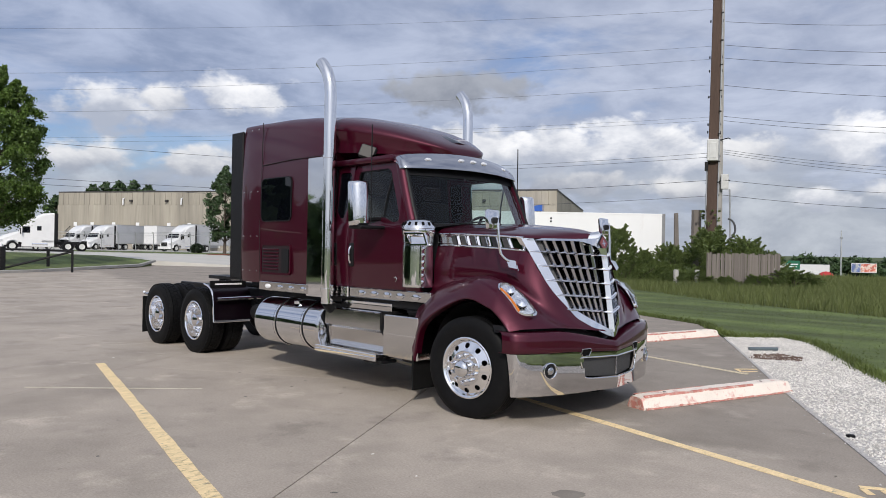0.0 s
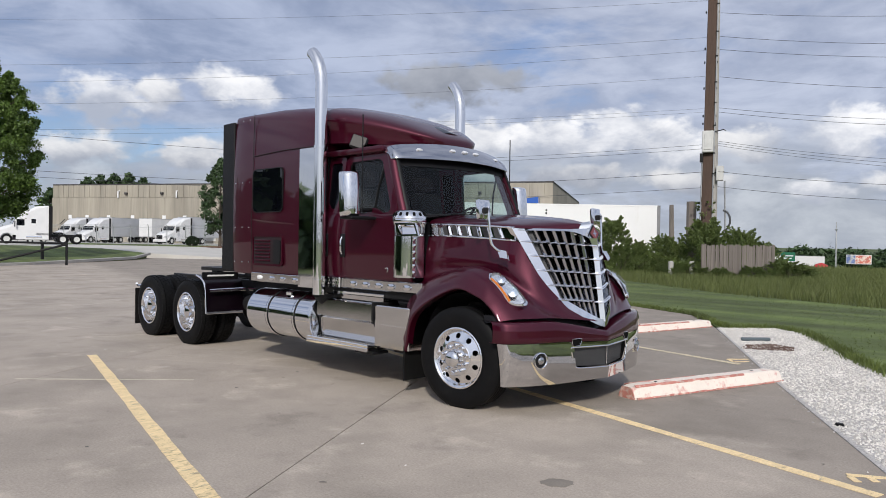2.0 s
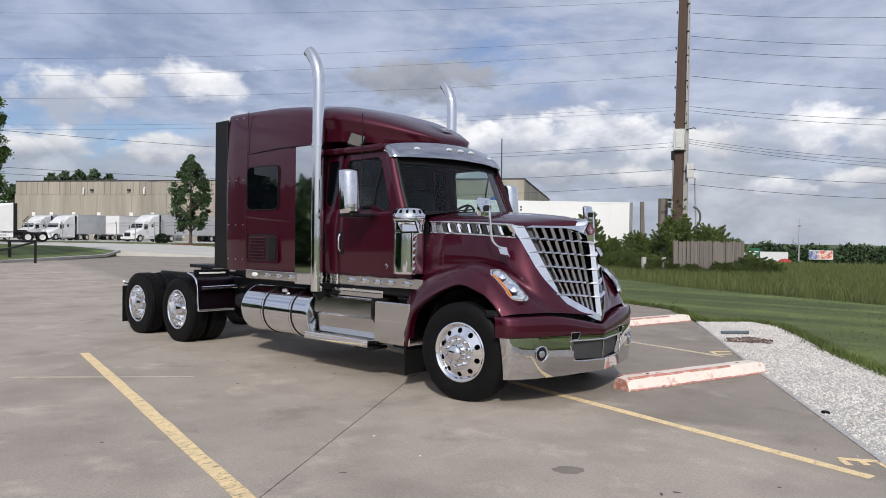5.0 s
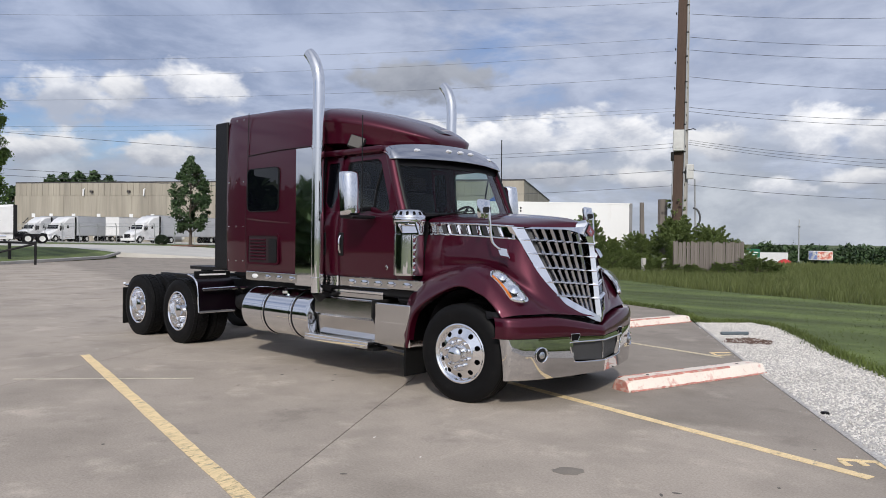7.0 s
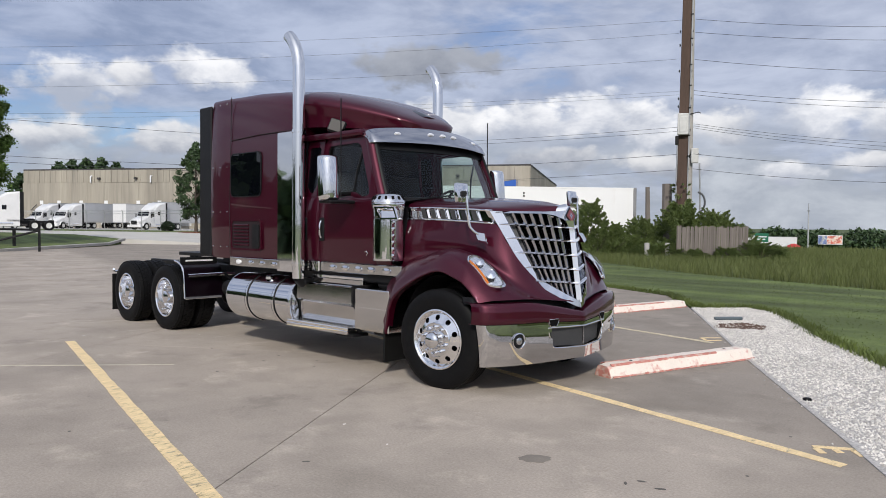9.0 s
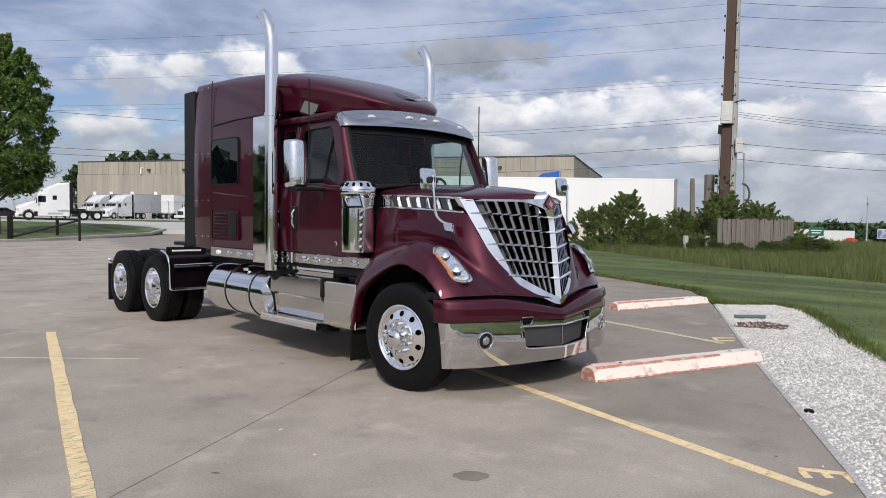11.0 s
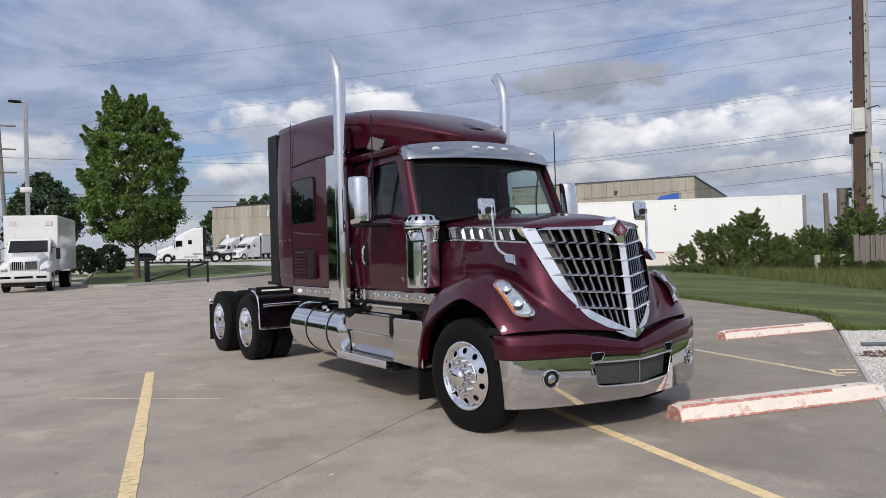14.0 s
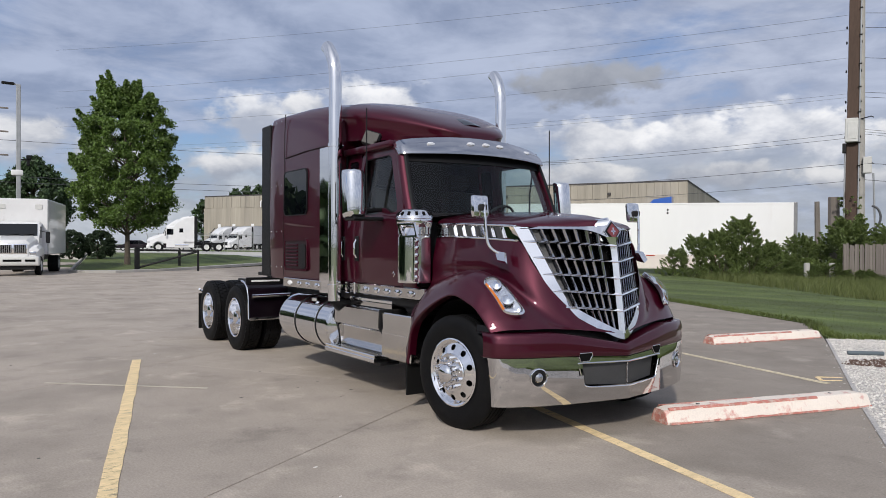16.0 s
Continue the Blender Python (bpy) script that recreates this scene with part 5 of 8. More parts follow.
# sleeper
def sleeper_ring(x, hw, zt, zb, rc, crown, n=10):
    side = [(hw - 0.02, zb), (hw, zb + 0.04), (hw + 0.012, zb + 0.5), (hw + 0.016, zb + 1.0), (hw + 0.008, zb + 1.5), (hw - 0.012, zt - rc - 0.12)]
    arc = [(hw - 0.03 - rc + rc * math.cos(a), zt - rc + rc * math.sin(a)) for a in [k * math.pi / 2 / 8 for k in range(9)]]
    topc = [((hw - 0.03 - rc) * (1 - k / 6), zt + crown * math.sin(k / 6 * math.pi / 2)) for k in range(1, 7)]
    half = side + arc + topc
    return [(x, y, z) for y, z in half] + [(x, -y, z) for y, z in reversed(half[:-1])]


SLEEPER = [(-4.47, 1.132, 3.375, 1.16, 0.06, 0.03), (-4.42, 1.141, 3.375, 1.16, 0.07, 0.03), (-4.25, 1.148, 3.375, 1.16, 0.08, 0.03), (-4.08, 1.147, 3.375, 1.16, 0.09, 0.04), (-3.95, 1.143, 3.375, 1.16, 0.10, 0.05), (-3.4, 1.142, 3.38, 1.16, 0.18, 0.08),
           (-2.9, 1.138, 3.355, 1.16, 0.26, 0.09), (-2.55, 1.13, 3.285, 1.16, 0.30, 0.07), (-2.42, 1.12, 3.24, 1.16, 0.32, 0.07)]
b = loft(B(), [sleeper_ring(*r) for r in SLEEPER], True, True)
sleeper = part("sleeper", b, PAINT, truck, "glossy maroon sleeper box with high roof", sharp=45)

# roof cap over the cab, a blunt bubble that narrows forward
def cap_ring(x, hw, zt, zb, p):
    """A section of the fairing: hollow flank, a soft shoulder, a nearly flat crown."""
    h = zt - zb
    f = min(1.0, (0.72 - p) / 0.25) if p < 0.72 else 0.0
    half = [(0.90 + 0.05 * f, 0.0), (0.925 + 0.03 * f, 0.16), (0.95 + 0.015 * f, 0.34), (0.985, 0.50), (1.0, 0.60), (0.985, 0.68), (0.94, 0.76), (0.86, 0.84), (0.74, 0.905), (0.58, 0.953), (0.40, 0.982), (0.20, 0.996), (0.0, 1.0)]
    pts = [(x, hw * u, zb + h * v) for u, v in half] + [(x, -hw * u, zb + h * v) for u, v in reversed(half[:-1])]
    return pts + [(x, -hw * 0.82, zb - 0.035), (x, 0.0, zb - 0.04), (x, hw * 0.82, zb - 0.035)]


CAP = [(-2.46, 1.06, 3.365, 2.84, 0.42), (-2.2, 1.0, 3.31, 2.83, 0.43), (-1.95, 0.90, 3.24, 2.81, 0.46), (-1.7, 0.76, 3.15, 2.80, 0.50), (-1.5, 0.62, 3.065, 2.79, 0.54), (-1.35, 0.50, 2.99, 2.79, 0.58), (-1.24, 0.41, 2.935, 2.79, 0.62), (-1.18, 0.32, 2.89, 2.79, 0.7), (-1.16, 0.23, 2.86, 2.79, 0.8)]
cap = part("roof_fairing", loft(B(), [cap_ring(*r) for r in CAP], True, True), PAINT, truck, "glossy maroon aerodynamic roof fairing", sharp=50)
b = B()
skin(b, [[(-1.52, -0.06, 3.072), (-1.42, -0.07, 3.027), (-1.32, -0.08, 2.975)], [(-1.53, 0.06, 3.085), (-1.42, 0.06, 3.04), (-1.30, 0.06, 2.98)], [(-1.52, 0.18, 3.062), (-1.42, 0.19, 3.015), (-1.32, 0.20, 2.965)]], 10, 10)
part("roof_vent", b, DARK_GLASS, cap, "glossy dark skylight in the fairing")

# dark gap fairing behind the sleeper
for s in (-1, 1):
    part("gap_fairing", box(B(), (-4.80, min(s * 1.10, s * 1.145), 1.19), (-4.475, max(s * 1.10, s * 1.145), 3.30), 0.012), BLACK, truck, "matt black rubber gap fairing")


def sleeper_trim(s):
    y = s * 1.163
    # seams, window, louvre, trim
    part("panel_seam", tube(B(), [(-3.92, s * 1.145, 3.36), (-3.925, s * 1.152, 3.1), (-3.92, s * 1.158, 2.77)], 0.006, 6), SEAM, sleeper)
    part("panel_seam", tube(B(), [(-3.92, s * 1.158, 2.77), (-3.2, s * 1.155, 2.80), (-2.45, s * 1.143, 2.80)], 0.006, 6), SEAM, sleeper)
    part("panel_seam", tube(B(), [(-3.92, s * 1.158, 2.77), (-3.95, s * 1.163, 2.0), (-3.95, s * 1.155, 1.2)], 0.004, 6), SEAM, sleeper)
    # chamfered window corners
    def rr(x0, z0, x1, z1, r):
        out = []
        for cx, cz, a0 in ((x1 - r, z1 - r, 0), (x0 + r, z1 - r, 90), (x0 + r, z0 + r, 180), (x1 - r, z0 + r, 270)):
            out += [(cx + r * math.cos(radians(a0 + d)), cz + r * math.sin(radians(a0 + d))) for d in (0, 22, 45, 68, 90)]
        return out
    o = rr(-3.912, 1.998, -3.168, 2.587, 0.078)
    i = rr(-3.90, 2.01, -3.18, 2.575, 0.07)
    w = part("sleeper_window", plate(B(), i, "y", s * 1.14, s * 1.168), DARK_GLASS, sleeper, "dark tinted sleeper window")
    part("window_seal", plate(B(), o, "y", s * 1.14, s * 1.172, [i]), BLACK, w)
    # louvre panel
    lo = rr(-3.905, 1.285, -3.16, 1.70, 0.05)
    lf = rr(-3.88, 1.31, -3.185, 1.675, 0.04)
    v = part("vent_frame", plate(B(), lo, "y", s * 1.15, s * 1.172, [lf]), PAINT, sleeper)
    part("vent_back", plate(B(), lf, "y", s * 1.15, s * 1.160), SEAM, v)
    for k in range(7):
        z = 1.345 + k * 0.044
        part("slat", box(B(), (-3.83, s * 1.165 - 0.012, z), (-3.46, s * 1.165 + 0.012, z + 0.022), 0.004), PAINT, v)
    part("dark_slot", plate(B(), rr(-3.38, 1.32, -3.21, 1.63, 0.03), "y", s * 1.15, s * 1.174), BLACK, v)
    part("body_crease", skin(B(), [[(-4.05, s * 1.157, 1.925), (-3.5, s * 1.172, 1.885), (-2.95, s * 1.155, 1.845)], [(-4.05, s * 1.157, 1.91), (-3.5, s * 1.166, 1.86), (-2.95, s * 1.154, 1.83)]], 16, 3), PAINT, sleeper)
    # rivet heads on the rear strip
    b = B()
    for x in (-4.40, -4.2, -4.02):
        for z in (1.32, 1.80, 2.42, 3.28):
            lathe(b, [(0.012, 0), (0.010, 0.006), (0.001, 0.009)], (x, s * 1.155, z), "y", 8, s)
    tagged(part("rivets", b, BRUSHED, sleeper), kind="stuff")
    # lower stainless trim with lamps
    t = part("lower_trim", box(B(), (-3.93, min(s * 1.145, s * 1.168), 1.065), (-2.74, max(s * 1.145, s * 1.168), 1.185), 0.008), BRUSHED, sleeper, "stainless lower trim with oval lamps")
    for k, x in enumerate((-3.70, -3.40, -3.14, -2.86)):
        bb = B()
        lathe(bb, [(0.055, 0), (0.05, 0.012), (0.001, 0.02)], (0, 0, 0), "y", 20, s)
        for v_ in bb.verts:
            v_.co = Vector((x + v_.co.x * 1.15, s * 1.168 + v_.co.y, 1.125 + v_.co.z * 0.55))
        part("trim_lamp", bb, CHROME if k else DECAL_WHITE, t)
    # polished panel behind the stack
    part("polished_panel", box(B(), (-2.80, min(s * 1.135, s * 1.166), 1.04), (-2.40, max(s * 1.135, s * 1.166), 2.785), 0.006), CHROME, sleeper, "mirror-polished stainless panel")


def exhaust_stack(s):
    x, y = -2.275, s * 1.215
    pts = [(x, y, 0.98), (x, y, 1.6), (x, y, 2.4), (x, y, 3.2), (x, y, 3.52), (x - 0.008, y + s * 0.002, 3.62), (x - 0.03, y + s * 0.004, 3.71), (x - 0.07, y + s * 0.008, 3.80), (x - 0.125, y + s * 0.012, 3.875), (x - 0.18, y + s * 0.016, 3.925)]
    b = B()
    tube(b, pts, 0.074, 32, False)
    st = part("exhaust_pipe", b, CHROME, truck, "tall chrome exhaust stack with curved tip")
    inner = [(x - 0.09, y + s * 0.010, 3.84), (x - 0.178, y + s * 0.016, 3.923)]
    part("bore", tube(B(), inner, 0.066, 24, True), HOLE_SHADE, st)
    for z in (1.15, 2.76):
        part("clamp", lathe(B(), [(0.074, -0.02), (0.084, -0.018), (0.084, 0.018), (0.074, 0.02)], (x, y, z), "z", 28), CHROME, st)
        part("stay", box(B(), (-2.40, min(y, s * 1.10), z - 0.02), (-2.28, max(y, s * 1.10), z + 0.02), 0.005), CHROME, st)
    part("elbow", tube(B(), [(x, y, 1.0), (x - 0.02, s * 1.15, 0.93), (x - 0.04, s * 0.9, 0.88)], [0.07, 0.07, 0.07], 16), BLACK, st)


for s in (-1, 1):
    quarter_fender(s)
    rear_flap(s)
    front_flap(s)
    fuel_tank(s)
    step_unit(s)
    sleeper_trim(s)
    exhaust_stack(s)

# ---- cab shell ----
cab = part("cab_roof", skin(B(), [[(-2.45, y, 2.74 + 0.06 * (1 - (y / 1.0) ** 2)), (-1.9, y, 2.76 + 0.06 * (1 - (y / 1.0) ** 2)), (-1.45 + 0.12 * (1 - y * y), y, 2.74 + 0.06 * (1 - y * y)), (-1.27 + 0.16 * (1 - y * y), y, 2.64 + 0.06 * (1 - y * y))]
                                  for y in (-1.0, -0.6, 0, 0.6, 1.0)], 16, 17), PAINT, truck, "maroon cab roof")
part("floor_pan", box(B(), (-2.42, -1.0, 1.12), (-0.85, 1.0, 1.2), 0.01), BLACK, truck)
part("firewall", box(B(), (-0.95, -0.95, 1.15), (-0.88, 0.95, 1.86), 0.01), INTERIOR, truck)


def cab_side(s):
    def door_y(z):
        return s * (1.045 + 0.03 * (1 - ((z - 1.6) / 0.5) ** 2) if z < 1.95 else 1.045 - 0.10 * (z - 1.95))
    # lower door skin with turned-in edges
    def low(x0, x1, z0, z1, n=6):
        rows = []
        zs = [z0 + (z1 - z0) * k / n for k in range(n + 1)]
        rows.append([(x, door_y(z0) - s * 0.03, z0) for x in (x0, (x0 + x1) / 2, x1)])
        rows += [[(x0 - 0.0, door_y(z) - s * 0.025, z), (x0 + 0.012, door_y(z), z), ((x0 + x1) / 2, door_y(z) + s * 0.006, z), (x1 - 0.012, door_y(z), z), (x1, door_y(z) - s * 0.025, z)] for z in zs]
        rows[0] = [(p[0], p[1] - s * 0.03, p[2]) for p in rows[1]]
        rows.append([(p[0], p[1] - s * 0.03, p[2] + 0.005) for p in rows[-1]])
        return rows
    d = part("door", skin(B(), low(-2.055, -1.05, 1.205, 1.93), 30, 34), PAINT, truck, "glossy maroon cab door", sharp=40)
    # upper door frame with the window opening
    outer = [(-2.055, 1.92), (-2.055, 2.60), (-2.0, 2.66), (-1.36, 2.665), (-1.28, 2.62), (-1.055, 1.99), (-1.05, 1.92)]
    hole = [(-1.985, 1.955), (-1.985, 2.53), (-1.955, 2.575), (-1.45, 2.585), (-1.39, 2.55), (-1.19, 2.05), (-1.185, 1.99), (-1.21, 1.965), (-1.30, 1.955), (-1.42, 2.01), (-1.50, 2.015), (-1.60, 1.955)]
    def lean(bm):
        for v in bm.verts:
            if v.co.z > 1.9:
                v.co.y -= s * 0.10 * (v.co.z - 1.95)
        return bm
    part("window_frame", lean(plate(B(), outer, "y", s * 1.005, s * 1.045, [hole])), PAINT, d)
    part("window_seal", lean(plate(B(), hole, "y", s * 1.012, s * 1.036, [[(x * 0.975 - 0.0395, z * 0.975 + 0.057) for x, z in hole]])), BLACK, d)
    b = B()
    b.faces.new([b.verts.new((x, s * 1.022, z)) for x, z in hole])
    g = part("window_glass", lean(b), SIDE_GLASS, d)
    g.visible_shadow = False
    part("vent_bar", lean(tube(B(), [(-1.47, s * 1.03, 2.02), (-1.44, s * 1.03, 2.25), (-1.36, s * 1.03, 2.52)], 0.011, 6)), BLACK, d)
    part("belt_trim", box(B(), (-2.05, min(s * 1.04, s * 1.066), 1.905), (-1.06, max(s * 1.04, s * 1.066), 1.935), 0.008), BLACK, d)
    h = part("handle_recess", box(B(), (-2.035, min(s * 1.06, s * 1.092), 1.44), (-1.945, max(s * 1.06, s * 1.092), 1.72), 0.012, seg=2), BLACK, d)
    part("handle", tube(B(), [(-1.99, s * 1.09, 1.48), (-1.99, s * 1.112, 1.52), (-1.99, s * 1.112, 1.64), (-1.99, s * 1.09, 1.68)], 0.013, 10), CHROME, h, "chrome door handle")
    # body behind and ahead of the door
    q = part("cab_quarter", skin(B(), low(-2.425, -2.065, 1.205, 1.97), 16, 30), PAINT, truck, "maroon panel behind the door")
    qo = [(-2.425, 1.96), (-2.425, 2.70), (-2.065, 2.70), (-2.065, 1.96)]
    qh = [(-2.36, 2.10), (-2.36, 2.55), (-2.33, 2.58), (-2.16, 2.58), (-2.13, 2.55), (-2.13, 2.16), (-2.22, 2.02), (-2.30, 2.03)]
    part("upper_quarter", lean(plate(B(), qo, "y", s * 1.0, s * 1.043, [qh])), PAINT, q)
    part("quarter_glass", lean(plate(B(), qh, "y", s * 1.012, s * 1.03)), DARK_GLASS, q)
    h = part("handle_recess", box(B(), (-2.365, min(s * 1.06, s * 1.092), 1.44), (-2.28, max(s * 1.06, s * 1.092), 1.72), 0.012, seg=2), BLACK, q)
    part("handle", tube(B(), [(-2.32, s * 1.09, 1.48), (-2.32, s * 1.112, 1.52), (-2.32, s * 1.112, 1.64), (-2.32, s * 1.09, 1.68)], 0.013, 10), CHROME, h)
    part("sill_rail", box(B(), (-2.42, min(s * 0.95, s * 1.045), 2.655), (-1.34, max(s * 0.95, s * 1.045), 2.735), 0.025, seg=2), PAINT, truck, "maroon roof rail over the door")
    part("cowl_side", skin(B(), low(-1.04, -0.80, 1.205, 1.93), 12, 30), PAINT, truck, "maroon cowl side panel")
    # pillar beside the windscreen
    p = B()
    loft(p, [[(x + dx, s * (y + dy), z) for dx, dy in ((-0.05, 0.03), (-0.01, 0.043), (0.03, 0.036), (0.058, 0.012), (0.068, -0.02), (0.03, -0.04), (-0.03, -0.04))] for x, y, z in ((-1.00, 0.995, 1.90), (-1.10, 0.985, 2.15), (-1.20, 0.965, 2.40), (-1.30, 0.94, 2.66))])
    part("pillar", p, PAINT, truck)
    p = B()
    loft(p, [[(x + dx, s * (y + dy), z) for dx, dy in ((-0.008, 0.035), (0.010, 0.022), (0.012, -0.008), (0.0, -0.012))] for x, y, z in ((-0.93, 0.965, 1.93), (-1.02, 0.955, 2.15), (-1.12, 0.935, 2.40), (-1.22, 0.91, 2.64))])
    part("pillar_trim", p, BLACK, truck, "black windscreen pillar seal")
    # lower trim with lamps
    t = part("sill_trim", box(B(), (-2.02, min(s * 1.03, s * 1.075), 1.075), (-0.62, max(s * 1.03, s * 1.075), 1.195), 0.01), BRUSHED, truck, "stainless sill trim with oval lamps")
    for k, x in enumerate((-1.78, -1.55, -1.32, -1.10, -0.84)):
        bb = B()
        lathe(bb, [(0.055, 0), (0.05, 0.012), (0.001, 0.02)], (0, 0, 0), "y", 20, s)
        for v in bb.verts:
            v.co = Vector((x + v.co.x * 1.25, s * 1.075 + v.co.y, 1.135 + v.co.z * 0.6))
        part("trim_lamp", bb, CHROME, t)
    g = part("grip_plate", box(B(), (-2.26, min(s * 1.05, s * 1.095), 1.07), (-2.03, max(s * 1.05, s * 1.095), 1.20), 0.01), CHROME, truck, "perforated chrome grip plate")
    bb = B()
    for i in range(6):
        for j in range(3):
            box(bb, (-2.25 + i * 0.036 + (j % 2) * 0.015, s * 1.095 - 0.002, 1.085 + j * 0.037), (-2.235 + i * 0.036 + (j % 2) * 0.015, s * 1.095 + 0.003, 1.105 + j * 0.037), 0.003)
    tagged(part("holes", bb, HOLE_SHADE, g), kind="stuff")
    part("under_sill", box(B(), (-2.45, min(s * 0.55, s * 1.02), 0.98), (-0.66, max(s * 0.55, s * 1.02), 1.10), 0.02), BLACK, truck)
    bb = tube(B(), [(-1.20, s * 1.083, 1.33), (-1.17, s * 1.085, 1.345), (-1.15, s * 1.085, 1.32), (-1.17, s * 1.085, 1.295)], 0.006, 6)
    part("keyhole_ring", bb, CHROME, d)


def air_cleaner(s):
    c = (-0.905, s * 1.0, 0)
    body = part("air_cleaner", lathe(B(), [(0.001, 1.245), (0.165, 1.245), (0.170, 1.255), (0.170, 1.27), (0.170, 1.48), (0.170, 1.685), (0.170, 1.70), (0.162, 1.705), (0.162, 1.725), (0.170, 1.73), (0.170, 1.745), (0.170, 1.80)], c, "z", 48), CHROME, truck, "polished chrome canister air cleaner")
    part("intake_ring", lathe(B(), [(0.17, 1.80), (0.182, 1.83), (0.188, 1.87), (0.185, 1.88), (0.192, 1.885), (0.188, 1.905), (0.15, 1.965), (0.12, 1.98), (0.001, 1.985)], c, "z", 48), CHROME, body, "slotted chrome intake cap")
    for k in range(14):
        a = k * math.tau / 14
        m = pose(c[0] + 0.172 * math.cos(a), c[1] + 0.172 * math.sin(a), 1.935, 0, 0, math.degrees(a)) @ pose(0, 0, 0, 0, -33, 0)
        part("slot", box(B(), (-0.012, -0.014, -0.022), (0.006, 0.014, 0.022), 0.004, m), HOLE_SHADE, body)
    for k in range(6):
        part("marker_lamp", lathe(B(), [(0.024, 0), (0.021, 0.014), (0.010, 0.022), (0.001, 0.024)], (-0.735, s * 1.085, 1.305 + k * 0.072), "x", 12), CHROME, body)
    part("lamp_strip", box(B(), (-0.765, s * 1.085 - 0.025, 1.26), (-0.735, s * 1.085 + 0.025, 1.73), 0.006), CHROME, body)
    # triangular bracket from canister to the hood strip
    br = part("canister_bracket", plate(B(), [(-0.93, 1.835), (-0.61, 1.830), (-0.555, 1.700), (-0.83, 1.695)], "y", s * 1.172, s * 1.194, [[(-0.895, 1.817), (-0.625, 1.813), (-0.582, 1.717), (-0.815, 1.713)]]), CHROME, body, "chrome parallelogram bracket")
    q = [(-0.893, 1.816, 1.150), (-0.626, 1.812, 1.150), (-0.583, 1.718, 1.182), (-0.817, 1.714, 1.182)]
    part("inner_plate", loft(B(), [[(x, s * y, z) for x, z, y in q], [(x, s * (y - 0.02), z) for x, z, y in q]]), CHROME, br)


def door_mirror(s):
    dx, dy = (0.105, 0.05) if s > 0 else (0.0, 0.0)
    b = B()
    m = pose(-1.435 + dx, s * 1.40 + dy, 2.155, 0, -4, s * 9)
    # a bowed back, rounder towards its upright edges
    plan = [(-0.052 + 0.135 * max(0.0, 1 - abs(y / 0.1221) ** 2.3) ** 0.5, y) for y in (-0.122, -0.118, -0.108, -0.092, -0.07, -0.04, 0.0, 0.04, 0.07, 0.092, 0.108, 0.118, 0.122)]
    def level(z, k, d):
        return [m @ Vector(((x + 0.052) * d - 0.052, y * k, z)) for x, y in plan]
    loft(b, [level(-0.250, 0.84, 0.55), level(-0.243, 0.93, 0.80), level(-0.225, 0.985, 0.95), level(-0.19, 1.0, 1.0), level(0.0, 1.0, 1.03), level(0.19, 1.0, 1.0), level(0.225, 0.985, 0.95), level(0.243, 0.93, 0.80), level(0.250, 0.84, 0.55)])
    mi = part("door_mirror", b, CHROME, truck, "large chrome-backed door mirror")
    part("mirror_glass", box(B(), (-0.062, -0.10, -0.225), (-0.052, 0.10, 0.225), 0.003, m), DARK_GLASS, mi)
    for z0, z1 in ((1.90, 1.94),):
        part("arm", tube(B(), cr([(-1.44, s * 1.40, min(max(z0, 1.92), 2.39)), (-1.45, s * 1.385, (z0 + z1) / 2), (-1.47, s * 1.32, z1 + 0.03), (-1.52, s * 1.0, z1 + 0.06)], 14), 0.042 if z0 > 2 else 0.024, 10), PAINT if z0 > 2 else BLACK, mi)
    part("lower_bracket", box(B(), (-1.56, min(s * 1.10, s * 1.46), 1.875), (-1.34, max(s * 1.10, s * 1.46), 1.912), 0.012), BLACK, mi)
    part("antenna", tube(B(), [(-1.36, s * 1.30 - dy, 1.93), (-1.365, s * 1.30 - dy, 3.04)], 0.007, 6), BLACK, mi)


def load_lamp(s):
    m = pose(-1.83, s * 0.985, 2.80, s * 14, 0, s * -42) @ pose(0, 0, 0, 0, s * -18, 0)
    l = part("work_lamp", box(B(), (-0.10, -0.035, -0.085), (0.10, 0.035, 0.085), 0.018, m), FRAME_BLACK, truck, "square work lamp under the roof fairing")
    part("lamp_glass", box(B(), (-0.085, -0.041 if s < 0 else 0.035, -0.07), (0.085, -0.035 if s < 0 else 0.041, 0.07), 0.004, m), LAMP_GREY, l)
    part("bracket", tube(B(), [(-1.85, s * 0.96, 2.82), (-1.95, s * 0.90, 2.80)], 0.018, 8), FRAME_BLACK, l)


for s in (-1, 1):
    cab_side(s)
    air_cleaner(s)
    door_mirror(s)
    load_lamp(s)

# windscreen, in one curved sheet
WS = [[(-1.265 + 0.17 * (1 - (y / 0.93) ** 2), y * 0.985, 2.655) for y in (-0.93, -0.5, 0, 0.5, 0.93)],
      [(-1.10 + 0.19 * (1 - (y / 0.93) ** 2), y, 2.28) for y in (-0.93, -0.5, 0, 0.5, 0.93)],
      [(-0.95 + 0.20 * (1 - (y / 0.93) ** 2), y * 1.01, 1.925) for y in (-0.93, -0.5, 0, 0.5, 0.93)]]
ws = part("windscreen", skin(B(), WS, 24, 12), GLASS, truck, "clear curved windscreen")
ws.visible_shadow = False
for row, r in ((WS[0], 0.03), (WS[2], 0.025)):
    part("windscreen_seal", tube(B(), [tuple(p) for p in cr(row, 24)], r, 8), BLACK, truck)
FR = [[p for p in WS[0]], [(p[0] * 0.58 + q[0] * 0.42, p[1] * 0.58 + q[1] * 0.42, p[2] * 0.58 + q[2] * 0.42) for p, q in zip(WS[0], WS[1])]]
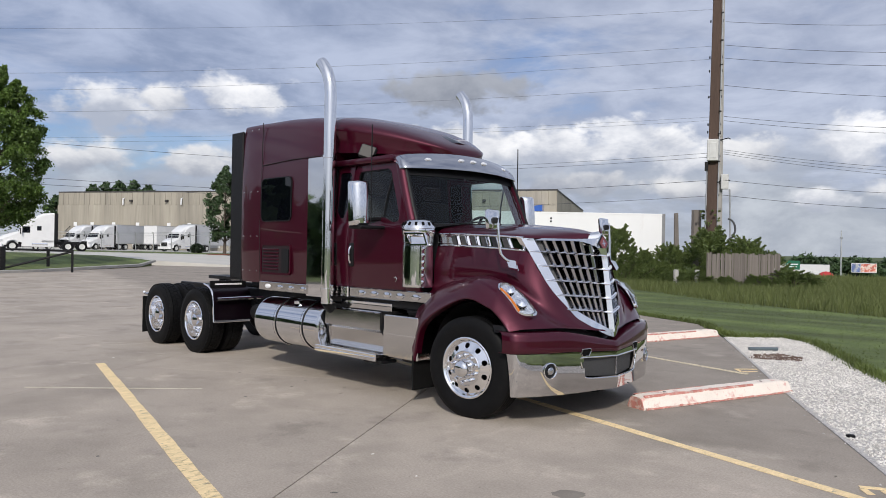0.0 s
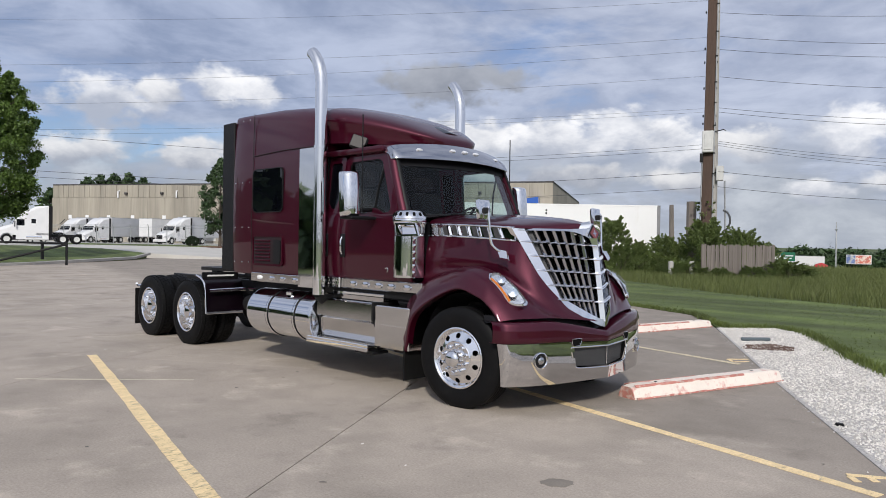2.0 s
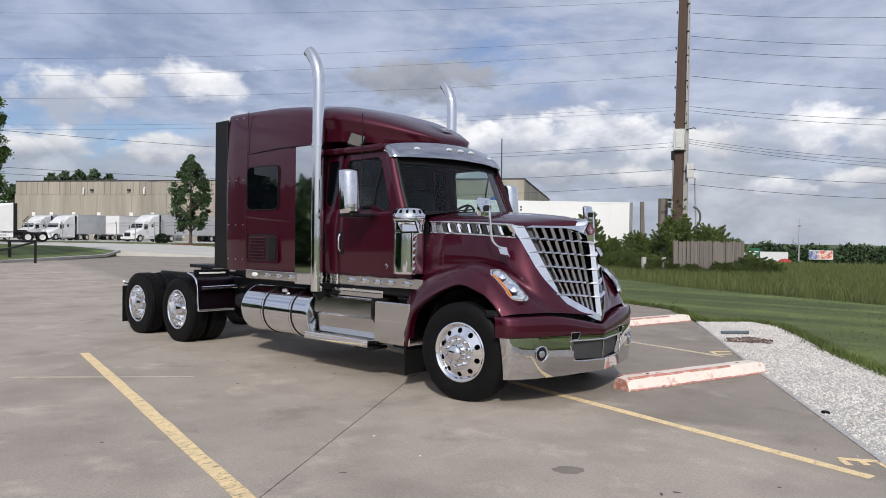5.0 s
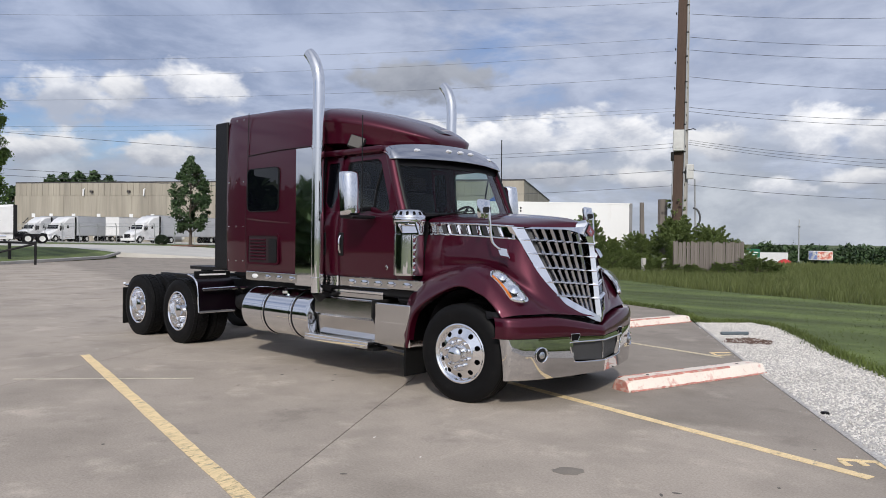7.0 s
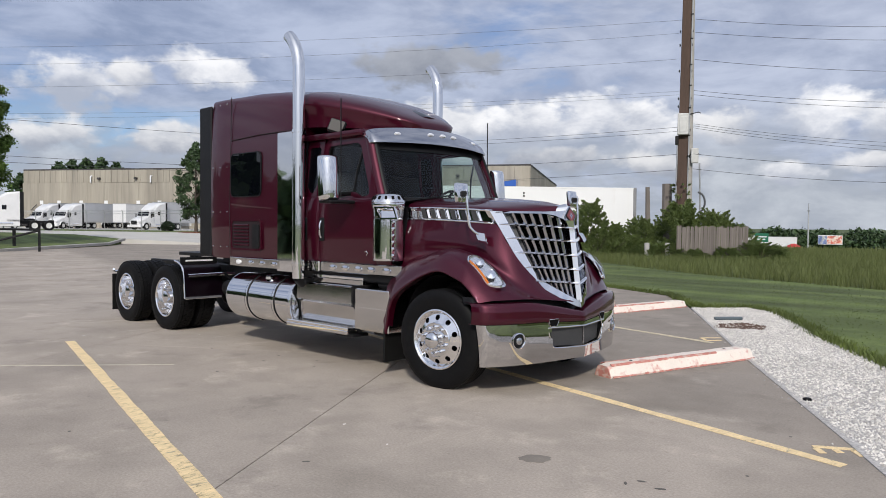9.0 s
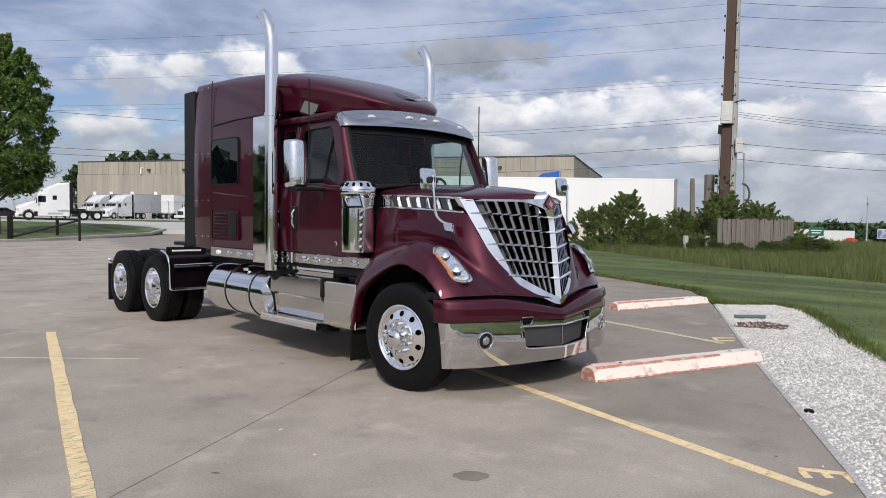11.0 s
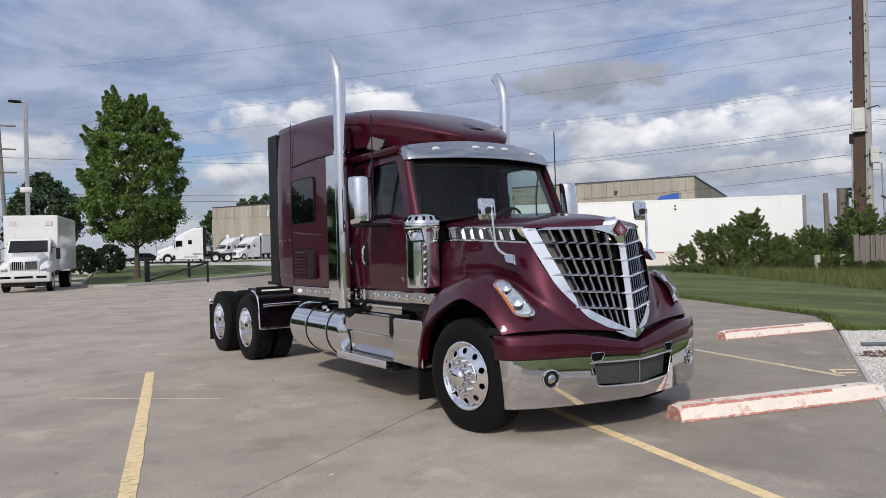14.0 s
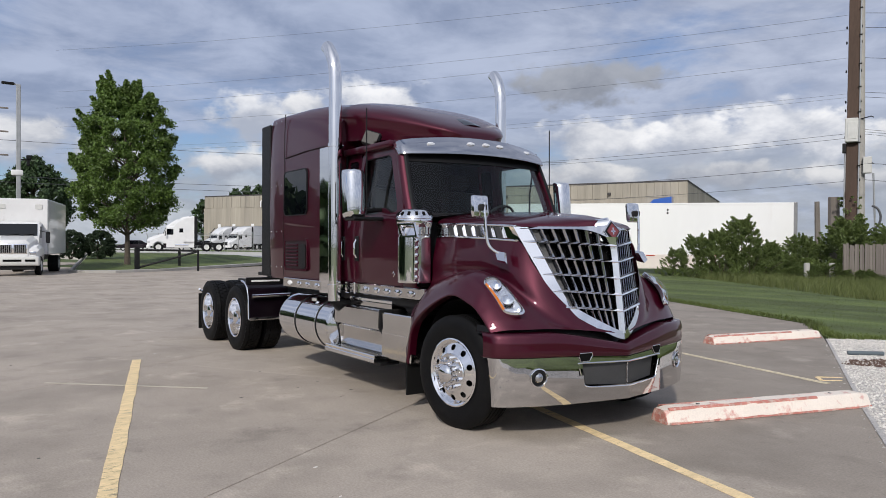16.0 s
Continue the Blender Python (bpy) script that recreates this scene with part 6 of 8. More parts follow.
part("shade_band", skin(B(), [[(x + 0.006, y, z + 0.003) for x, y, z in r] for r in FR], 24, 4), BLACK, ws)
part("cowl", skin(B(), [[(-0.96 + 0.20 * (1 - (y / 0.93) ** 2), y, 1.92) for y in (-0.95, -0.5, 0, 0.5, 0.95)], [(-0.80 + 0.05 * (1 - y * y), y * 0.86, 1.90 + 0.07 * (1 - y * y)) for y in (-0.95, -0.5, 0, 0.5, 0.95)]], 20, 5), BLACK, truck)
for y, w in ((-0.45, 1), (0.35, 1)):
    wp = part("wiper", tube(B(), [(-0.80, y, 1.955), (-0.83, y + 0.45, 2.0)], 0.010, 6), BLACK, truck)

# visor with lamps
VH = [(1.0, -1.34, 2.655, -1.235, 2.575), (0.92, -1.285, 2.735, -1.14, 2.582), (0.45, -1.165, 2.785, -1.005, 2.60), (0.0, -1.125, 2.797, -0.965, 2.606)]
VZ = [(-y, *q) for y, *q in VH] + [(y, *q) for y, *q in reversed(VH[:-1])]
b = skin(B(), [[(xt, y, zt) for y, xt, zt, xb, zb in VZ], [((xt * .45 + xb * .55) + 0.008, y, zt * .5 + zb * .5 + 0.012) for y, xt, zt, xb, zb in VZ], [(xb, y, zb) for y, xt, zt, xb, zb in VZ], [(xb - 0.02, y, zb - 0.012) for y, xt, zt, xb, zb in VZ]], 40, 12)
visor = part("sun_visor", b, VISOR_STEEL, truck, "polished drop sun visor with marker lamps")
b = skin(B(), [[(xb - 0.012, y * 0.99, zb + 0.002) for y, xt, zt, xb, zb in VZ], [(xt - 0.02, y * 0.97, zt - 0.07) for y, xt, zt, xb, zb in VZ]], 40, 4)
part("visor_lining", b, BLACK, visor)
for y in (-0.66, -0.2, 0.0, 0.2, 0.66):
    x = -1.035 - 0.095 * (y / 0.66) ** 2
    bb = B()
    lathe(bb, [(0.05, 0), (0.045, 0.022), (0.02, 0.034), (0.001, 0.036)], (0, 0, 0), "z", 18)
    m = pose(x, y, 2.712 - 0.028 * (y / 0.66) ** 2, 0, 50, 0)
    for v in bb.verts:
        v.co = m @ Vector((v.co.x * 0.45, v.co.y * 1.05, v.co.z * 0.8 + 0.003))
    part("marker_lamp", bb, LAMP_WHITE, visor)

# interior
part("dashboard", skin(B(), [[(-0.98, -0.95, 1.90), (-0.80, 0, 1.93), (-0.98, 0.95, 1.90)], [(-1.22, -0.95, 1.95), (-1.15, 0, 1.97), (-1.22, 0.95, 1.95)], [(-1.35, -0.95, 1.75), (-1.30, 0, 1.78), (-1.35, 0.95, 1.75)], [(-1.30, -0.95, 1.3), (-1.28, 0, 1.3), (-1.30, 0.95, 1.3)]], 16, 16), INTERIOR, truck)
for y in (-0.52, 0.52):
    st = part("seat", box(B(), (-2.15, y - 0.24, 1.45), (-1.62, y + 0.24, 1.62), 0.05, seg=2), SEAT, truck)
    part("seat_back", box(B(), (-0.08, -0.24, 0), (0.08, 0.24, 0.72), 0.05, pose(-2.13, y, 1.58, 0, -10, 0), 2), SEAT, st)
    part("headrest", box(B(), (-0.06, -0.14, 0), (0.06, 0.14, 0.18), 0.04, pose(-2.27, y, 2.33, 0, -10, 0), 2), SEAT, st)
    part("seat_base", box(B(), (-2.05, y - 0.16, 1.19), (-1.7, y + 0.16, 1.46), 0.02), INTERIOR, st)
b = B()
tube(b, [(0.22 * math.cos(k * math.tau / 24), 0.22 * math.sin(k * math.tau / 24), 0) for k in range(25)], 0.016, 8, False)
tube(b, [(-0.21, 0, 0), (0.21, 0, 0)], 0.018, 6)
tube(b, [(0, 0, 0), (0, -0.0, -0.25)], 0.03, 8)
wheel_m = pose(-1.46, 0.52, 1.90, 0, -56, 0)
for v in b.verts:
    v.co = wheel_m @ v.co
part("steering_wheel", b, INTERIOR, truck)
part("sleeper_bulkhead", box(B(), (-2.44, -1.0, 1.2), (-2.40, 1.0, 2.70)), INTERIOR, truck)
part("headliner", box(B(), (-2.4, -0.95, 2.66), (-1.32, 0.95, 2.69)), INTERIOR, truck)


# ---- hood, fenders, grille, bumper ----
def hood_half(s):
    R0 = [(-0.8, 0.8, 1.705), (-0.4, 0.8, 1.7), (0.0, 0.79, 1.685), (0.38, 0.732, 1.662), (0.505, 0.672, 1.465), (0.64, 0.56, 1.225), (0.79, 0.345, 0.99), (0.93, 0.09, 0.865)]
    R1 = [(-0.8, 0.845, 1.48), (-0.4, 0.835, 1.48), (0.0, 0.82, 1.46), (0.3, 0.8, 1.42), (0.51, 0.73, 1.28), (0.66, 0.62, 1.11), (0.8, 0.42, 0.945), (0.89, 0.2, 0.878)]
    R2 = [(-0.80, 0.86, 1.27), (-0.42, 0.845, 1.335), (0.0, 0.828, 1.352), (0.28, 0.812, 1.305), (0.48, 0.768, 1.185), (0.62, 0.71, 1.07), (0.75, 0.565, 0.945), (0.825, 0.42, 0.90)]
    R3 = [(-0.82, 0.945, 1.12), (-0.47, 0.93, 1.298), (-0.02, 0.925, 1.402), (0.28, 0.915, 1.345), (0.47, 0.89, 1.208), (0.6, 0.84, 1.07), (0.705, 0.76, 0.97), (0.765, 0.68, 0.92)]
    R4 = [(-0.84, 1.06, 0.98), (-0.54, 1.05, 1.215), (-0.04, 1.04, 1.372), (0.28, 1.03, 1.3), (0.47, 1.0, 1.17), (0.595, 0.97, 1.04), (0.665, 0.93, 0.965), (0.705, 0.91, 0.922)]
    R5 = [(-0.82, 1.14, 0.72), (-0.585, 1.135, 1.08), (-0.05, 1.13, 1.295), (0.29, 1.12, 1.235), (0.45, 1.105, 1.13), (0.555, 1.09, 1.02), (0.61, 1.07, 0.955), (0.64, 1.06, 0.92)]
    R6 = [(-0.775, 1.175, 0.55), (-0.62, 1.175, 0.93), (-0.05, 1.18, 1.205), (0.29, 1.18, 1.155), (0.43, 1.175, 1.07), (0.515, 1.165, 0.985), (0.555, 1.155, 0.93), (0.575, 1.15, 0.905)]
    R7 = [(-0.745, 1.18, 0.47), (-0.6, 1.185, 0.88), (-0.05, 1.195, 1.165), (0.28, 1.195, 1.115), (0.41, 1.19, 1.04), (0.49, 1.18, 0.96), (0.53, 1.175, 0.915), (0.545, 1.17, 0.895)]
    R8 = [(-0.735, 1.1, 0.47), (-0.59, 1.11, 0.875), (-0.05, 1.12, 1.155), (0.27, 1.12, 1.105), (0.4, 1.11, 1.03), (0.475, 1.1, 0.955), (0.515, 1.095, 0.91), (0.53, 1.09, 0.89)]
    h = part("hood_side", skin(B(), [mirror_y(r, s) for r in (R0, R1, R2, R3, R4, R5, R6, R7, R8)], 60, 58), PAINT, truck, "maroon hood side flowing into a round fender", sharp=60)
    # inner wheel arch
    arch = [(0.66 * math.cos(a), 0.495 + 0.665 * math.sin(a)) for a in [math.pi * (-0.02 + 1.02 * k / 14) for k in range(15)]]
    part("wheel_arch", skin(B(), [[(x * 0.82 + 0.0, s * 1.10, z * 0.97 + 0.01) for x, z in arch], [(x * 0.82, s * 0.62, z * 0.97 + 0.01) for x, z in arch]], 30, 4), BLACK, h)
    # hood top
    T0 = [(-0.8, 0.8, 1.83), (-0.4, 0.8, 1.825), (0.0, 0.79, 1.81), (0.36, 0.735, 1.792), (0.47, 0.56, 1.785), (0.60, 0.31, 1.785), (0.70, 0.11, 1.8)]
    T1 = [(-0.81, 0.73, 1.885), (-0.4, 0.73, 1.875), (0.0, 0.715, 1.855), (0.34, 0.665, 1.833), (0.47, 0.51, 1.82), (0.60, 0.28, 1.815), (0.70, 0.1, 1.825)]
    T2 = [(-0.82, 0.42, 1.945), (-0.40, 0.41, 1.932), (0.0, 0.40, 1.912), (0.28, 0.38, 1.89), (0.49, 0.29, 1.868), (0.62, 0.18, 1.852), (0.70, 0.08, 1.845)]
    T3 = [(-0.83, 0.10, 1.965), (-0.40, 0.10, 1.953), (0.0, 0.10, 1.935), (0.29, 0.095, 1.912), (0.50, 0.08, 1.89), (0.62, 0.06, 1.868), (0.705, 0.03, 1.855)]
    T4 = [(-0.83, 0.0, 1.975), (-0.40, 0.0, 1.963), (0.0, 0.0, 1.945), (0.29, 0.0, 1.922), (0.50, 0.0, 1.90), (0.62, 0.0, 1.875), (0.707, 0.0, 1.858)]
    part("hood_top", skin(B(), [mirror_y(r, s) for r in (T0, T1, T2, T3, T4)], 40, 28), PAINT, truck, "glossy maroon hood top", sharp=60)
    # vented chrome strip between
    n = 40
    top, bot = cr(T0[:4], n), cr(R0[:4], n)
    b = B()
    vs = [[b.verts.new((p[0], s * (p[1] - 0.004), p[2])) for p in top], [b.verts.new((p[0], s * (p[1] - 0.004), p[2])) for p in bot]]
    for i in range(n - 1):
        b.faces.new((vs[0][i], vs[0][i + 1], vs[1][i + 1], vs[1][i]))
    strip = part("hood_strip", b, CHROME, truck, "chrome hood strip with slanted vents")
    part("strip_edge", tube(B(), [(p[0], s * (p[1] + 0.004), p[2]) for p in top], 0.010, 8), CHROME, strip)
    part("strip_edge", tube(B(), [(p[0], s * (p[1] + 0.004), p[2]) for p in bot], 0.010, 8), CHROME, strip)
    for k in range(6):
        u = 0.17 + k * 0.118
        b = B()
        q = []
        for du, row in ((0.0, top), (0.055, top), (0.085, bot), (0.03, bot)):
            f = min((u + du), 0.99) * (n - 1)
            i = min(int(f), n - 2)
            p = row[i] + (row[i + 1] - row[i]) * (f - i)
            q.append((p[0], s * (p[1] + 0.003), p[2] + (-0.014 if row is top else 0.014)))
        loft(b, [q, [(x - 0.03, y - s * 0.03, z) for x, y, z in q]])
        part("vent_slot", b, GREY_MESH, strip)
        b = B()
        a0, a1 = Vector(q[1]), Vector(q[2])
        loft(b, [[a0, a1, a1 + Vector((0.03, s * 0.012, 0)), a0 + Vector((0.03, s * 0.012, 0))], [a0 + Vector((0, -s * 0.02, 0)), a1 + Vector((0, -s * 0.02, 0)), a1 + Vector((0.03, -s * 0.01, 0)), a0 + Vector((0.03, -s * 0.01, 0))]])
        part("vent_fin", b, CHROME, strip)


# grille: a prow with a spine, its face swept back on both sides
def spine_x(z):
    return 0.835 + (1.62 - z) * 0.14


def bord_y(z):
    return 0.482 + (z - 1.10) * 0.345


def low_z(y):
    return 0.835 + 0.60 * abs(y) ** 1.25


def face(y, z, out=0.0):
    """A point on the grille's face; out moves it forward."""
    k = min(abs(y) / max(0.735 - (1.66 - z) * 0.46, 0.05), 1.3)
    back = (0.445 - 0.417 * (1.66 - z)) * (0.86 * k + 0.14 * k * k)
    return (spine_x(z) - back + out, y, z)


def lip_z(u):
    """The opening's upper edge, dipping towards the spine."""
    return 1.772 - 0.115 * max(0.0, 1 - u / 0.42) ** 2


def grille():
    g = part("grille", border_band(-1), GRILLE_CHROME, truck, "bright chrome V-shaped egg-crate grille")
    part("grille_border", border_band(1), GRILLE_CHROME, g)
    for s in (-1, 1):
        # near-black sheet behind, its colour standing in for the shade inside
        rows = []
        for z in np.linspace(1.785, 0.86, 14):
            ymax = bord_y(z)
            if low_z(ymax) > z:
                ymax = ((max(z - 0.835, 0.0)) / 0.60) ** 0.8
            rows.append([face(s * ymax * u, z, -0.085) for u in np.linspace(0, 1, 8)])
        part("well", skin(B(), rows, 8, 14), HOLE_SHADE, g)
        # upright fins
        for k in range(1, 8):
            u = 0.045 + 0.955 * k / 8.0
            line = [z for z in np.linspace(lip_z(u), 0.87, 24) if low_z(u * bord_y(z)) < z - 0.01]
            if len(line) < 2:
                continue
            pts = [face(s * u * bord_y(z), z, -0.014) for z in line]
            fin = loft(B(), [[(x + 0.005, y - s * 0.004, z), (x + 0.005, y + s * 0.003, z), (x - 0.030, y + s * 0.015, z), (x - 0.078, y + s * 0.016, z), (x - 0.078, y - s * 0.004, z)] for x, y, z in pts])
            part("fin", fin, VISOR_STEEL, g)
            # grey screen behind the cells, clear of the fins
            if k >= 6:
                u1 = min(u + 0.119, 1.0)
                pan = [[face(s * u * bord_y(z), z, -0.050), face(s * u1 * bord_y(z), z, -0.050)] for z in line]
                part("screen", skin(B(), pan, 3, 24), GREY_MESH, g)
        # horizontal blades with a knife edge
        for z in (1.66, 1.52, 1.375, 1.23, 1.09):
            ymax = bord_y(z) * 1.06
            if low_z(ymax) > z - 0.02:
                ymax = ((max(z - 0.835, 0.0)) / 0.60) ** 0.8
            pts = [(face(s * ymax * u, z - 0.040 * (1 - u), 0), u) for u in np.linspace(0.0, 1.0, 16)]
            bar = B()
            loft(bar, [[(x + 0.034 * min(1, (1.02 - u) * 7), y, zz - 0.003), (x + 0.014 * min(1, (1.02 - u) * 7), y, zz + 0.010), (x - 0.02, y, zz + 0.016), (x - 0.08, y, zz + 0.014), (x - 0.08, y, zz - 0.014), (x + 0.004, y, zz - 0.013)] for (x, y, zz), u in pts])
            part("bar", bar, GRILLE_CHROME, g)
        # upper lip, running from the hood strip to the nose
        pts = []
        for u in np.linspace(0.0, 1.0, 20):
            z = lip_z(u)
            pts.append((face(s * max(u, 0.06) * bord_y(1.77), z, 0.006), face(s * max(u, 0.06) * bord_y(1.77), 1.790 + 0.012 * max(0, 1 - u / 0.35), 0.0)))
        b = loft(B(), [[(a[0] + 0.008, a[1], a[2] - 0.004), (a[0] - 0.04, a[1], a[2] - 0.006), (c[0] - 0.07, c[1], c[2]), (c[0] - 0.004, c[1], c[2])] for a, c in pts])
        part("upper_lip", b, CHROME, g)
    # spine, a keel with two faces
    zs = np.linspace(1.70, 0.86, 14)
    sp = loft(B(), [[(spine_x(z) + 0.022, 0, z), (spine_x(z) - 0.022, w, z), (spine_x(z) - 0.09, w * 0.9, z), (spine_x(z) - 0.09, -w * 0.9, z), (spine_x(z) - 0.022, -w, z)] for z, w in [(z, 0.030 + 0.05 * max(0, (z - 1.58) / 0.12) ** 2) for z in zs]])
    part("spine", sp, GRILLE_CHROME, g)
    # nose piece: a winged chrome collar over the tip of the hood
    def ring(y):
        k = abs(y) / 0.30
        xf = 0.795 - 0.235 * k - 0.10 * k * k
        h = 0.098 * (1 - k) ** 1.25 + 0.016
        zc = 1.752 + 0.042 * k
        return [(xf - 0.10, y, zc + h * 0.9 + 0.012), (xf - 0.045, y, zc + h + 0.010), (xf - 0.012, y, zc + h * 0.75), (xf, y, zc + h * 0.1), (xf - 0.006, y, zc - h * 0.6), (xf - 0.03, y, zc - h), (xf - 0.10, y, zc - h * 0.8)]
    nose = part("nose_badge", loft(B(), [ring(y) for y in np.linspace(-0.30, 0.30, 25)]), CHROME, g, "chrome nose piece", sharp=60)
    m = pose(0.797, 0, 1.748, 0, -10, 0)
    for size, off, mat, nm in ((0.102, 0.004, CHROME, "emblem_rim"), (0.090, 0.009, BLACK, "emblem_field"), (0.072, 0.013, EMBLEM_RED, "emblem")):
        b = plate(B(), [(0, size), (size * 1.06, 0), (0, -size), (-size * 1.06, 0)], "x", -0.005, 0.005)
        for v in b.verts:
            v.co = m @ (v.co + Vector((off, 0, 0)))
        part(nm, b, mat, nose)
    b = B()
    for ya, yb, za, zb in ((-0.007, 0.007, -0.03, 0.032), (-0.028, 0.028, -0.006, 0.006)):
        box(b, (0.018, ya, za), (0.021, yb, zb), 0, m)
    part("emblem_bar", b, CHROME, nose)


def border_band(s):
    """The broad flat chrome band along the grille's outer edge and foot."""
    line = [(bord_y(z), z) for z in np.linspace(1.788, 1.10, 12)]
    y_end, z_end = line[-1]
    pts = line + [(y, 0.835 + (z_end - 0.835) * (y / y_end) ** 1.25) for y in np.linspace(y_end, 0.0, 10)[1:]]
    b, rings = B(), []
    for i, (y, z) in enumerate(pts):
        a, c = pts[max(i - 1, 0)], pts[min(i + 1, len(pts) - 1)]
        d = Vector((c[0] - a[0], c[1] - a[1])).normalized()
        n = Vector((-d.y, d.x))
        if n.x < 0:
            n = -n
        if n.y > 0 and y < 0.2:
            n = -n
        if i < 12:
            n = Vector((1.0, 0.0))
        w_in, w_out = (0.062 - 0.0015 * i, 0.040) if i < 11 else (0.034, 0.034)
        ya, za, yb, zb = max(y - n.x * w_in, 0.0), z - n.y * w_in, max(y + n.x * w_out, 0.0), z + n.y * w_out
        if i == len(pts) - 1:
            ya = yb = y = 0.0
            za, zb = 0.880, 0.805
        p0, p2 = face(s * ya, za, 0.010), face(s * yb, zb, 0.006)
        rings.append([p0, p2, (p2[0] - 0.06, p2[1], p2[2]), (p0[0] - 0.08, p0[1], p0[2])])
    return loft(b, rings)


def headlamp(s):
    def on(u, v, out=0.0):
        """A place on the fender's brow: u across, v down."""
        a = Vector((0.255, 1.03, 1.275)).lerp(Vector((0.555, 1.005, 0.985)), v)
        c = Vector((0.325, 0.935, 1.325)).lerp(Vector((0.672, 0.868, 1.015)), v)
        p = a.lerp(c, u)
        bulge = 0.055 * math.sin(math.pi * v) + 0.03 * math.sin(math.pi * u)
        p += Vector((0.55, 0.55, 0.62)) * (bulge * 1.0 + out + 0.036)
        p.y *= s
        return p
    def outline(k, out):
        q = []
        for u, v in ((0.30, -0.02), (0.75, 0.0), (0.95, 0.08), (1.0, 0.3), (1.0, 0.6), (1.0, 0.85), (0.88, 0.95), (0.6, 0.99), (0.3, 0.96), (0.06, 0.86), (0.0, 0.65), (0.0, 0.35), (0.05, 0.1)):
            uu, vv = 0.5 + (u - 0.5) * k, 0.5 + (v - 0.5) * k
            q.append(on(uu, vv, out))
        return [Vector(p) for p in cr(q + q[:1], 40)[:-1]]
    b = B()
    loft(b, [outline(1.0, -0.03), outline(1.03, 0.005), outline(0.96, 0.010), outline(0.93, -0.010)], True, False)
    h = part("headlamp", b, CHROME, truck, "large clear teardrop headlamp with amber edge")
    b = B()
    loft(b, [outline(0.95, 0.004), outline(0.88, -0.014)], True, False)
    f = b.faces.new([b.verts.new(p) for p in outline(0.88, -0.014)])
    part("reflector", b, LAMP_BOWL, h)
    b = B()
    loft(b, [outline(0.96, 0.008), outline(0.7, 0.020), outline(0.35, 0.026)], True, False)
    b.faces.new([b.verts.new(p) for p in outline(0.35, 0.026)])
    ln = part("lens", b, LENS, h)
    ln.visible_shadow = False
    for u, v, r in ((0.58, 0.26, 0.042), (0.56, 0.66, 0.050)):
        p, q = on(u, v, -0.022), on(u, v, 0.012)
        d = (q - p).normalized()
        side = d.orthogonal().normalized()
        up = d.cross(side)
        b = B()
        rings = [[p + d * hgt + (side * math.cos(k * math.tau / 20) + up * math.sin(k * math.tau / 20)) * rad for k in range(20)] for rad, hgt in ((r, 0.0), (r, 0.014), (r * 0.85, 0.016), (r * 0.55, 0.024), (r * 0.2, 0.030))]
        loft(b, rings, True, True)
        part("bulb", b, CHROME, h)
    b = B()
    rows = [[on(0.03, v, 0.016), on(0.08, v, 0.020), on(0.14, v, 0.020)] for v in (0.12, 0.3, 0.5, 0.7, 0.85)]
    skin(b, rows, 4, 14)
    part("amber_strip", b, AMBER, h, "amber turn signal strip")


def hood_mirror(s):
    m = part("hood_mirror", box(B(), (-0.03, -0.085, -0.10), (0.03, 0.085, 0.10), 0.025, pose(0.17, s * 1.0, 1.965, 0, -6, s * 2), 2), CHROME, truck, "chrome convex mirror on a hood stalk")
    part("pivot", box(B(), (-0.035, -0.03, -0.03), (0.035, 0.03, 0.03), 0.01, pose(0.215, s * 1.0, 1.955)), BLACK, m)
    part("stalk", tube(B(), cr([(0.235, s * 1.0, 2.0), (0.25, s * 1.0, 1.85), (0.265, s * 0.985, 1.66), (0.29, s * 0.955, 1.59), (0.33, s * 0.90, 1.55)], 18), 0.013, 10), CHROME, m)
    b = B()
    mm = pose(0.345, s * 0.885, 1.515, s * 20, 8, s * -8) @ Matrix.Scale(0.8, 4)
    loft(b, [[mm @ Vector(p) for p in ring] for ring in ([(-0.11, -0.02, 0.055), (0.05, -0.02, 0.055), (0.12, -0.02, -0.06), (-0.01, -0.02, -0.06)], [(-0.09, s * 0.05, 0.05), (0.05, s * 0.05, 0.05), (0.105, s * 0.05, -0.045), (-0.01, s * 0.05, -0.045)])])
    part("foot", b, CHROME, m)


# bumper
BP = [(0.500, -1.213), (0.62, -1.195), (0.69, -1.12), (0.745, -1.02), (0.81, -0.87), (0.90, -0.55), (0.95, -0.28), (0.98, -0.09), (0.995, 0.0)]
BPF = BP + [(x, -y) for x, y in reversed(BP[:-1])]


def bumper_row(z_of, inset=0.0, n=56):
    out = []
    for x, y, _ in cr([(x, y, 0) for x, y in BPF], n):
        out.append((x - inset, y * (1 - inset * 0.3), z_of(y)))
    return out


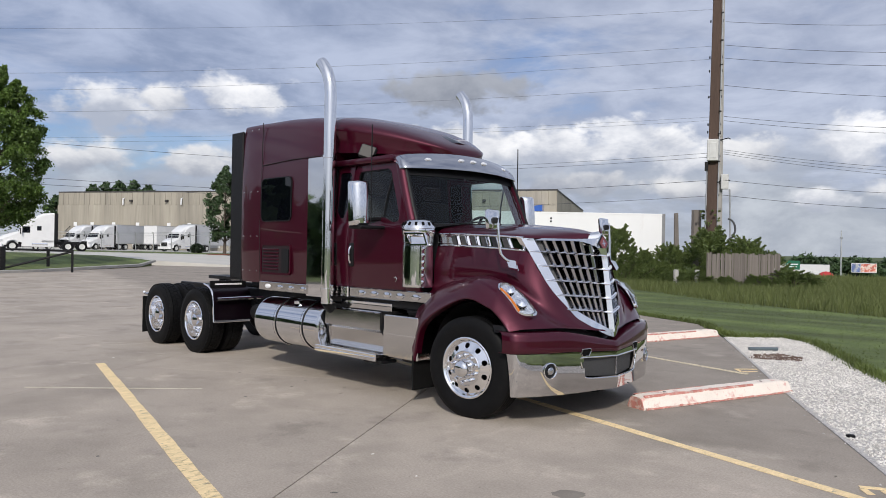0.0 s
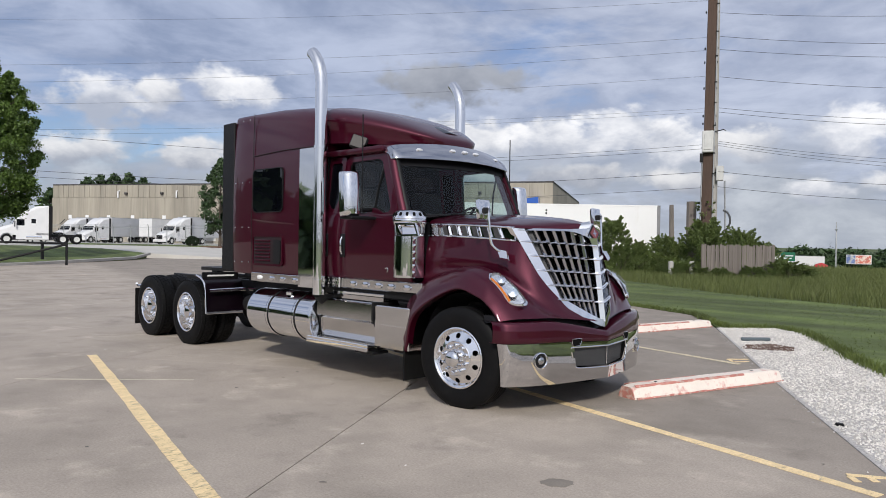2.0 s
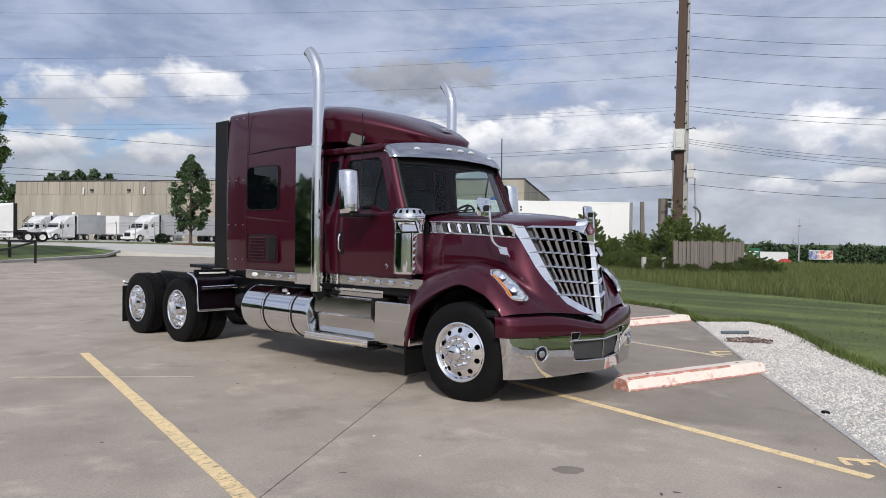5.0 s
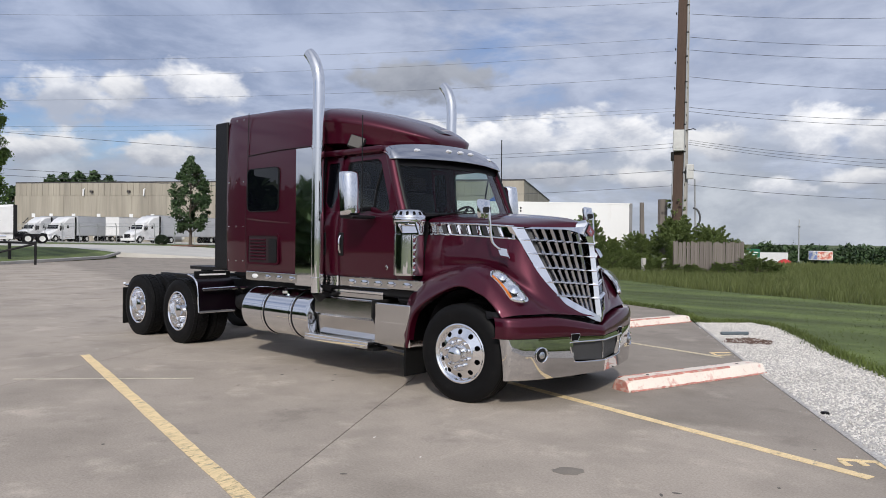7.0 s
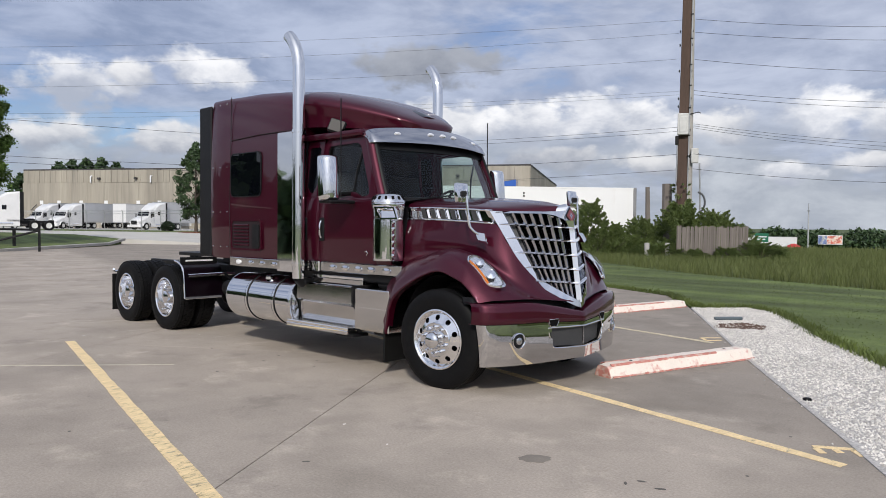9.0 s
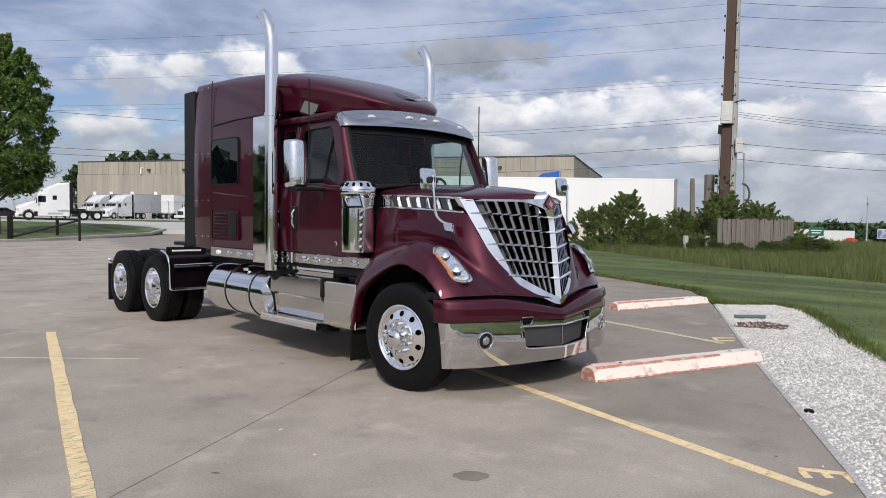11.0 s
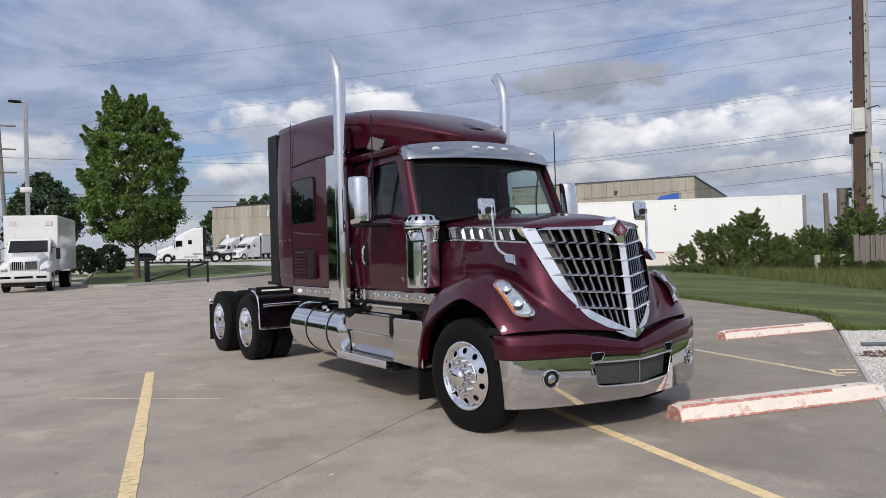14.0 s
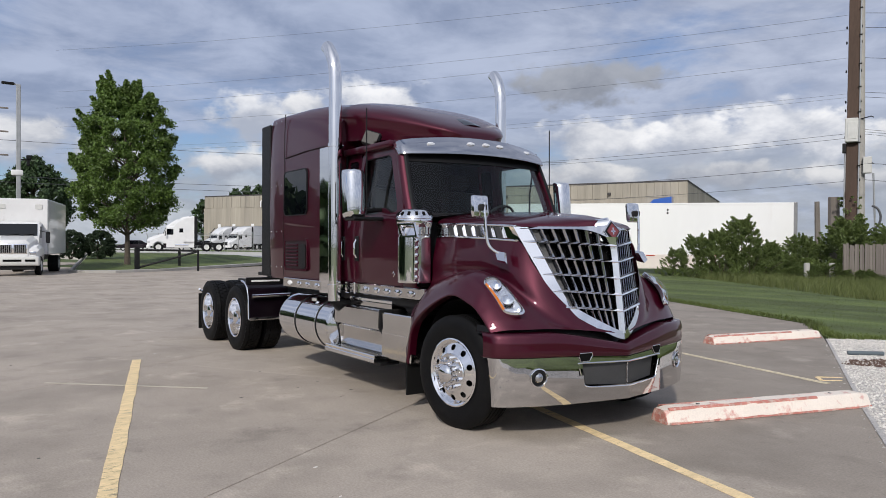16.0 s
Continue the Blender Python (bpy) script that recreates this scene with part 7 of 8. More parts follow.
def bumper():
    def top(y):
        return 0.895 - 0.125 * max(0.0, 1 - abs(y) / 0.72) ** 1.15
    def seam(y):
        return 0.695 - 0.03 * max(0.0, 1 - abs(y) / 0.6)
    def low(y):
        return 0.298
    up = B()
    rows = [bumper_row(lambda y: top(y) + 0.0, 0.20), bumper_row(top, 0.05), bumper_row(lambda y: top(y) - 0.012, 0.012), bumper_row(lambda y: top(y) - 0.06, -0.004), bumper_row(lambda y: (top(y) + seam(y)) / 2, -0.008), bumper_row(lambda y: seam(y) + 0.004, 0.0), bumper_row(lambda y: seam(y) + 0.002, 0.06)]
    skin(up, rows, 72, 30)
    bp = part("bumper", up, PAINT, truck, "maroon upper bumper shell", sharp=50)
    # chrome lower shell with openings
    n, m_ = 96, 20
    lo = bumper_row(low, 0.045, n)
    b = B()
    cut = []
    grid = []
    for j in range(m_ + 1):
        t = j / m_
        row = []
        a = (0.052 + 0.055 * t) / 0.121 / (len(BPF) - 1)      # the chrome ends slant forward towards the ground
        dense = bumper_row(lambda y: 0, 0.0, 3001)
        base = [dense[round(3000 * (a + (1 - 2 * a) * k / (n - 1)))] for k in range(n)]
        for (x, y, _) in base:
            z = seam(y) - 0.001 + (low(y) - seam(y)) * t
            bow = 0.002 + 0.030 * t - 0.040 * t * t
            row.append((x + bow, y, z))
        grid.append(row)
    vs = [[b.verts.new(p) for p in row] for row in grid]
    def open_at(y, z):
        if abs(y) < 0.50 - 0.35 * max(0.0, 0.56 - z) and 0.425 < z < 0.625:
            return True
        return False
    for j in range(m_):
        for i in range(n - 1):
            c = [(grid[j][i][k] + grid[j + 1][i + 1][k]) / 2 for k in range(3)]
            if not open_at(c[1], c[2]):
                b.faces.new((vs[j][i], vs[j][i + 1], vs[j + 1][i + 1], vs[j + 1][i]))
    ch = part("bumper_face", b, BUMPER_CHROME, bp, "mirror-chrome lower bumper", sharp=60)
    # intake: well coloured near-black for its inner shade, grey panels and chrome rim
    part("intake_well", box(B(), (0.62, -0.56, 0.40), (0.80, 0.56, 0.66)), HOLE_SHADE, bp)
    for s in (-1, 1):
        q = [(0.975, s * 0.006, 0.618), (0.880, s * 0.455, 0.630), (0.890, s * 0.41, 0.445), (0.975, s * 0.006, 0.420)]
        b = loft(B(), [q, [(x - 0.02, y, z) for x, y, z in q]])
        part("intake_panel", b, GREY_MESH, bp, "dark grey mesh intake panel")
        rim = [(1.0, 0.0, 0.624), (0.955, s * 0.27, 0.630), (0.912, s * 0.498, 0.634), (0.907, s * 0.51, 0.615), (0.914, s * 0.465, 0.475), (0.926, s * 0.42, 0.432), (0.967, s * 0.2, 0.418), (0.998, 0.0, 0.412)]
        part("intake_rim", tube(B(), cr(rim, 40), 0.008, 8), CHROME, bp)
        part("intake_divider", tube(B(), [(0.982, 0, 0.62), (0.98, 0, 0.42)], 0.006, 6), CHROME, bp)
        # tow opening
        def on_b(y, off):
            best = min(cr([(x, y2, 0) for x, y2 in BPF], 200), key=lambda p: abs(p[1] - y))
            return best[0] + off
        tow = [(-0.055, 0.03), (0.055, 0.03), (0.06, 0.0), (0.045, -0.032), (-0.03, -0.032), (-0.06, 0.01)]
        b = loft(B(), [[(on_b(s * 0.45 + s * u, 0.012), s * 0.45 + s * u, 0.685 + w) for u, w in tow], [(on_b(s * 0.45 + s * u * 0.9, -0.02), s * 0.45 + s * u * 0.9, 0.685 + w * 0.9) for u, w in tow]])
        tw = part("tow_opening", b, HOLE_SHADE, bp)
        part("tow_rim", tube(B(), [(on_b(s * 0.45 + s * u * 1.1, 0.010), s * 0.45 + s * u * 1.1, 0.685 + w * 1.12) for u, w in tow + tow[:1]], 0.003, 6), CHROME, tw)
        # fog lamp
        fx = on_b(s * 0.875, 0.0)
        mm = pose(fx + 0.004, s * 0.875, 0.50, 0, 90, 0)
        mm = pose(fx + 0.006, s * 0.875, 0.535, 0, 0, s * 18) @ pose(0, 0, 0, 0, 90, 0)
        def turned(prof):
            bb = lathe(B(), prof, (0, 0, 0), "z", 28)
            for v in bb.verts:
                v.co = mm @ v.co
            return bb
        fo = part("fog_lamp", turned([(0.072, 0.004), (0.078, 0.016), (0.070, 0.018), (0.060, 0.004)]), CHROME, bp, "round fog lamp in a chrome ring")
        part("bowl", turned([(0.062, 0.006), (0.055, 0.010), (0.040, 0.012)]), BLACK, fo)
        part("lamp_glass", turned([(0.036, 0.008), (0.034, 0.016), (0.018, 0.024), (0.001, 0.027)]), LAMP_BOWL, fo)
    part("under_bumper", box(B(), (0.30, -0.85, 0.45), (0.62, 0.85, 0.80), 0.03), BLACK, bp)
    part("bottom_pan", plate(B(), [(0.20, -1.0), (0.52, -1.05), (0.66, -0.95), (0.86, -0.5), (0.93, 0.0), (0.86, 0.5), (0.66, 0.95), (0.52, 1.05), (0.20, 1.0)], "z", 0.30, 0.32), BLACK, bp)
    part("gap_shadow", skin(B(), [bumper_row(lambda y: top(y) + 0.05, 0.17), bumper_row(lambda y: top(y) - 0.02, 0.14)], 50, 4), BLACK, bp)


for s in (-1, 1):
    hood_half(s)
    headlamp(s)
    hood_mirror(s)
grille()
bumper()

# ---- vehicles in the distance ----
GREY_POST = material("grey_post_paint", (0.22, 0.22, 0.225), 0.5, vary=0.1)


def small_wheel(t, x, y, r, w, label=""):
    s = -1 if y < 0 else 1
    o = part("wheel", lathe(B(), [(r * 0.58, 0.0), (r * 0.9, 0.0), (r, -0.03), (r, -w + 0.03), (r * 0.9, -w), (r * 0.58, -w)], (x, y, r), "y", 28, s), RUBBER, t)
    part("rim", lathe(B(), [(r * 0.58, -0.01), (r * 0.5, -0.03), (r * 0.2, -0.02), (0.001, 0.01)], (x, y, r), "y", 20, s), GREY_METAL, o)


def white_tractor(fairing=True):
    """A white conventional sleeper tractor; nose towards +x, the origin under its front bumper."""
    t = thing("white_tractor", "white sleeper semi tractor parked in a fenced yard", "truck", "parked tractors")
    def ring(x, hw, z0, z1, r=0.12):
        return [(x, -hw, z0), (x, -hw, z1 - r), (x, -hw + r, z1), (x, hw - r, z1), (x, hw, z1 - r), (x, hw, z0)]
    part("hood", loft(B(), [ring(-0.05, 0.75, 0.6, 1.35, 0.3), ring(-0.3, 0.95, 0.6, 1.55, 0.35), ring(-1.2, 1.0, 0.6, 1.85, 0.3), ring(-1.7, 1.05, 0.7, 2.0, 0.2)]), WHITE_PAINT, t)
    part("bumper", box(B(), (-0.35, -1.2, 0.35), (0.02, 1.2, 0.72), 0.08, seg=2), WHITE_PAINT, t)
    part("grille", box(B(), (-0.06, -0.55, 0.75), (0.0, 0.55, 1.3), 0.04), FRAME_BLACK, t)
    for s in (-1, 1):
        part("headlamp", box(B(), (-0.35, s * 0.85 - 0.15, 0.95), (-0.08, s * 0.85 + 0.15, 1.2), 0.05), LAMP_WHITE, t)
        part("fender", skin(B(), [[(-1.2 + 0.62 * math.cos(a), s * y, 0.5 + 0.62 * math.sin(a)) for a in (0.1, 0.8, 1.57, 2.3, 3.0)] for y in (1.22, 1.0)], 12, 3), WHITE_PAINT, t)
        part("mirror", box(B(), (-1.95, s * 1.42 - 0.08, 1.7), (-1.85, s * 1.42 + 0.08, 2.3), 0.03), BLACK, t)
        part("side_window", box(B(), (-2.75, s * 1.12 - 0.012, 1.85), (-2.05, s * 1.12 + 0.012, 2.5), 0.01), DARK_GLASS, t)
        part("sleeper_window", box(B(), (-3.75, s * 1.215 - 0.012, 2.1), (-3.35, s * 1.215 + 0.012, 2.55), 0.01), DARK_GLASS, t)
        part("tank", tube(B(), [(-4.3, s * 0.95, 0.7), (-2.9, s * 0.95, 0.7)], 0.3, 16), ALLOY, t)
        part("side_skirt", box(B(), (-4.9, s * 1.2 - 0.02, 0.45), (-2.0, s * 1.2 + 0.02, 1.1), 0.01), WHITE_PAINT, t)
    part("cab", loft(B(), [ring(-1.7, 1.08, 0.9, 2.0), ring(-1.95, 1.1, 0.9, 2.55), ring(-2.1, 1.12, 0.9, 2.75), ring(-2.9, 1.13, 0.9, 2.85)]), WHITE_PAINT, t)
    part("windscreen", loft(B(), [[(-1.715, -0.98, 1.98), (-1.715, 0.98, 1.98), (-1.99, 0.98, 2.56), (-1.99, -0.98, 2.56)], [(-1.665, -0.98, 2.0), (-1.665, 0.98, 2.0), (-1.935, 0.98, 2.58), (-1.935, -0.98, 2.58)]]), DARK_GLASS, t)
    part("sleeper", loft(B(), [ring(-2.75, 1.15, 0.9, 2.95, 0.3), ring(-3.1, 1.2, 0.9, 3.45, 0.3), ring(-3.8, 1.22, 0.9, 3.85, 0.25), ring(-4.9, 1.22, 0.9, 3.95, 0.15)]), WHITE_PAINT, t)
    part("roof_fairing", loft(B(), [ring(-2.0, 0.8, 2.6, 2.8, 0.1), ring(-2.6, 1.0, 2.6, 3.25, 0.25), ring(-3.2, 1.1, 2.6, 3.6, 0.25)]), WHITE_PAINT, t)
    for s in (-1, 1):
        part("gap_fairing", box(B(), (-5.25, s * 1.2 - 0.02, 0.95), (-4.9, s * 1.2 + 0.02, 3.9), 0.01), BLACK, t)
    part("chassis", box(B(), (-8.0, -0.45, 0.7), (-0.4, 0.45, 1.0), 0.01), FRAME_BLACK, t)
    for x in (-1.2, -6.2, -7.5):
        for s in (-1, 1):
            small_wheel(t, x, s * 1.2, 0.5, 0.3 if x > -2 else 0.6)
    return t


def trailer(side_mat, label, length=16.0, skirt=False):
    """A box trailer along -x from its front wall, the origin on the ground under it."""
    t = thing("box_trailer", label, "trailer", "box trailers")
    part("box", box(B(), (-length, -1.29, 1.05), (0, 1.29, 4.08), 0.03), side_mat, t)
    part("top_rail", box(B(), (-length, -1.30, 4.0), (0.01, 1.30, 4.095), 0.01), GALV if side_mat is not TRAILER_WHITE else TRAILER_WHITE, t)
    part("bottom_rail", box(B(), (-length, -1.305, 0.98), (0.01, 1.305, 1.12), 0.01), GALV if not skirt else SKIRT, t)
    part("rear_frame", box(B(), (-length - 0.05, -1.305, 0.98), (-length + 0.16, 1.305, 4.1), 0.02), GREY_POST, t)
    for s in (-1, 1):
        for x in (-length + 1.5, -length + 2.8):
            small_wheel(t, x, s * 1.25, 0.5, 0.55)
        part("landing_leg", box(B(), (-2.6, s * 0.8 - 0.06, 0.02), (-2.48, s * 0.8 + 0.06, 1.0)), FRAME_BLACK, t)
        if skirt:
            part("side_skirt", box(B(), (-length + 4.2, s * 1.27 - 0.02, 0.30), (-3.2, s * 1.27 + 0.02, 0.98), 0.01), SKIRT, t)
            for k in range(9):
                x = -1.2 - k * 1.7
                part("reflector", box(B(), (x - 0.5, s * 1.308 - 0.004, 1.03), (x, s * 1.308 + 0.004, 1.085)), REFLECTOR, t)
    part("underride_bar", box(B(), (-length, -1.2, 0.5), (-length + 0.1, 1.2, 0.62), 0.01), FRAME_BLACK, t)
    return t


# the long white trailer behind the shrubs
big = trailer(TRAILER_WHITE, "long clean white box trailer with side skirt", 16.2, True)
heading = math.degrees(math.atan2(24.9 - 35.4, -27.9 + 17.9))
big.matrix_basis = pose(-17.9 + 16.2 * math.cos(radians(heading)), 35.4 + 16.2 * math.sin(radians(heading)), 0, 0, 0, heading)
b = B()
for z in (3.52, 3.70):
    lathe(b, [(0.06, 0.0), (0.05, 0.015), (0.001, 0.02)], (-9.2, 1.29, z), "y", 12)
part("vent", b, FRAME_BLACK, big)

ta = white_tractor()
DOCK = -59.8
ta.matrix_basis = pose(-78.6, 13.2, 0.8, 0, 0, -104)
for x, y, a in ((-119.5, 31.4, DOCK - 6), (-113.7, 33.0, DOCK - 4), (-95.8, 37.8, DOCK - 8)):
    copy_thing(ta, pose(x, y, 0.7, 0, 0, a))
tg = trailer(TRAILER_GREY, "grey box trailer backed up to a warehouse dock", 14.5)
c, s_ = math.cos(radians(DOCK - 4)), math.sin(radians(DOCK - 4))
tg.matrix_basis = pose(-113.7 - 5.4 * c, 33.0 - 5.4 * s_, 0.7, 0, 0, DOCK - 4)
copy_thing(tg, pose(-95.8 - 5.4 * c, 37.8 - 5.4 * s_, 0.7, 0, 0, DOCK - 8))
copy_thing(tg, pose(-119.5 - 5.4 * c, 31.4 - 5.4 * s_, 0.7, 0, 0, DOCK - 6))
tw = trailer(WHITE_PAINT, "white box trailer backed up to a warehouse dock", 14.5)
tw.matrix_basis = pose(-113.2, 43.1, 0.7, 0, 0, DOCK - 3)


def box_truck():
    """A white delivery truck, nose towards +x, the origin under its bumper."""
    t = thing("box_truck", "white delivery box truck parked by a kerb", "truck")
    def ring(x, hw, z0, z1, r=0.1):
        return [(x, -hw, z0), (x, -hw, z1 - r), (x, -hw + r, z1), (x, hw - r, z1), (x, hw, z1 - r), (x, hw, z0)]
    bx = part("cargo_box", box(B(), (-8.4, -1.28, 1.05), (-2.05, 1.28, 4.0), 0.04), WHITE_PAINT, t, "white aluminium cargo box")
    part("corner_trim", box(B(), (-2.12, 1.25, 1.05), (-2.03, 1.295, 4.0), 0.01), GALV, bx)
    for y in (-0.85, 0.85):
        part("vent", box(B(), (-2.05, y - 0.17, 3.45), (-2.02, y + 0.17, 3.7), 0.01), GREY_METAL, bx)
    part("cab", loft(B(), [ring(-1.15, 0.98, 0.8, 2.0), ring(-1.3, 1.0, 0.8, 2.2), ring(-1.58, 1.0, 0.8, 2.68), ring(-2.0, 1.0, 0.8, 2.78)]), WHITE_PAINT, t)
    w = part("windscreen", loft(B(), [[(-1.22, -0.9, 2.03), (-1.22, 0.9, 2.03), (-1.58, 0.86, 2.64), (-1.58, -0.86, 2.64)], [(-1.145, -0.9, 2.04), (-1.145, 0.9, 2.04), (-1.505, 0.86, 2.65), (-1.505, -0.86, 2.65)]]), DARK_GLASS, t)
    part("wiper", tube(B(), [(-1.12, -0.5, 2.05), (-1.17, 0.1, 2.14)], 0.018, 6), BLACK, w)
    part("wiper", tube(B(), [(-1.12, 0.15, 2.05), (-1.17, 0.75, 2.14)], 0.018, 6), BLACK, w)
    h = part("hood", loft(B(), [ring(-0.10, 0.66, 0.9, 1.66, 0.16), ring(-0.22, 0.74, 0.9, 1.80, 0.18), ring(-0.7, 0.80, 0.9, 1.93, 0.2), ring(-1.25, 0.92, 0.9, 2.03, 0.16)]), WHITE_PAINT, t)
    g = part("grille", box(B(), (-0.14, -0.64, 1.10), (-0.07, 0.64, 1.62), 0.06, seg=2), ALLOY, h, "chrome grille of two dark halves")
    for s in (-1, 1):
        part("grille_mesh", box(B(), (-0.08, min(s * 0.05, s * 0.58), 1.16), (-0.062, max(s * 0.05, s * 0.58), 1.56), 0.03), HOLE_SHADE, g)
        for k in range(6):
            y = s * (0.10 + k * 0.088)
            part("grille_bar", box(B(), (-0.064, y - 0.012, 1.17), (-0.052, y + 0.012, 1.55), 0.004), GALV, g)
    bp = part("bumper", box(B(), (-0.4, -1.2, 0.50), (0.06, 1.2, 0.98), 0.09, seg=3), GREY_METAL, t, "grey steel bumper with three slots")
    for y, wd in ((-0.80, 0.24), (0, 0.42), (0.80, 0.24)):
        part("bumper_slot", box(B(), (0.04, y - wd, 0.70), (0.065, y + wd, 0.83), 0.02), HOLE_SHADE, bp)
    part("underside", box(B(), (-0.6, -0.95, 0.30), (-0.1, 0.95, 0.52), 0.02), FRAME_BLACK, t)
    for s in (-1, 1):
        part("fender", loft(B(), [[(x, s * 0.62, z0), (x, s * (y1 - 0.02), z0), (x, s * y1, z1 - 0.14), (x, s * (y1 - 0.14), z1), (x, s * 0.62, z1 + 0.04)] for x, y1, z0, z1 in ((-0.16, 1.02, 0.98, 1.30), (-0.30, 1.14, 0.95, 1.44), (-0.65, 1.19, 1.0, 1.55), (-1.1, 1.20, 1.05, 1.58), (-1.6, 1.19, 1.0, 1.46), (-1.9, 1.12, 0.7, 1.15))]), WHITE_PAINT, t)
        part("headlamp", box(B(), (-0.30, s * 0.88 - 0.17, 1.04), (-0.135, s * 0.88 + 0.15, 1.24), 0.05, seg=2), LAMP_BOWL, t, "clear headlamp")
        part("side_window", box(B(), (-1.92, s * 1.0 - 0.012, 1.92), (-1.50, s * 1.0 + 0.012, 2.52), 0.02), DARK_GLASS, t)
        m = part("mirror", box(B(), (-1.35, s * 1.38 - 0.1, 1.65), (-1.27, s * 1.38 + 0.1, 2.25), 0.03), BLACK, t)
        part("arm", tube(B(), [(-1.3, s * 1.38, 2.2), (-1.35, s * 1.0, 2.3)], 0.02, 6), BLACK, m)
        small_wheel(t, -1.05, s * 1.14, 0.48, 0.28)
        small_wheel(t, -6.4, s * 1.2, 0.48, 0.55)
        part("frame_rail", box(B(), (-8.2, s * 0.4 - 0.05, 0.7), (-0.5, s * 0.4 + 0.05, 1.0), 0.01), FRAME_BLACK, t)
    return t


box_truck().matrix_basis = pose(-36.7, -2.2, 0, 0, 0, -14.4)


def parked_car(mat, label):
    t = thing("parked_car", label, "car", "parked cars")
    prof = [(0, 0.35), (0.05, 0.7), (0.9, 0.85), (1.6, 1.4), (3.0, 1.42), (3.8, 0.95), (4.4, 0.9), (4.45, 0.4)]
    part("body", plate(B(), [(-x, z) for x, z in prof], "y", -0.85, 0.85), mat, t)
    part("side_glass", plate(B(), [(-1.2, 0.9), (-1.7, 1.34), (-2.95, 1.36), (-3.5, 0.95)], "y", -0.86, 0.86), DARK_GLASS, t)
    for x in (-0.85, -3.55):
        for s in (-1, 1):
            small_wheel(t, x, s * 0.87, 0.32, 0.2)
    return t


car = parked_car(PAINT_DARK, "dark parked car in a far yard")
car.matrix_basis = pose(-98, 13.5, 0.72, 0, 0, -100)
copy_thing(car, pose(-99, 18.5, 0.72, 0, 0, -102))
copy_thing(car, pose(-103, 24.0, 0.74, 0, 0, -100))


# ---- warehouse ----
def warehouse():
    t = thing("warehouse", "long tan precast concrete warehouse with dark roof edge", "building")
    L, D, H = 99.5, 60.0, 12.0
    part("wall", box(B(), (0, 0, 0), (L, 0.3, H - 0.25)), BUILDING, t)
    part("end_wall", box(B(), (0, 0.3, 0), (0.3, D, H - 0.25)), BUILDING, t)
    part("far_end_wall", box(B(), (L - 0.3, 0.3, 0), (L, D, H - 0.25)), BUILDING, t)
    part("rear_wall", box(B(), (0.3, D - 0.3, 0), (L - 0.3, D, H - 0.25)), BUILDING, t)
    part("roof", box(B(), (0.3, 0.3, H - 0.9), (L - 0.3, D - 0.3, H - 0.7)), ROOF_EDGE, t)
    part("roof_edge", box(B(), (-0.08, -0.08, H - 0.25), (L + 0.08, D + 0.08, H), 0.02), ROOF_EDGE, t)
    me = me2 = None
    for k in range(27):
        x = 0.1 + k * 3.69
        m = pose(x, 0, 0)
        if me is None:
            o = part("wall_panel", box(B(), (0, -0.12, 0.1), (3.665, 0.0, 9.3), 0.008), BUILDING, t)
            me = o.data
        else:
            o = shared("wall_panel", me, t)
        o.matrix_basis = m
    for k in range(80):
        m = pose(0.15 + k * 1.243, 0, 0)
        if me2 is None:
            o = part("parapet_rib", box(B(), (0, -0.125, 9.33), (1.19, 0.0, 11.74), 0.02), BUILDING, t)
            me2 = o.data
        else:
            o = shared("parapet_rib", me2, t)
        o.matrix_basis = m
    for k, x in enumerate((64, 69, 73.5, 80.5, 86, 91, 95)):
        part("dock_plate", box(B(), (x, -0.17, 5.15), (x + 0.75, -0.12, 5.9)), DECAL_WHITE, t)
        c = part("dock_canopy", box(B(), (x - 1.6, -1.4, 3.95), (x + 1.8, -0.12, 4.1), 0.02), ROOF_EDGE, t)
        for q in (-1.5, 1.6):
            part("strut", tube(B(), [(x + q, -1.35, 4.05), (x + q, -0.12, 5.1)], 0.07, 6), ROOF_EDGE, c)
        part("dock_door", box(B(), (x - 1.3, -0.16, 1.2), (x + 1.5, -0.12, 3.9)), GREY_METAL, t)
    for x in (12, 30, 62, 74, 82):
        w = part("wall_lamp", box(B(), (x, -0.7, 9.9), (x + 0.5, -0.12, 10.3), 0.05), ROOF_EDGE, t)
    for x in (58, 71, 84):
        part("drain_pipe", tube(B(), [(x, -0.1, 10.6), (x, -0.45, 10.5), (x, -0.5, 9.3)], 0.14, 8), DECAL_WHITE, t)
    a = part("blue_canopy", loft(B(), [[(x, -y, z) for x, z in ((2.1, 8.2), (6.2, 7.3), (6.2, 7.7), (4.8, 8.9), (2.1, 9.3))] for y in (0.12, 2.4)]), BLUE_PAINT, t, "curved blue canopy on the warehouse wall")
    part("canopy_opening", box(B(), (2.3, -2.44, 7.4), (3.9, -2.38, 8.25), 0.05), DARK_GLASS, a)
    return t


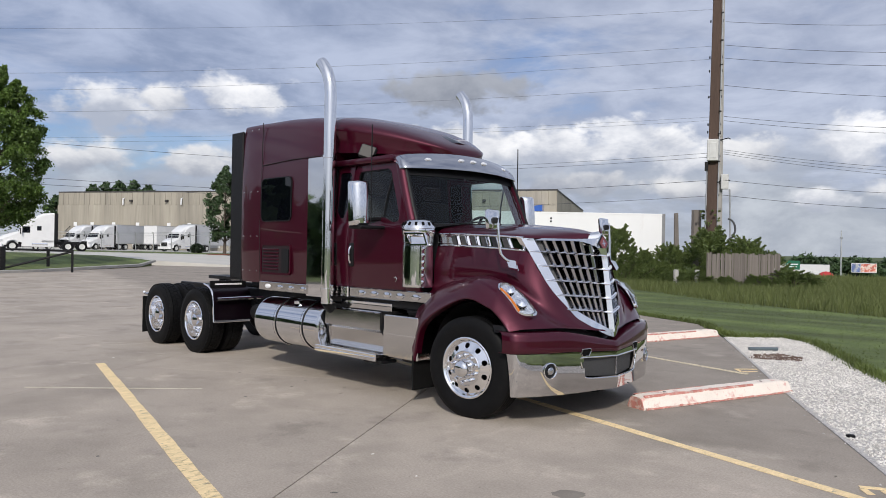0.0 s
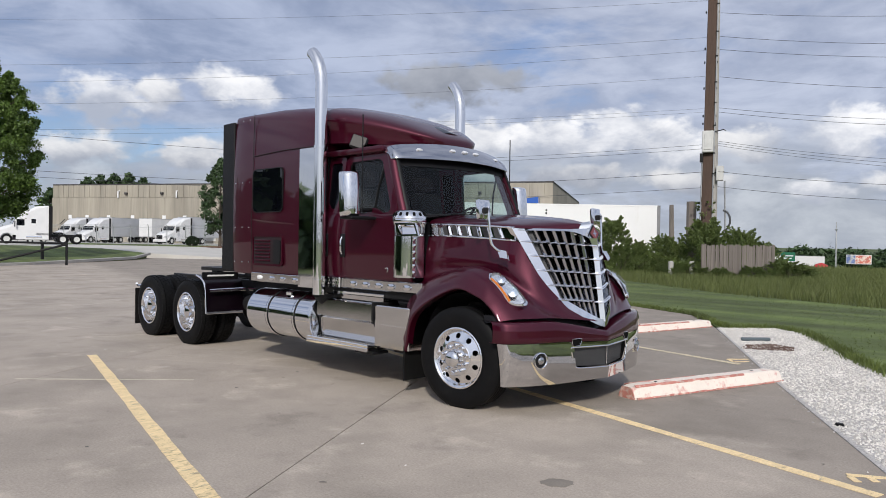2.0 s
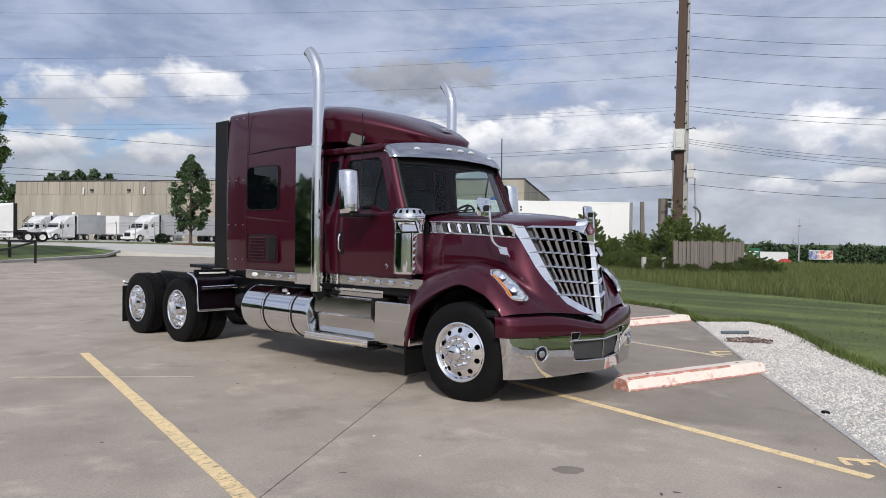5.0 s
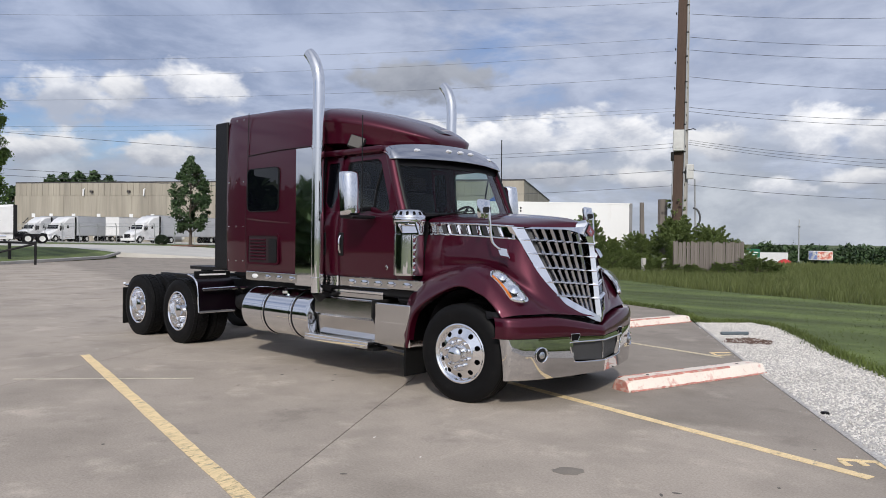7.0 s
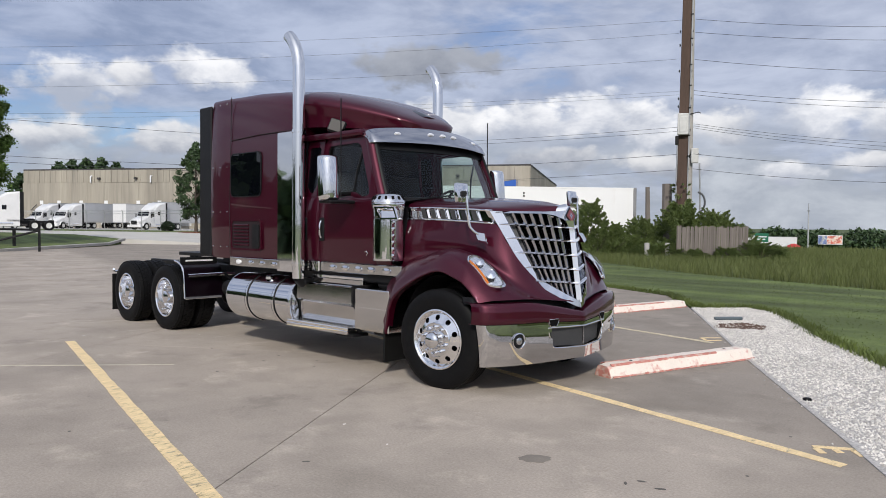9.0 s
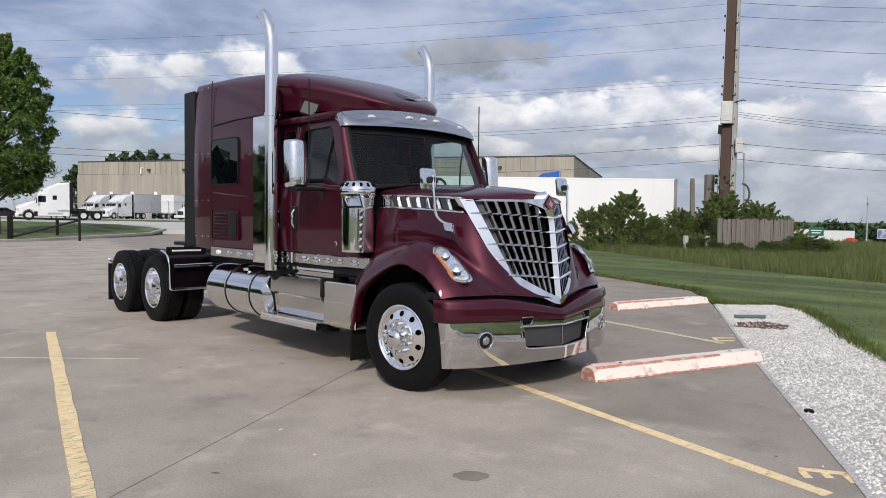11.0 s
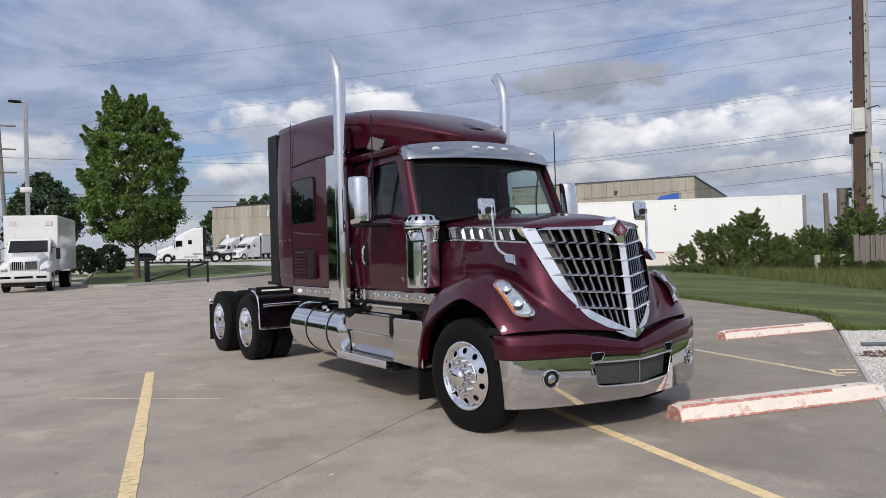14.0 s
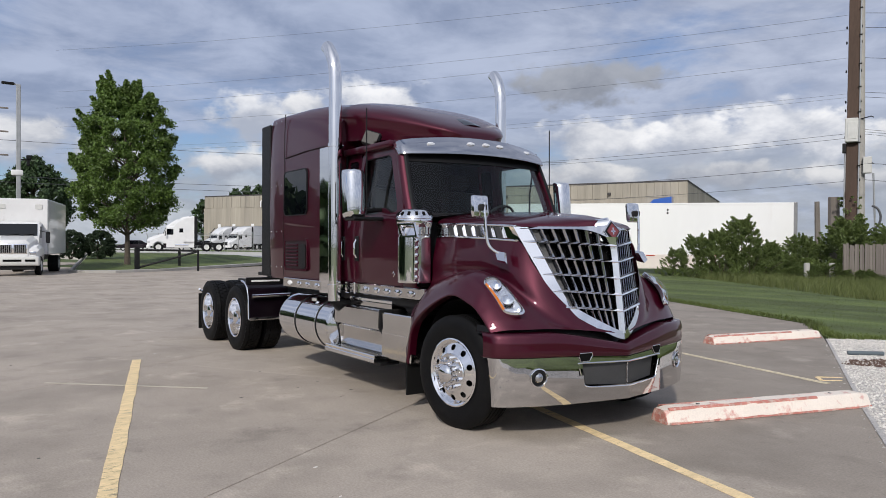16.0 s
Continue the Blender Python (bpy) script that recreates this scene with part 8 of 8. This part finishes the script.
wh = warehouse()
wh.matrix_basis = Matrix.Translation((-66.5, 91, 0)) @ Matrix(((-0.864, -0.502, 0, 0), (-0.502, 0.864, 0, 0), (0, 0, 1, 0), (0, 0, 0, 1)))
far_top = tree("roadside_tree", "tree top seen above a warehouse roof", 16.5, 6, 0.3, lambda u, a: 3.2 * math.sin(math.pi * min(1, u * 0.9 + 0.15)) ** 0.6, 60, 30, 0.5, LEAF_DARK, 41, clump_r=(0.8, 1.4))
far_top.matrix_basis = pose(-178.6, 59.4, -0.2)
for x, y, r, z in ((-179.3, 56.6, 40, -0.9), (-177.6, 62.3, 100, 0.3), (-176.6, 65.4, 150, 0.6), (-175.4, 68.6, 210, -0.4), (-164, 44, 30, -5.0)):
    copy_thing(far_top, pose(x, y, z, 0, 0, r))


# ---- fences ----
def chain_fence(a, b, n):
    t = thing("chain_link_fence", "galvanised chain-link fence with barbed top wires", "fence")
    a, b = Vector((*a, 0.7)), Vector((*b, 0.7))
    me = None
    for k in range(n + 1):
        p = a.lerp(b, k / n)
        if me is None:
            o = part("post", tube(B(), [(0, 0, 0), (0, 0, 2.2), (0.16, -0.2, 2.55)], 0.05, 8), GALV, t)
            me = o.data
        else:
            o = shared("post", me, t)
        o.matrix_basis = Matrix.Translation(p)
    part("top_rail", tube(B(), [a + Vector((0, 0, 2.15)), b + Vector((0, 0, 2.15))], 0.035, 6), GALV, t)
    for z in (0.15, 2.35, 2.5):
        part("tension_wire", tube(B(), [a + Vector((0, 0, z)), b + Vector((0, 0, z))], 0.014, 4), GALV, t)
    d = (b - a)
    L = d.length
    d = d / L
    v, f = [], []
    step = 0.32
    m = int(L / step)
    for k in range(m):
        for sgn in (1, -1):
            p0 = a + d * (k * step)
            x0, x1 = (0.0, 2.0) if sgn > 0 else (2.0, 0.0)
            q0, q1 = p0 + d * x0 + Vector((0, 0, 0.12)), p0 + d * x1 + Vector((0, 0, 2.12))
            w = d * 0.006
            i = len(v)
            v += [q0 - w, q0 + w, q1 + w, q1 - w]
            f.append((i, i + 1, i + 2, i + 3))
    o = solid("mesh", [tuple(p) for p in v], f, GALV, kind="stuff", parent=t)


chain_fence((-112, 20.5), (-60, 41.5), 19)


def pipe_gate():
    t = thing("pipe_gate", "black steel pipe barrier gate", "gate")
    P = [(-39.83, 4.30), (-39.45, 5.95), (-39.03, 7.60)]
    part("post", box(B(), (P[0][0] - 0.13, P[0][1] - 0.13, 0), (P[0][0] + 0.13, P[0][1] + 0.13, 1.42), 0.02), FRAME_BLACK, t)
    part("post", box(B(), (-44.08, 7.7, 0), (-43.92, 7.86, 1.15), 0.02), FRAME_BLACK, t)
    part("post", tube(B(), [(P[2][0], P[2][1], 0), (P[2][0], P[2][1], 1.30)], 0.07, 8), FRAME_BLACK, t)
    part("top_rail", tube(B(), [(*P[0], 1.28), (*P[2], 1.22)], 0.06, 8), FRAME_BLACK, t)
    part("brace", tube(B(), [(*P[0], 0.22), (*P[2], 1.18)], 0.06, 8), FRAME_BLACK, t)


pipe_gate()

# ---- far right: trees along the highway, signs ----
def far_woods():
    rng = random.Random(77)
    cs, rs = [], []
    for k in range(520):
        a = radians(rng.uniform(92, 113.5))
        d = rng.uniform(330, 380)
        x, y = 5 + d * math.cos(a), -6 + d * math.sin(a)
        h = 8.5 + 3.4 * noise.noise(Vector((a * 42, 0, 0))) + 2.0 * noise.noise(Vector((a * 130, 3, 0)))
        z0 = fall(x, y)
        for q in range(2):
            cs.append((x, y, z0 + rng.uniform(0.1, 1.0) * h))
            rs.append(rng.uniform(1.6, 3.0))
    for k in range(520):
        a = radians(rng.uniform(184, 415))
        d = rng.uniform(200, 240)
        cs.append((5 + d * math.cos(a), -6 + d * math.sin(a), rng.uniform(0.5, 9.5) + 2 * noise.noise(Vector((a * 30, 9, 0)))))
        rs.append(rng.uniform(2.2, 3.6))
    for k in range(420):
        a = radians(rng.uniform(199, 262))
        d = rng.uniform(33, 40)
        cs.append((d * math.cos(a) - 2.5, d * math.sin(a) - 1.2, rng.uniform(0.1, 1.0) * (4.4 + 1.8 * noise.noise(Vector((a * 14, 4, 0))))))
        rs.append(rng.uniform(0.9, 1.7))
    v, f = leaf_cloud(cs, rs, 26, 0.8, 78)
    solid("far_woods", v, f, LEAF_DARK, "dark green line of woods along a highway", "woods", "stuff")


far_woods()


def billboard():
    t = thing("billboard", "roadside billboard with a bright picture", "billboard")
    part("board", box(B(), (-3.3, -0.15, 2.2), (3.3, 0.15, 5.0), 0.05), DECAL_WHITE, t)
    part("picture", box(B(), (-3.2, -0.19, 2.4), (-0.9, -0.15, 4.85)), BLUE_GREY, t)
    part("picture", box(B(), (-0.85, -0.19, 2.4), (3.2, -0.15, 4.85)), WARM, t)
    for x in (-2, 2):
        part("leg", box(B(), (x - 0.2, 0, -0.3), (x + 0.2, 0.2, 2.3)), FRAME_BLACK, t)
    return t


BLUE_GREY = material("poster_blue_grey", (0.12, 0.17, 0.36), 0.5, vary=0.5, scale=0.5, second=(0.45, 0.45, 0.42), second_at=(0.5, 0.6))
WARM = material("poster_warm", (0.55, 0.14, 0.10), 0.5, vary=0.4, scale=0.9, second=(0.72, 0.58, 0.50), second_at=(0.46, 0.54))
x, y = -59.0, 234
billboard().matrix_basis = pose(x, y, fall(x, y) - 0.2, 0, 0, 17)
x, y = -61.0, 182
t = thing("road_sign", "green highway sign on posts", "road sign")
part("panel", box(B(), (-1.6, -0.05, 2.0), (1.6, 0.05, 4.2), 0.02), SIGN_GREEN, t)
part("sign_bar", box(B(), (-1.2, -0.065, 3.2), (1.2, -0.05, 3.45)), DECAL_WHITE, t)
part("sign_bar", box(B(), (-1.0, -0.065, 2.6), (0.9, -0.05, 2.85)), DECAL_WHITE, t)
for q in (-1.2, 1.2):
    part("post", box(B(), (q - 0.08, 0.0, -0.2), (q + 0.08, 0.1, 2.1)), GALV, t)
t.matrix_basis = pose(x, y, fall(x, y), 0, 0, 17)
x, y = -79.0, 281
t = thing("mast", "thin grey radio mast by a highway", "mast")
part("pole", tube(B(), [(0, 0, 0), (0, 0, 17.5)], [0.3, 0.16], 6), GALV, t)
part("antenna", box(B(), (-0.4, -0.4, 14.5), (0.4, 0.4, 15.0)), GALV, t)
t.matrix_basis = pose(x, y, fall(x, y))
ft = trailer(WHITE_PAINT, "white box trailer standing far across a field", 9.0)
ft.matrix_basis = pose(-68, 206, fall(-68, 206), 0, 0, 20)
copy_thing(ft, pose(-66, 226, fall(-66, 226), 0, 0, 18))


# a red tent roof and a grey trailer along the highway
RED = material("red_canvas", (0.45, 0.03, 0.03), 0.6, vary=0.1)
t = thing("tent", "red tent roof far across a field", "tent")
part("roof", lathe(B(), [(2.7, 0.0), (2.7, 1.2), (2.2, 2.2), (1.0, 2.9), (0.01, 3.1)], (0, 0, 0), "z", 16), RED, t)
t.matrix_basis = pose(-64.2, 217.1, fall(-64.2, 217.1))
t.scale = (0.75, 0.75, 0.65)
copy_thing(ft, pose(-38.0, 223.4, fall(-38, 223.4) - 0.6, 0, 0, 186))

# ---- small things on the ground ----
for strokes in (((3.35, -0.575, 3.615, -0.425), (3.385, -0.61, 3.46, -0.70), (3.50, -0.545, 3.55, -0.60), (3.61, -0.48, 3.69, -0.58)),
                ((0.50, 4.02, 0.70, 4.24), (0.66, 3.83, 0.80, 4.03), (0.50, 4.02, 0.66, 3.83))):
    for x0, y0, x1, y1 in strokes:
        ground_line([(x0, y0), (x1, y1)], 0.055, LINE_YELLOW, "yellow painted stall mark on concrete", 0.005, "stall_mark")

OIL = material("oil_stain", (0.205, 0.18, 0.15), 0.7, vary=0.2, scale=4, fine=0.1)
DARK_SPOT = material("dark_spot", (0.10, 0.09, 0.08), 0.8, vary=0.3, scale=9)


def blot(cx, cy, rx, ry, turn, mat, label, seed, z=0.0025):
    rng = random.Random(seed)
    pts = []
    for k in range(22):
        a = k * math.tau / 22
        q = 1 + rng.uniform(-0.10, 0.10)
        x, y = rx * q * math.cos(a), ry * q * math.sin(a)
        pts.append((cx + x * math.cos(turn) - y * math.sin(turn), cy + x * math.sin(turn) + y * math.cos(turn)))
    sheet("stain", pts, z, mat, label, "stain", 0.0015)


blot(2.03, -2.28, 0.115, 0.085, 0.75, OIL, "round oil stain on concrete", 1)
blot(2.79, -2.17, 0.03, 0.012, 0.4, DARK_SPOT, "small dark spot on concrete", 2)
blot(2.94, -2.21, 0.035, 0.015, 0.5, DARK_SPOT, "small dark spot on concrete", 3)
rng = random.Random(12)
for k in range(26):
    x, y = rng.uniform(-6, 4), rng.uniform(-4.5, 3.5)
    blot(x, y, rng.uniform(0.008, 0.03), rng.uniform(0.006, 0.014), rng.uniform(0, 3), DARK_SPOT if k % 3 else STONE, "small speck on concrete", 20 + k)

plug = thing("black_cap", "small round black rubber cap on gravel", "cap")
part("disc", lathe(B(), [(0.0, 0.035), (0.05, 0.034), (0.065, 0.02), (0.068, 0.0)], (0, 0, 0), "z", 20), RUBBER, plug)
plug.matrix_basis = pose(2.87, 0.93, 0.012)
plug.scale = (0.6, 0.6, 0.6)
cover = thing("drain_pipe", "faded teal plastic pipe lying on gravel", "pipe")
part("tube", tube(B(), [(-0.19, 6.17, 0.04), (0.15, 6.53, 0.04)], 0.032, 14), TEAL, cover)
pebbles("twigs", [(0.2, 5.2), (0.9, 5.5), (0.75, 5.95), (0.35, 6.1), (0.1, 5.7)], 420, 0.022, 0.014, DIRT, 15, "brown twigs and clods on gravel")
# strays on the concrete beside the gravel
strip = [(-1.32, 7.81), (0.83, 4.19), (3.6, -0.34), (3.45, -0.42), (0.68, 4.1), (-1.45, 7.73)]
pebbles("stray_gravel", strip, 1100, 0.011, 0.002, STONE, 17, "stray bits of gravel on concrete")

# ---- concrete slabs ----
def slabs():
    lot = new("lot_slabs")
    tagged(lot, "worn beige concrete slabs of a parking lot", "pavement", "", "structure")
    me = None
    area = [(20, -36), (13.5, -17), (-1.2, 8.0), (-2.9, 10.3), (-8.0, 12.8), (-16, 16.5), (-30, 23), (-46, 27), (-60, 36), (-75, 36), (-52, 20), (-46, 17), (-41, 9), (-37, 3), (-38.5, 0.5), (-62, 2), (-88, -3.5), (-60, -6), (-34, -11), (-8, -21.5), (7, -34)]
    tri = np.array(area)
    for i in range(22):
        for j in range(-8, 6):
            c = NRM * (EDGE - (i + 0.5) * SLAB_W) + DIR * ((j + 0.5) * SLAB_L - 0.55)
            inside, k = False, len(area) - 1
            for q in range(len(area)):
                (xi, yi), (xj, yj) = area[q], area[k]
                if (yi > c.y) != (yj > c.y) and c.x < (xj - xi) * (c.y - yi) / (yj - yi) + xi:
                    inside = not inside
                k = q
            near = any((Vector(p) - c).length < 5.0 for p in area)
            if not (inside or near):
                continue
            m = Matrix(((DIR.x, NRM.x, 0, c.x), (DIR.y, NRM.y, 0, c.y), (0, 0, 1, 0), (0, 0, 0, 1)))
            if me is None:
                g = 0.0045
                o = part("slab", box(B(), (-SLAB_L / 2 + 0.002, -SLAB_W / 2 + g, -0.05), (SLAB_L / 2 - 0.002, SLAB_W / 2 - g, 0.0), 0.002), CONCRETE, lot)
                me = o.data
                o.matrix_basis = m
            else:
                shared("slab", me, lot, m)


slabs()
